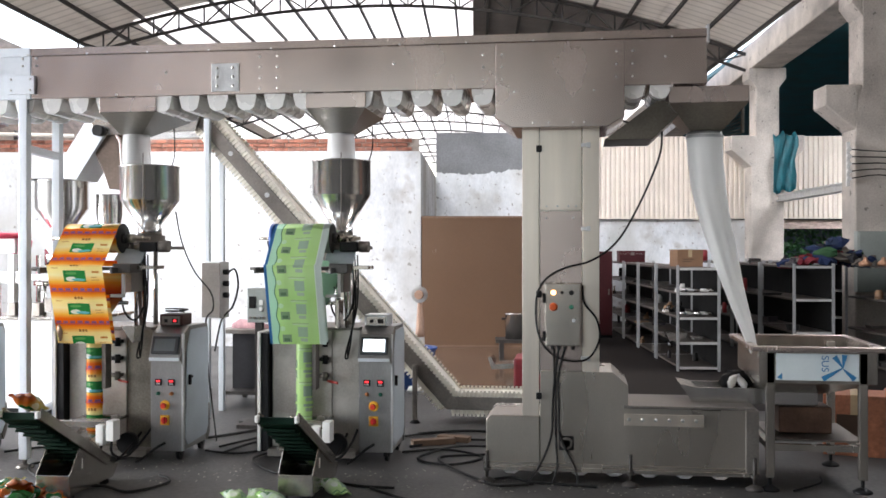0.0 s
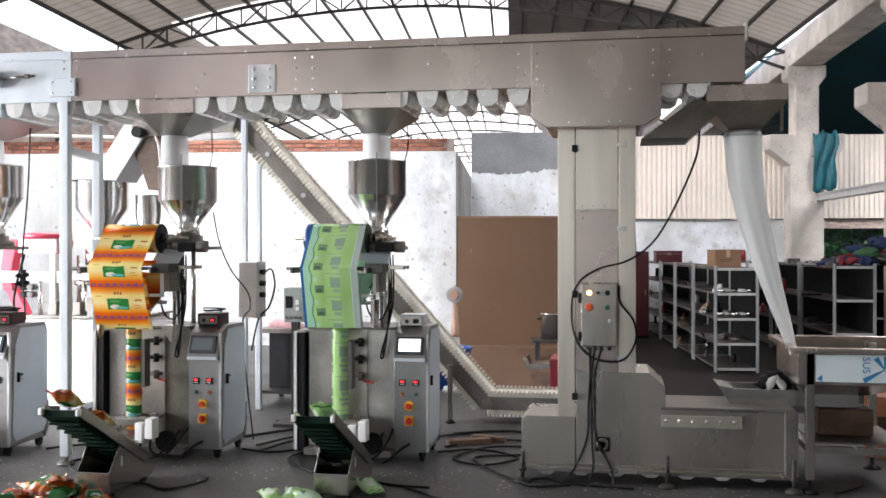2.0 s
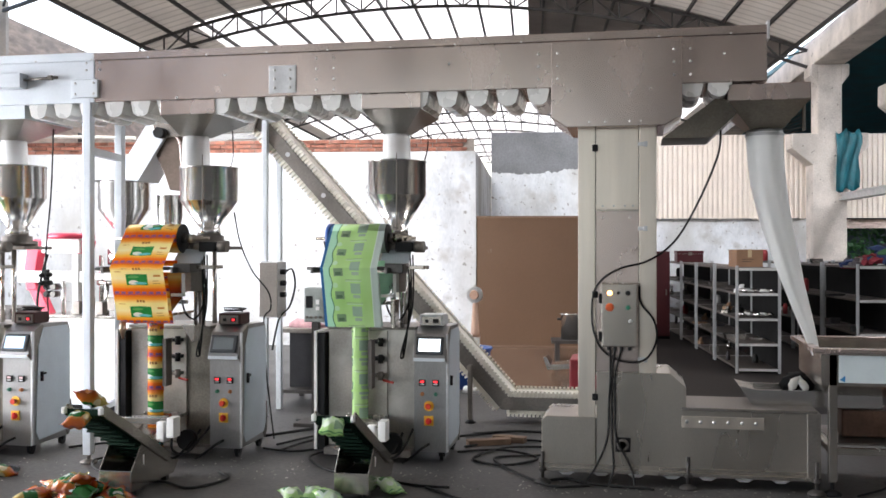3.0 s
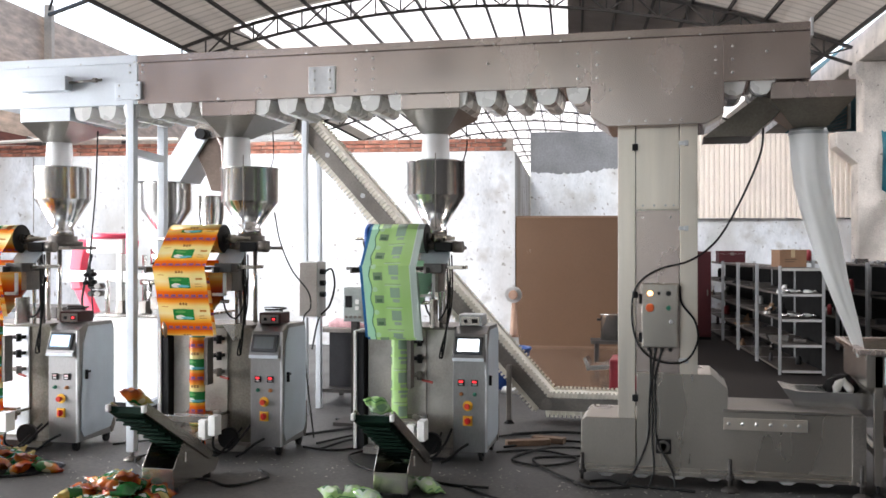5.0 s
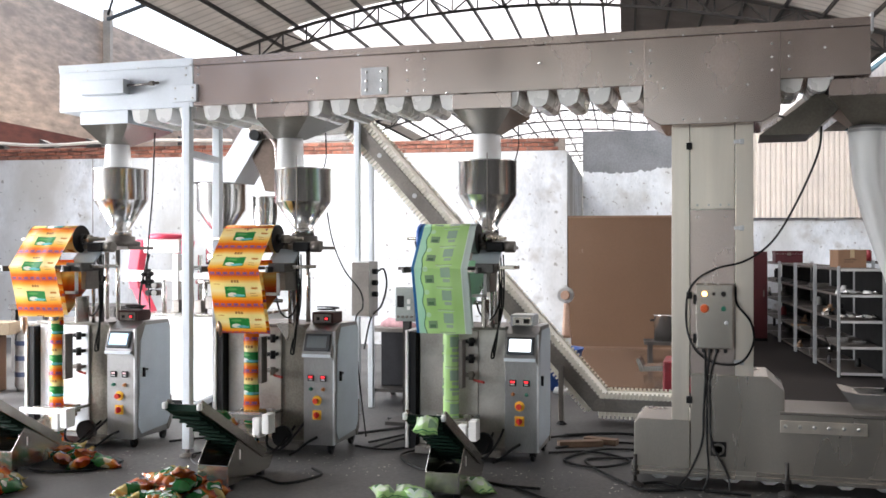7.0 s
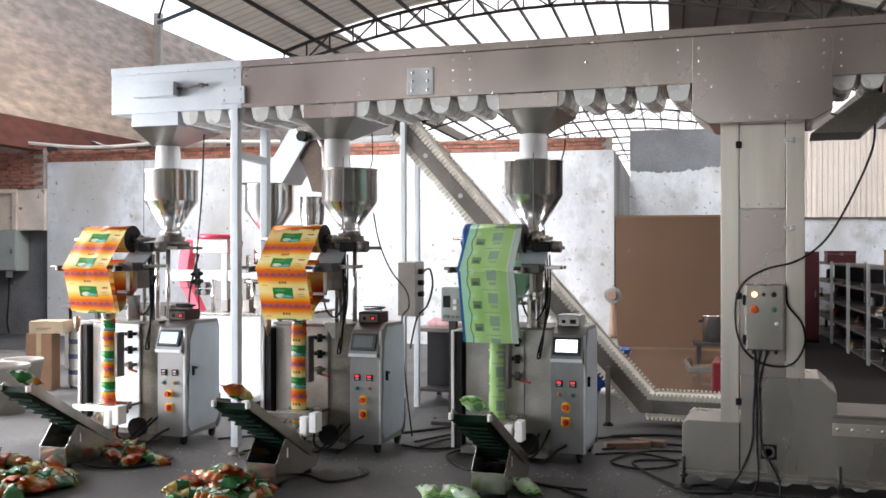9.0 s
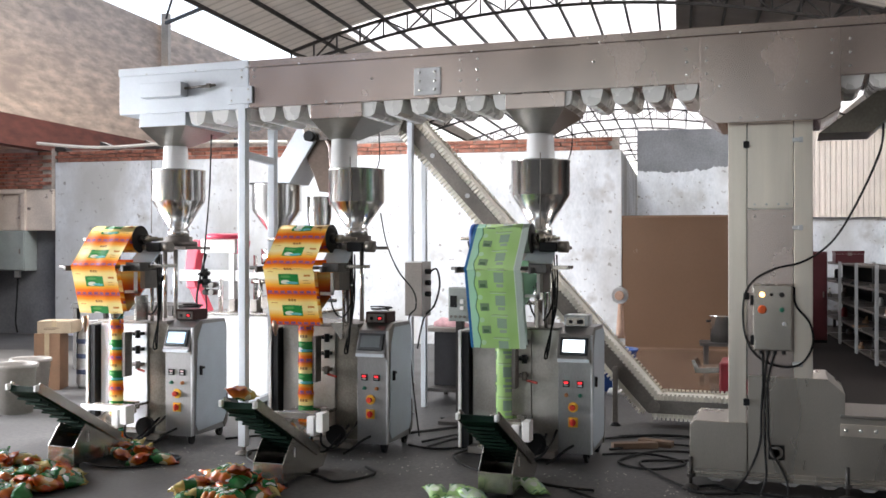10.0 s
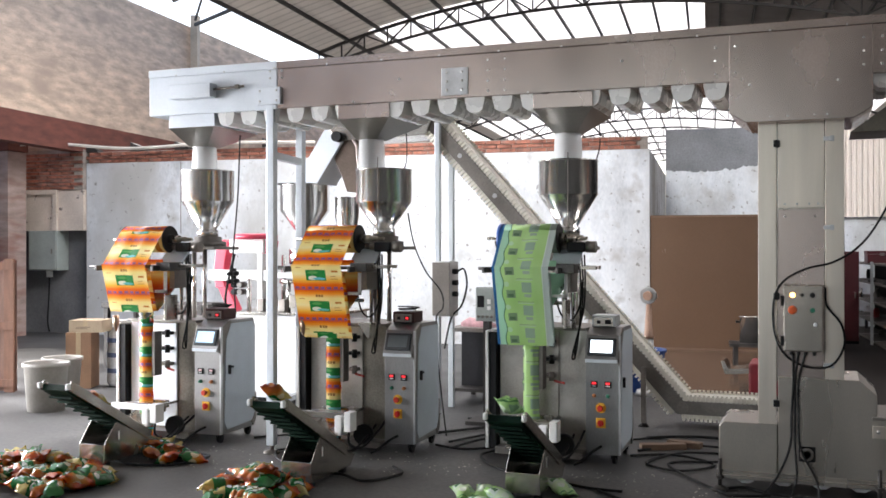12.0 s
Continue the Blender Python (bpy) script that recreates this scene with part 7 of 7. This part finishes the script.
# ---- filled bags: on the floor, on the belts ----
def bag_mesh(material, seed):
    r = random.Random(seed)
    bm = bmesh.new()
    nx, nz = 10, 10
    grid = {}
    for s in (1, -1):
        for i in range(nx + 1):
            for j in range(nz + 1):
                u, v = i / nx * 2 - 1, j / nz * 2 - 1
                edge = i in (0, nx) or j in (0, nz)
                if edge and s < 0:
                    grid[s, i, j] = grid[1, i, j]
                    continue
                puff = 0.040 * max(0.0, (1 - abs(u) ** 3)) ** 0.7 * max(0.0, 1 - abs(v / 0.82) ** 3) ** 0.7 if abs(v) < 0.82 else 0.0008
                puff += 0.006 * math.sin(7 * u + seed) * math.sin(5 * v + 2 * seed) * (0 if edge else 1)
                grid[s, i, j] = bm.verts.new((u * 0.074 * (1 - 0.16 * math.cos(1.6 * v)), s * puff + 0.010 * math.sin(7 * u + seed) * abs(v) ** 4, PITCH / 2 + v * 0.105 * (1 + 0.03 * math.sin(6 * u + seed)) + r.uniform(-0.002, 0.002)))
    for s in (1, -1):
        for i in range(nx):
            for j in range(nz):
                f = [grid[s, i, j], grid[s, i + 1, j], grid[s, i + 1, j + 1], grid[s, i, j + 1]]
                try:
                    bm.faces.new(f).smooth = True
                except ValueError:
                    pass
    bmesh.ops.recalc_face_normals(bm, faces=bm.faces)
    me = bpy.data.meshes.new("filled_bag")
    bm.to_mesh(me)
    bm.free()
    me.materials.append(material)
    return me


ORANGE_BAGS = [bag_mesh(BAG_FILM, s) for s in range(4)]
GREEN_BAGS = [bag_mesh(GREEN_BAG_FILM, s + 9) for s in range(3)]
LIE = Matrix.Translation((0, 0, 0)) @ pose(0, 0, 0, 90, 0, 0) @ Matrix.Translation((0, 0, -PITCH / 2))


def filled_bag(meshes, k, m, green=False):
    ob = part("filled_bag", meshes[k % len(meshes)], None)
    ob.matrix_basis = m
    return tagged(ob, "filled pillow bag of light green film" if green else "filled pillow bag of orange and green printed film", "bag", "filled bags")


rb = random.Random(12)


def pile(cx, cy, rx, ry, count, top):
    for k in range(count):
        a, q = rb.uniform(0, 6.283), math.sqrt(rb.random())
        x, y = cx + rx * q * math.cos(a), cy + ry * q * math.sin(a)
        lift = 0.036 + max(0.0, top * (1 - q)) * rb.random()
        filled_bag(ORANGE_BAGS, k, pose(x, y, lift, rb.uniform(-28, 28), rb.uniform(-28, 28), rb.uniform(0, 360)) @ LIE)


pile(-4.85, 4.95, 0.62, 0.40, 60, 0.17)
pile(-3.22, 5.12, 0.32, 0.26, 26, 0.15)
pile(-4.85, 6.02, 0.34, 0.16, 14, 0.12)
pile(-4.35, 5.75, 0.25, 0.2, 7, 0.05)
for x, y, a, tilt in ((-1.50, 5.86, 50, 14), (-1.88, 5.56, 10, 8), (-1.76, 5.50, 70, 20), (-2.0, 5.52, 35, 6)):
    filled_bag(GREEN_BAGS, int(a), pose(x, y, 0.045, tilt, 8, a) @ LIE, True)


def riding_bag(n, start, top_at, fall_at, meshes, k, spread, green=False):
    """A bag that waits under the jaws, rides the belt to its upper end and drops on the pile."""
    base = pose(MACHINES[n][0] - TAKEOFF[n][0], MACHINES[n][1] - TAKEOFF[n][1], 0)
    ob = filled_bag(meshes, k, base, green)
    wait = base @ pose(0, 0.40, 0.17, 60, 0, 90 * (k % 2) * 0) @ Matrix.Translation((0, 0, -PITCH / 2))
    low = base @ pose(0.0, 0.32, 0.27, 58, 0, 0) @ Matrix.Translation((0, 0, -PITCH / 2))
    high = base @ pose(0.0, -0.25, 0.655 - LOWER[n], 60, 0, 0) @ Matrix.Translation((0, 0, -PITCH / 2))
    tip = base @ pose(0.0, -0.34, 0.65 - LOWER[n], 75, 0, 5) @ Matrix.Translation((0, 0, -PITCH / 2))
    air = base @ pose(spread[0] * 0.5, -0.44, 0.40, 120, 10, 20) @ Matrix.Translation((0, 0, -PITCH / 2))
    land = base @ pose(spread[0], -0.52 + spread[1], 0.07, 95, 5, 40) @ Matrix.Translation((0, 0, -PITCH / 2))
    if start <= 0:
        u = max(0.0, min(1.0, -start / (top_at - start))) if top_at > start else 1.0
        rows = [(0.0, low.lerp(high, u) if top_at > 0 else high)]
    else:
        rows = [(0.0, wait), (start, wait), (start + 0.3, low)]
    if top_at > 12.0:
        rows.append((12.0, low.lerp(high, (12.0 - start - 0.3) / (top_at - start - 0.3))))
    elif top_at > rows[-1][0]:
        rows.append((top_at, high))
    if fall_at < 12:
        rows += [(fall_at, tip), (fall_at + 0.18, air), (fall_at + 0.34, land)]
    if rows[-1][0] < 12.0:
        rows.append((12.0, rows[-1][1]))
    MOVES.append((ob, rows))


riding_bag(1, -1.0, -0.5, 1.5, ORANGE_BAGS, 0, (0.02, -0.02))
riding_bag(1, 0.1, 1.5, 2.9, ORANGE_BAGS, 1, (-0.05, 0.0))
riding_bag(1, 1.2, 2.9, 4.4, ORANGE_BAGS, 2, (0.06, -0.05))
riding_bag(1, 3.3, 5.0, 5.9, ORANGE_BAGS, 3, (0.0, 0.03))
riding_bag(1, 4.8, 6.1, 6.5, ORANGE_BAGS, 0, (-0.08, 0.0))
riding_bag(1, 6.3, 8.0, 8.4, ORANGE_BAGS, 1, (0.08, 0.0))
riding_bag(1, 7.4, 8.8, 10.2, ORANGE_BAGS, 2, (0.02, 0.02))
riding_bag(1, 9.6, 11.6, 12.5, ORANGE_BAGS, 3, (0.0, 0.0))
riding_bag(0, 0.2, 2.6, 2.9, GREEN_BAGS, 0, (0.04, 0.05), True)
riding_bag(0, 3.2, 5.0, 5.3, GREEN_BAGS, 1, (-0.05, 0.02), True)
riding_bag(0, 5.2, 6.5, 6.9, GREEN_BAGS, 0, (0.1, 0.04), True)
riding_bag(0, 7.2, 8.8, 9.1, GREEN_BAGS, 1, (-0.1, 0.06), True)
riding_bag(0, 9.6, 11.2, 12.5, GREEN_BAGS, 0, (0.0, 0.0), True)
riding_bag(2, 1.8, 4.0, 4.5, ORANGE_BAGS, 1, (0.05, 0.0))
riding_bag(2, 3.8, 6.6, 7.4, ORANGE_BAGS, 2, (-0.05, 0.0))
riding_bag(2, 6.8, 9.0, 9.3, ORANGE_BAGS, 3, (0.0, 0.05))
riding_bag(2, 10.4, 13.2, 13.6, ORANGE_BAGS, 0, (0.0, 0.0))

# ---- cables on the floor and up the elevator ----


def loose_cable(pts, r=0.009, label="black power cable lying on the floor"):
    bm = bmesh.new()
    cable(bm, pts, r)
    ob = part("cable", bm, RUBBER)
    return tagged(ob, label, "cable")


def floor_run(pts, r=0.009):
    loose_cable([(x, y, r + 0.001 + 0.006 * (i % 2)) for i, (x, y) in enumerate(pts)], r)


floor_run([(-2.6, 6.9), (-2.45, 7.3), (-2.2, 7.1), (-2.3, 6.7), (-2.05, 6.35), (-1.75, 6.2), (-1.4, 6.05), (-1.15, 6.0)])
floor_run([(-2.7, 7.1), (-2.4, 7.6), (-1.9, 7.7), (-1.5, 7.6), (-1.2, 7.9)])
floor_run([(-2.75, 6.95), (-2.5, 6.85), (-2.35, 7.0), (-2.15, 7.25), (-2.05, 7.3)])
floor_run([(-1.3, 7.1), (-1.0, 7.2), (-0.7, 7.0), (-0.9, 6.7), (-1.15, 6.9), (-0.95, 7.3), (-0.6, 7.4)])
floor_run([(-1.28, 7.3), (-0.9, 7.6), (-0.5, 7.5), (-0.65, 7.1), (-1.0, 6.95), (-0.8, 6.5), (-0.55, 6.2)])
floor_run([(-1.3, 7.8), (-0.9, 7.95), (-0.4, 7.9), (0.0, 7.95)], 0.012)
floor_run([(-4.2, 6.7), (-3.9, 6.9), (-3.6, 6.6), (-3.75, 6.3), (-3.5, 6.0), (-3.2, 6.15)])
floor_run([(-3.3, 5.65), (-3.0, 5.8), (-2.75, 5.7), (-2.6, 5.95), (-2.75, 6.15)])
floor_run([(-4.9, 5.8), (-4.5, 5.55), (-4.2, 5.65), (-4.1, 5.95), (-4.4, 6.1)])
floor_run([(-1.3, 6.0), (-1.05, 5.75), (-0.8, 5.6), (-0.65, 5.4)])
floor_run([(-3.1, 7.2), (-2.8, 7.5), (-2.6, 7.9), (-2.9, 8.1)], 0.012)
floor_run([(-0.3, 6.25), (-0.5, 6.15), (-0.6, 6.28), (-0.45, 6.38), (-0.3, 6.3), (0.1, 6.2)])
floor_run([(1.3, 6.3), (1.5, 6.5), (1.55, 6.7)], 0.007)
loose_cable([(0.52, 6.5, 2.26), (0.50, 6.45, 2.1), (0.40, 6.42, 1.85), (0.28, 6.40, 1.62), (0.18, 6.38, 1.5), (0.05, 6.33, 1.42), (-0.1, 6.32, 1.38), (-0.22, 6.32, 1.31), (-0.28, 6.32, 1.2),
             (-0.28, 6.32, 1.0), (-0.22, 6.32, 0.86), (-0.1, 6.32, 0.79), (0.04, 6.32, 0.80), (0.115, 6.32, 0.92), (0.10, 6.32, 1.05), (0.02, 6.30, 1.16), (0.01, 6.3, 1.27)], 0.007, "black cable looped round the switch box")
for k, x in enumerate((-0.17, -0.14, -0.10)):
    loose_cable([(x, 6.29, 0.87), (x - 0.02 * k, 6.31, 0.7), (-0.18 + 0.02 * k, 6.32, 0.5), (-0.19 + 0.03 * k, 6.31, 0.3), (-0.26 + 0.11 * k, 6.29, 0.12), (-0.34 + 0.16 * k, 6.26, 0.012)], 0.007, "black control cable down the elevator column")
loose_cable([(-3.09, 7.2, 1.79), (-3.04, 7.2, 1.55), (-2.94, 7.2, 1.33), (-2.81, 7.2, 1.17), (-2.79, 7.2, 1.04), (-2.85, 7.2, 0.93), (-2.84, 7.25, 0.5), (-2.8, 7.3, 0.012)], 0.006, "thin black cable sagging from the hopper")
loose_cable([(-4.335, 6.72, 2.53), (-4.345, 6.72, 2.3), (-4.361, 6.72, 1.93), (-4.398, 6.72, 1.55), (-4.408, 6.72, 1.36), (-4.403, 6.74, 1.1), (-4.433, 6.8, 0.96)], 0.006, "thin black cable hanging from the trough")
pc = thing("plug_cluster", pose(-4.403, 6.72, 1.27), "cluster of black plugs on the hanging cable", "plug")
for k, (dx, dz) in enumerate(((-0.025, 0.03), (0.025, 0.035), (-0.03, -0.03), (0.028, -0.025))):
    bm = bmesh.new()
    rings(bm, [((dx, 0.02, dz), (0, -1, 0.1), 0.018), ((dx, -0.02, dz), (0, -1, 0.1), 0.02), ((dx, -0.024, dz), (0, -1, 0.1), 0.012), ((dx, -0.045, dz), (0, -1, 0.1), 0.011)], 12)
    part("plug", bm, BLACK, pc)
part("splice_block", B((-0.018, 0.018, -0.012, 0.02, -0.06, 0.075)), BLACK, pc, "", 0.004)
loose_cable([(-2.98, 6.9, 2.5), (-2.97, 6.9, 2.2), (-3.0, 6.9, 2.1)], 0.005, "thin black cable hanging from the trough")
loose_cable([(-1.5, 6.95, 2.5), (-1.49, 6.95, 2.25), (-1.53, 6.95, 2.1)], 0.005, "thin black cable hanging from the trough")
for k, (x, y, a, w) in enumerate(((-1.12, 7.45, 25, 0.34), (-0.98, 7.6, -12, 0.26))):
    t = thing("timber_offcut", pose(x, y, 0, 0, 0, a), "short worn timber offcut on the floor", "timber")
    part("board", B((-w / 2, w / 2, -0.04, 0.04, 0, 0.045)), mat("worn brown timber", (0.16, 0.10, 0.065), 0.8, 0, 0.2, 4, 50, 0.2, (1, 6, 6)), t, "", 0.004)


# small scraps swept against the machine feet
scraps = bmesh.new()
rs = random.Random(31)
for cx, cy, rx, ry, count in ((0.1, 6.18, 0.85, 0.16, 120), (-2.7, 6.3, 0.5, 0.35, 60), (-1.25, 6.3, 0.35, 0.3, 45), (-4.2, 5.9, 0.6, 0.4, 70)):
    for _ in range(count):
        p = Vector((cx + rs.uniform(-rx, rx), cy + rs.uniform(-ry, ry), 0.004))
        a, r = rs.uniform(0, 6.283), rs.uniform(0.004, 0.014)
        q = [p + Vector((r * g * math.cos(a + b), r * g * math.sin(a + b), rs.uniform(0, 0.006))) for b, g in ((0, 1), (1.7, 0.6), (3.1, 1.1), (4.6, 0.5))]
        scraps.faces.new([scraps.verts.new(v) for v in q])
ob = part("floor_scraps", scraps, mat("pale film scraps", (0.42, 0.40, 0.36), 0.5, 0, 0.3, 20, 60, 0.05))
tagged(ob, "small pale film scraps and grains on the floor", "scraps", "", "stuff")


# ---- movement ----
def motions():
    for ob, rows in MOVES:
        walk(ob, rows)


motions()
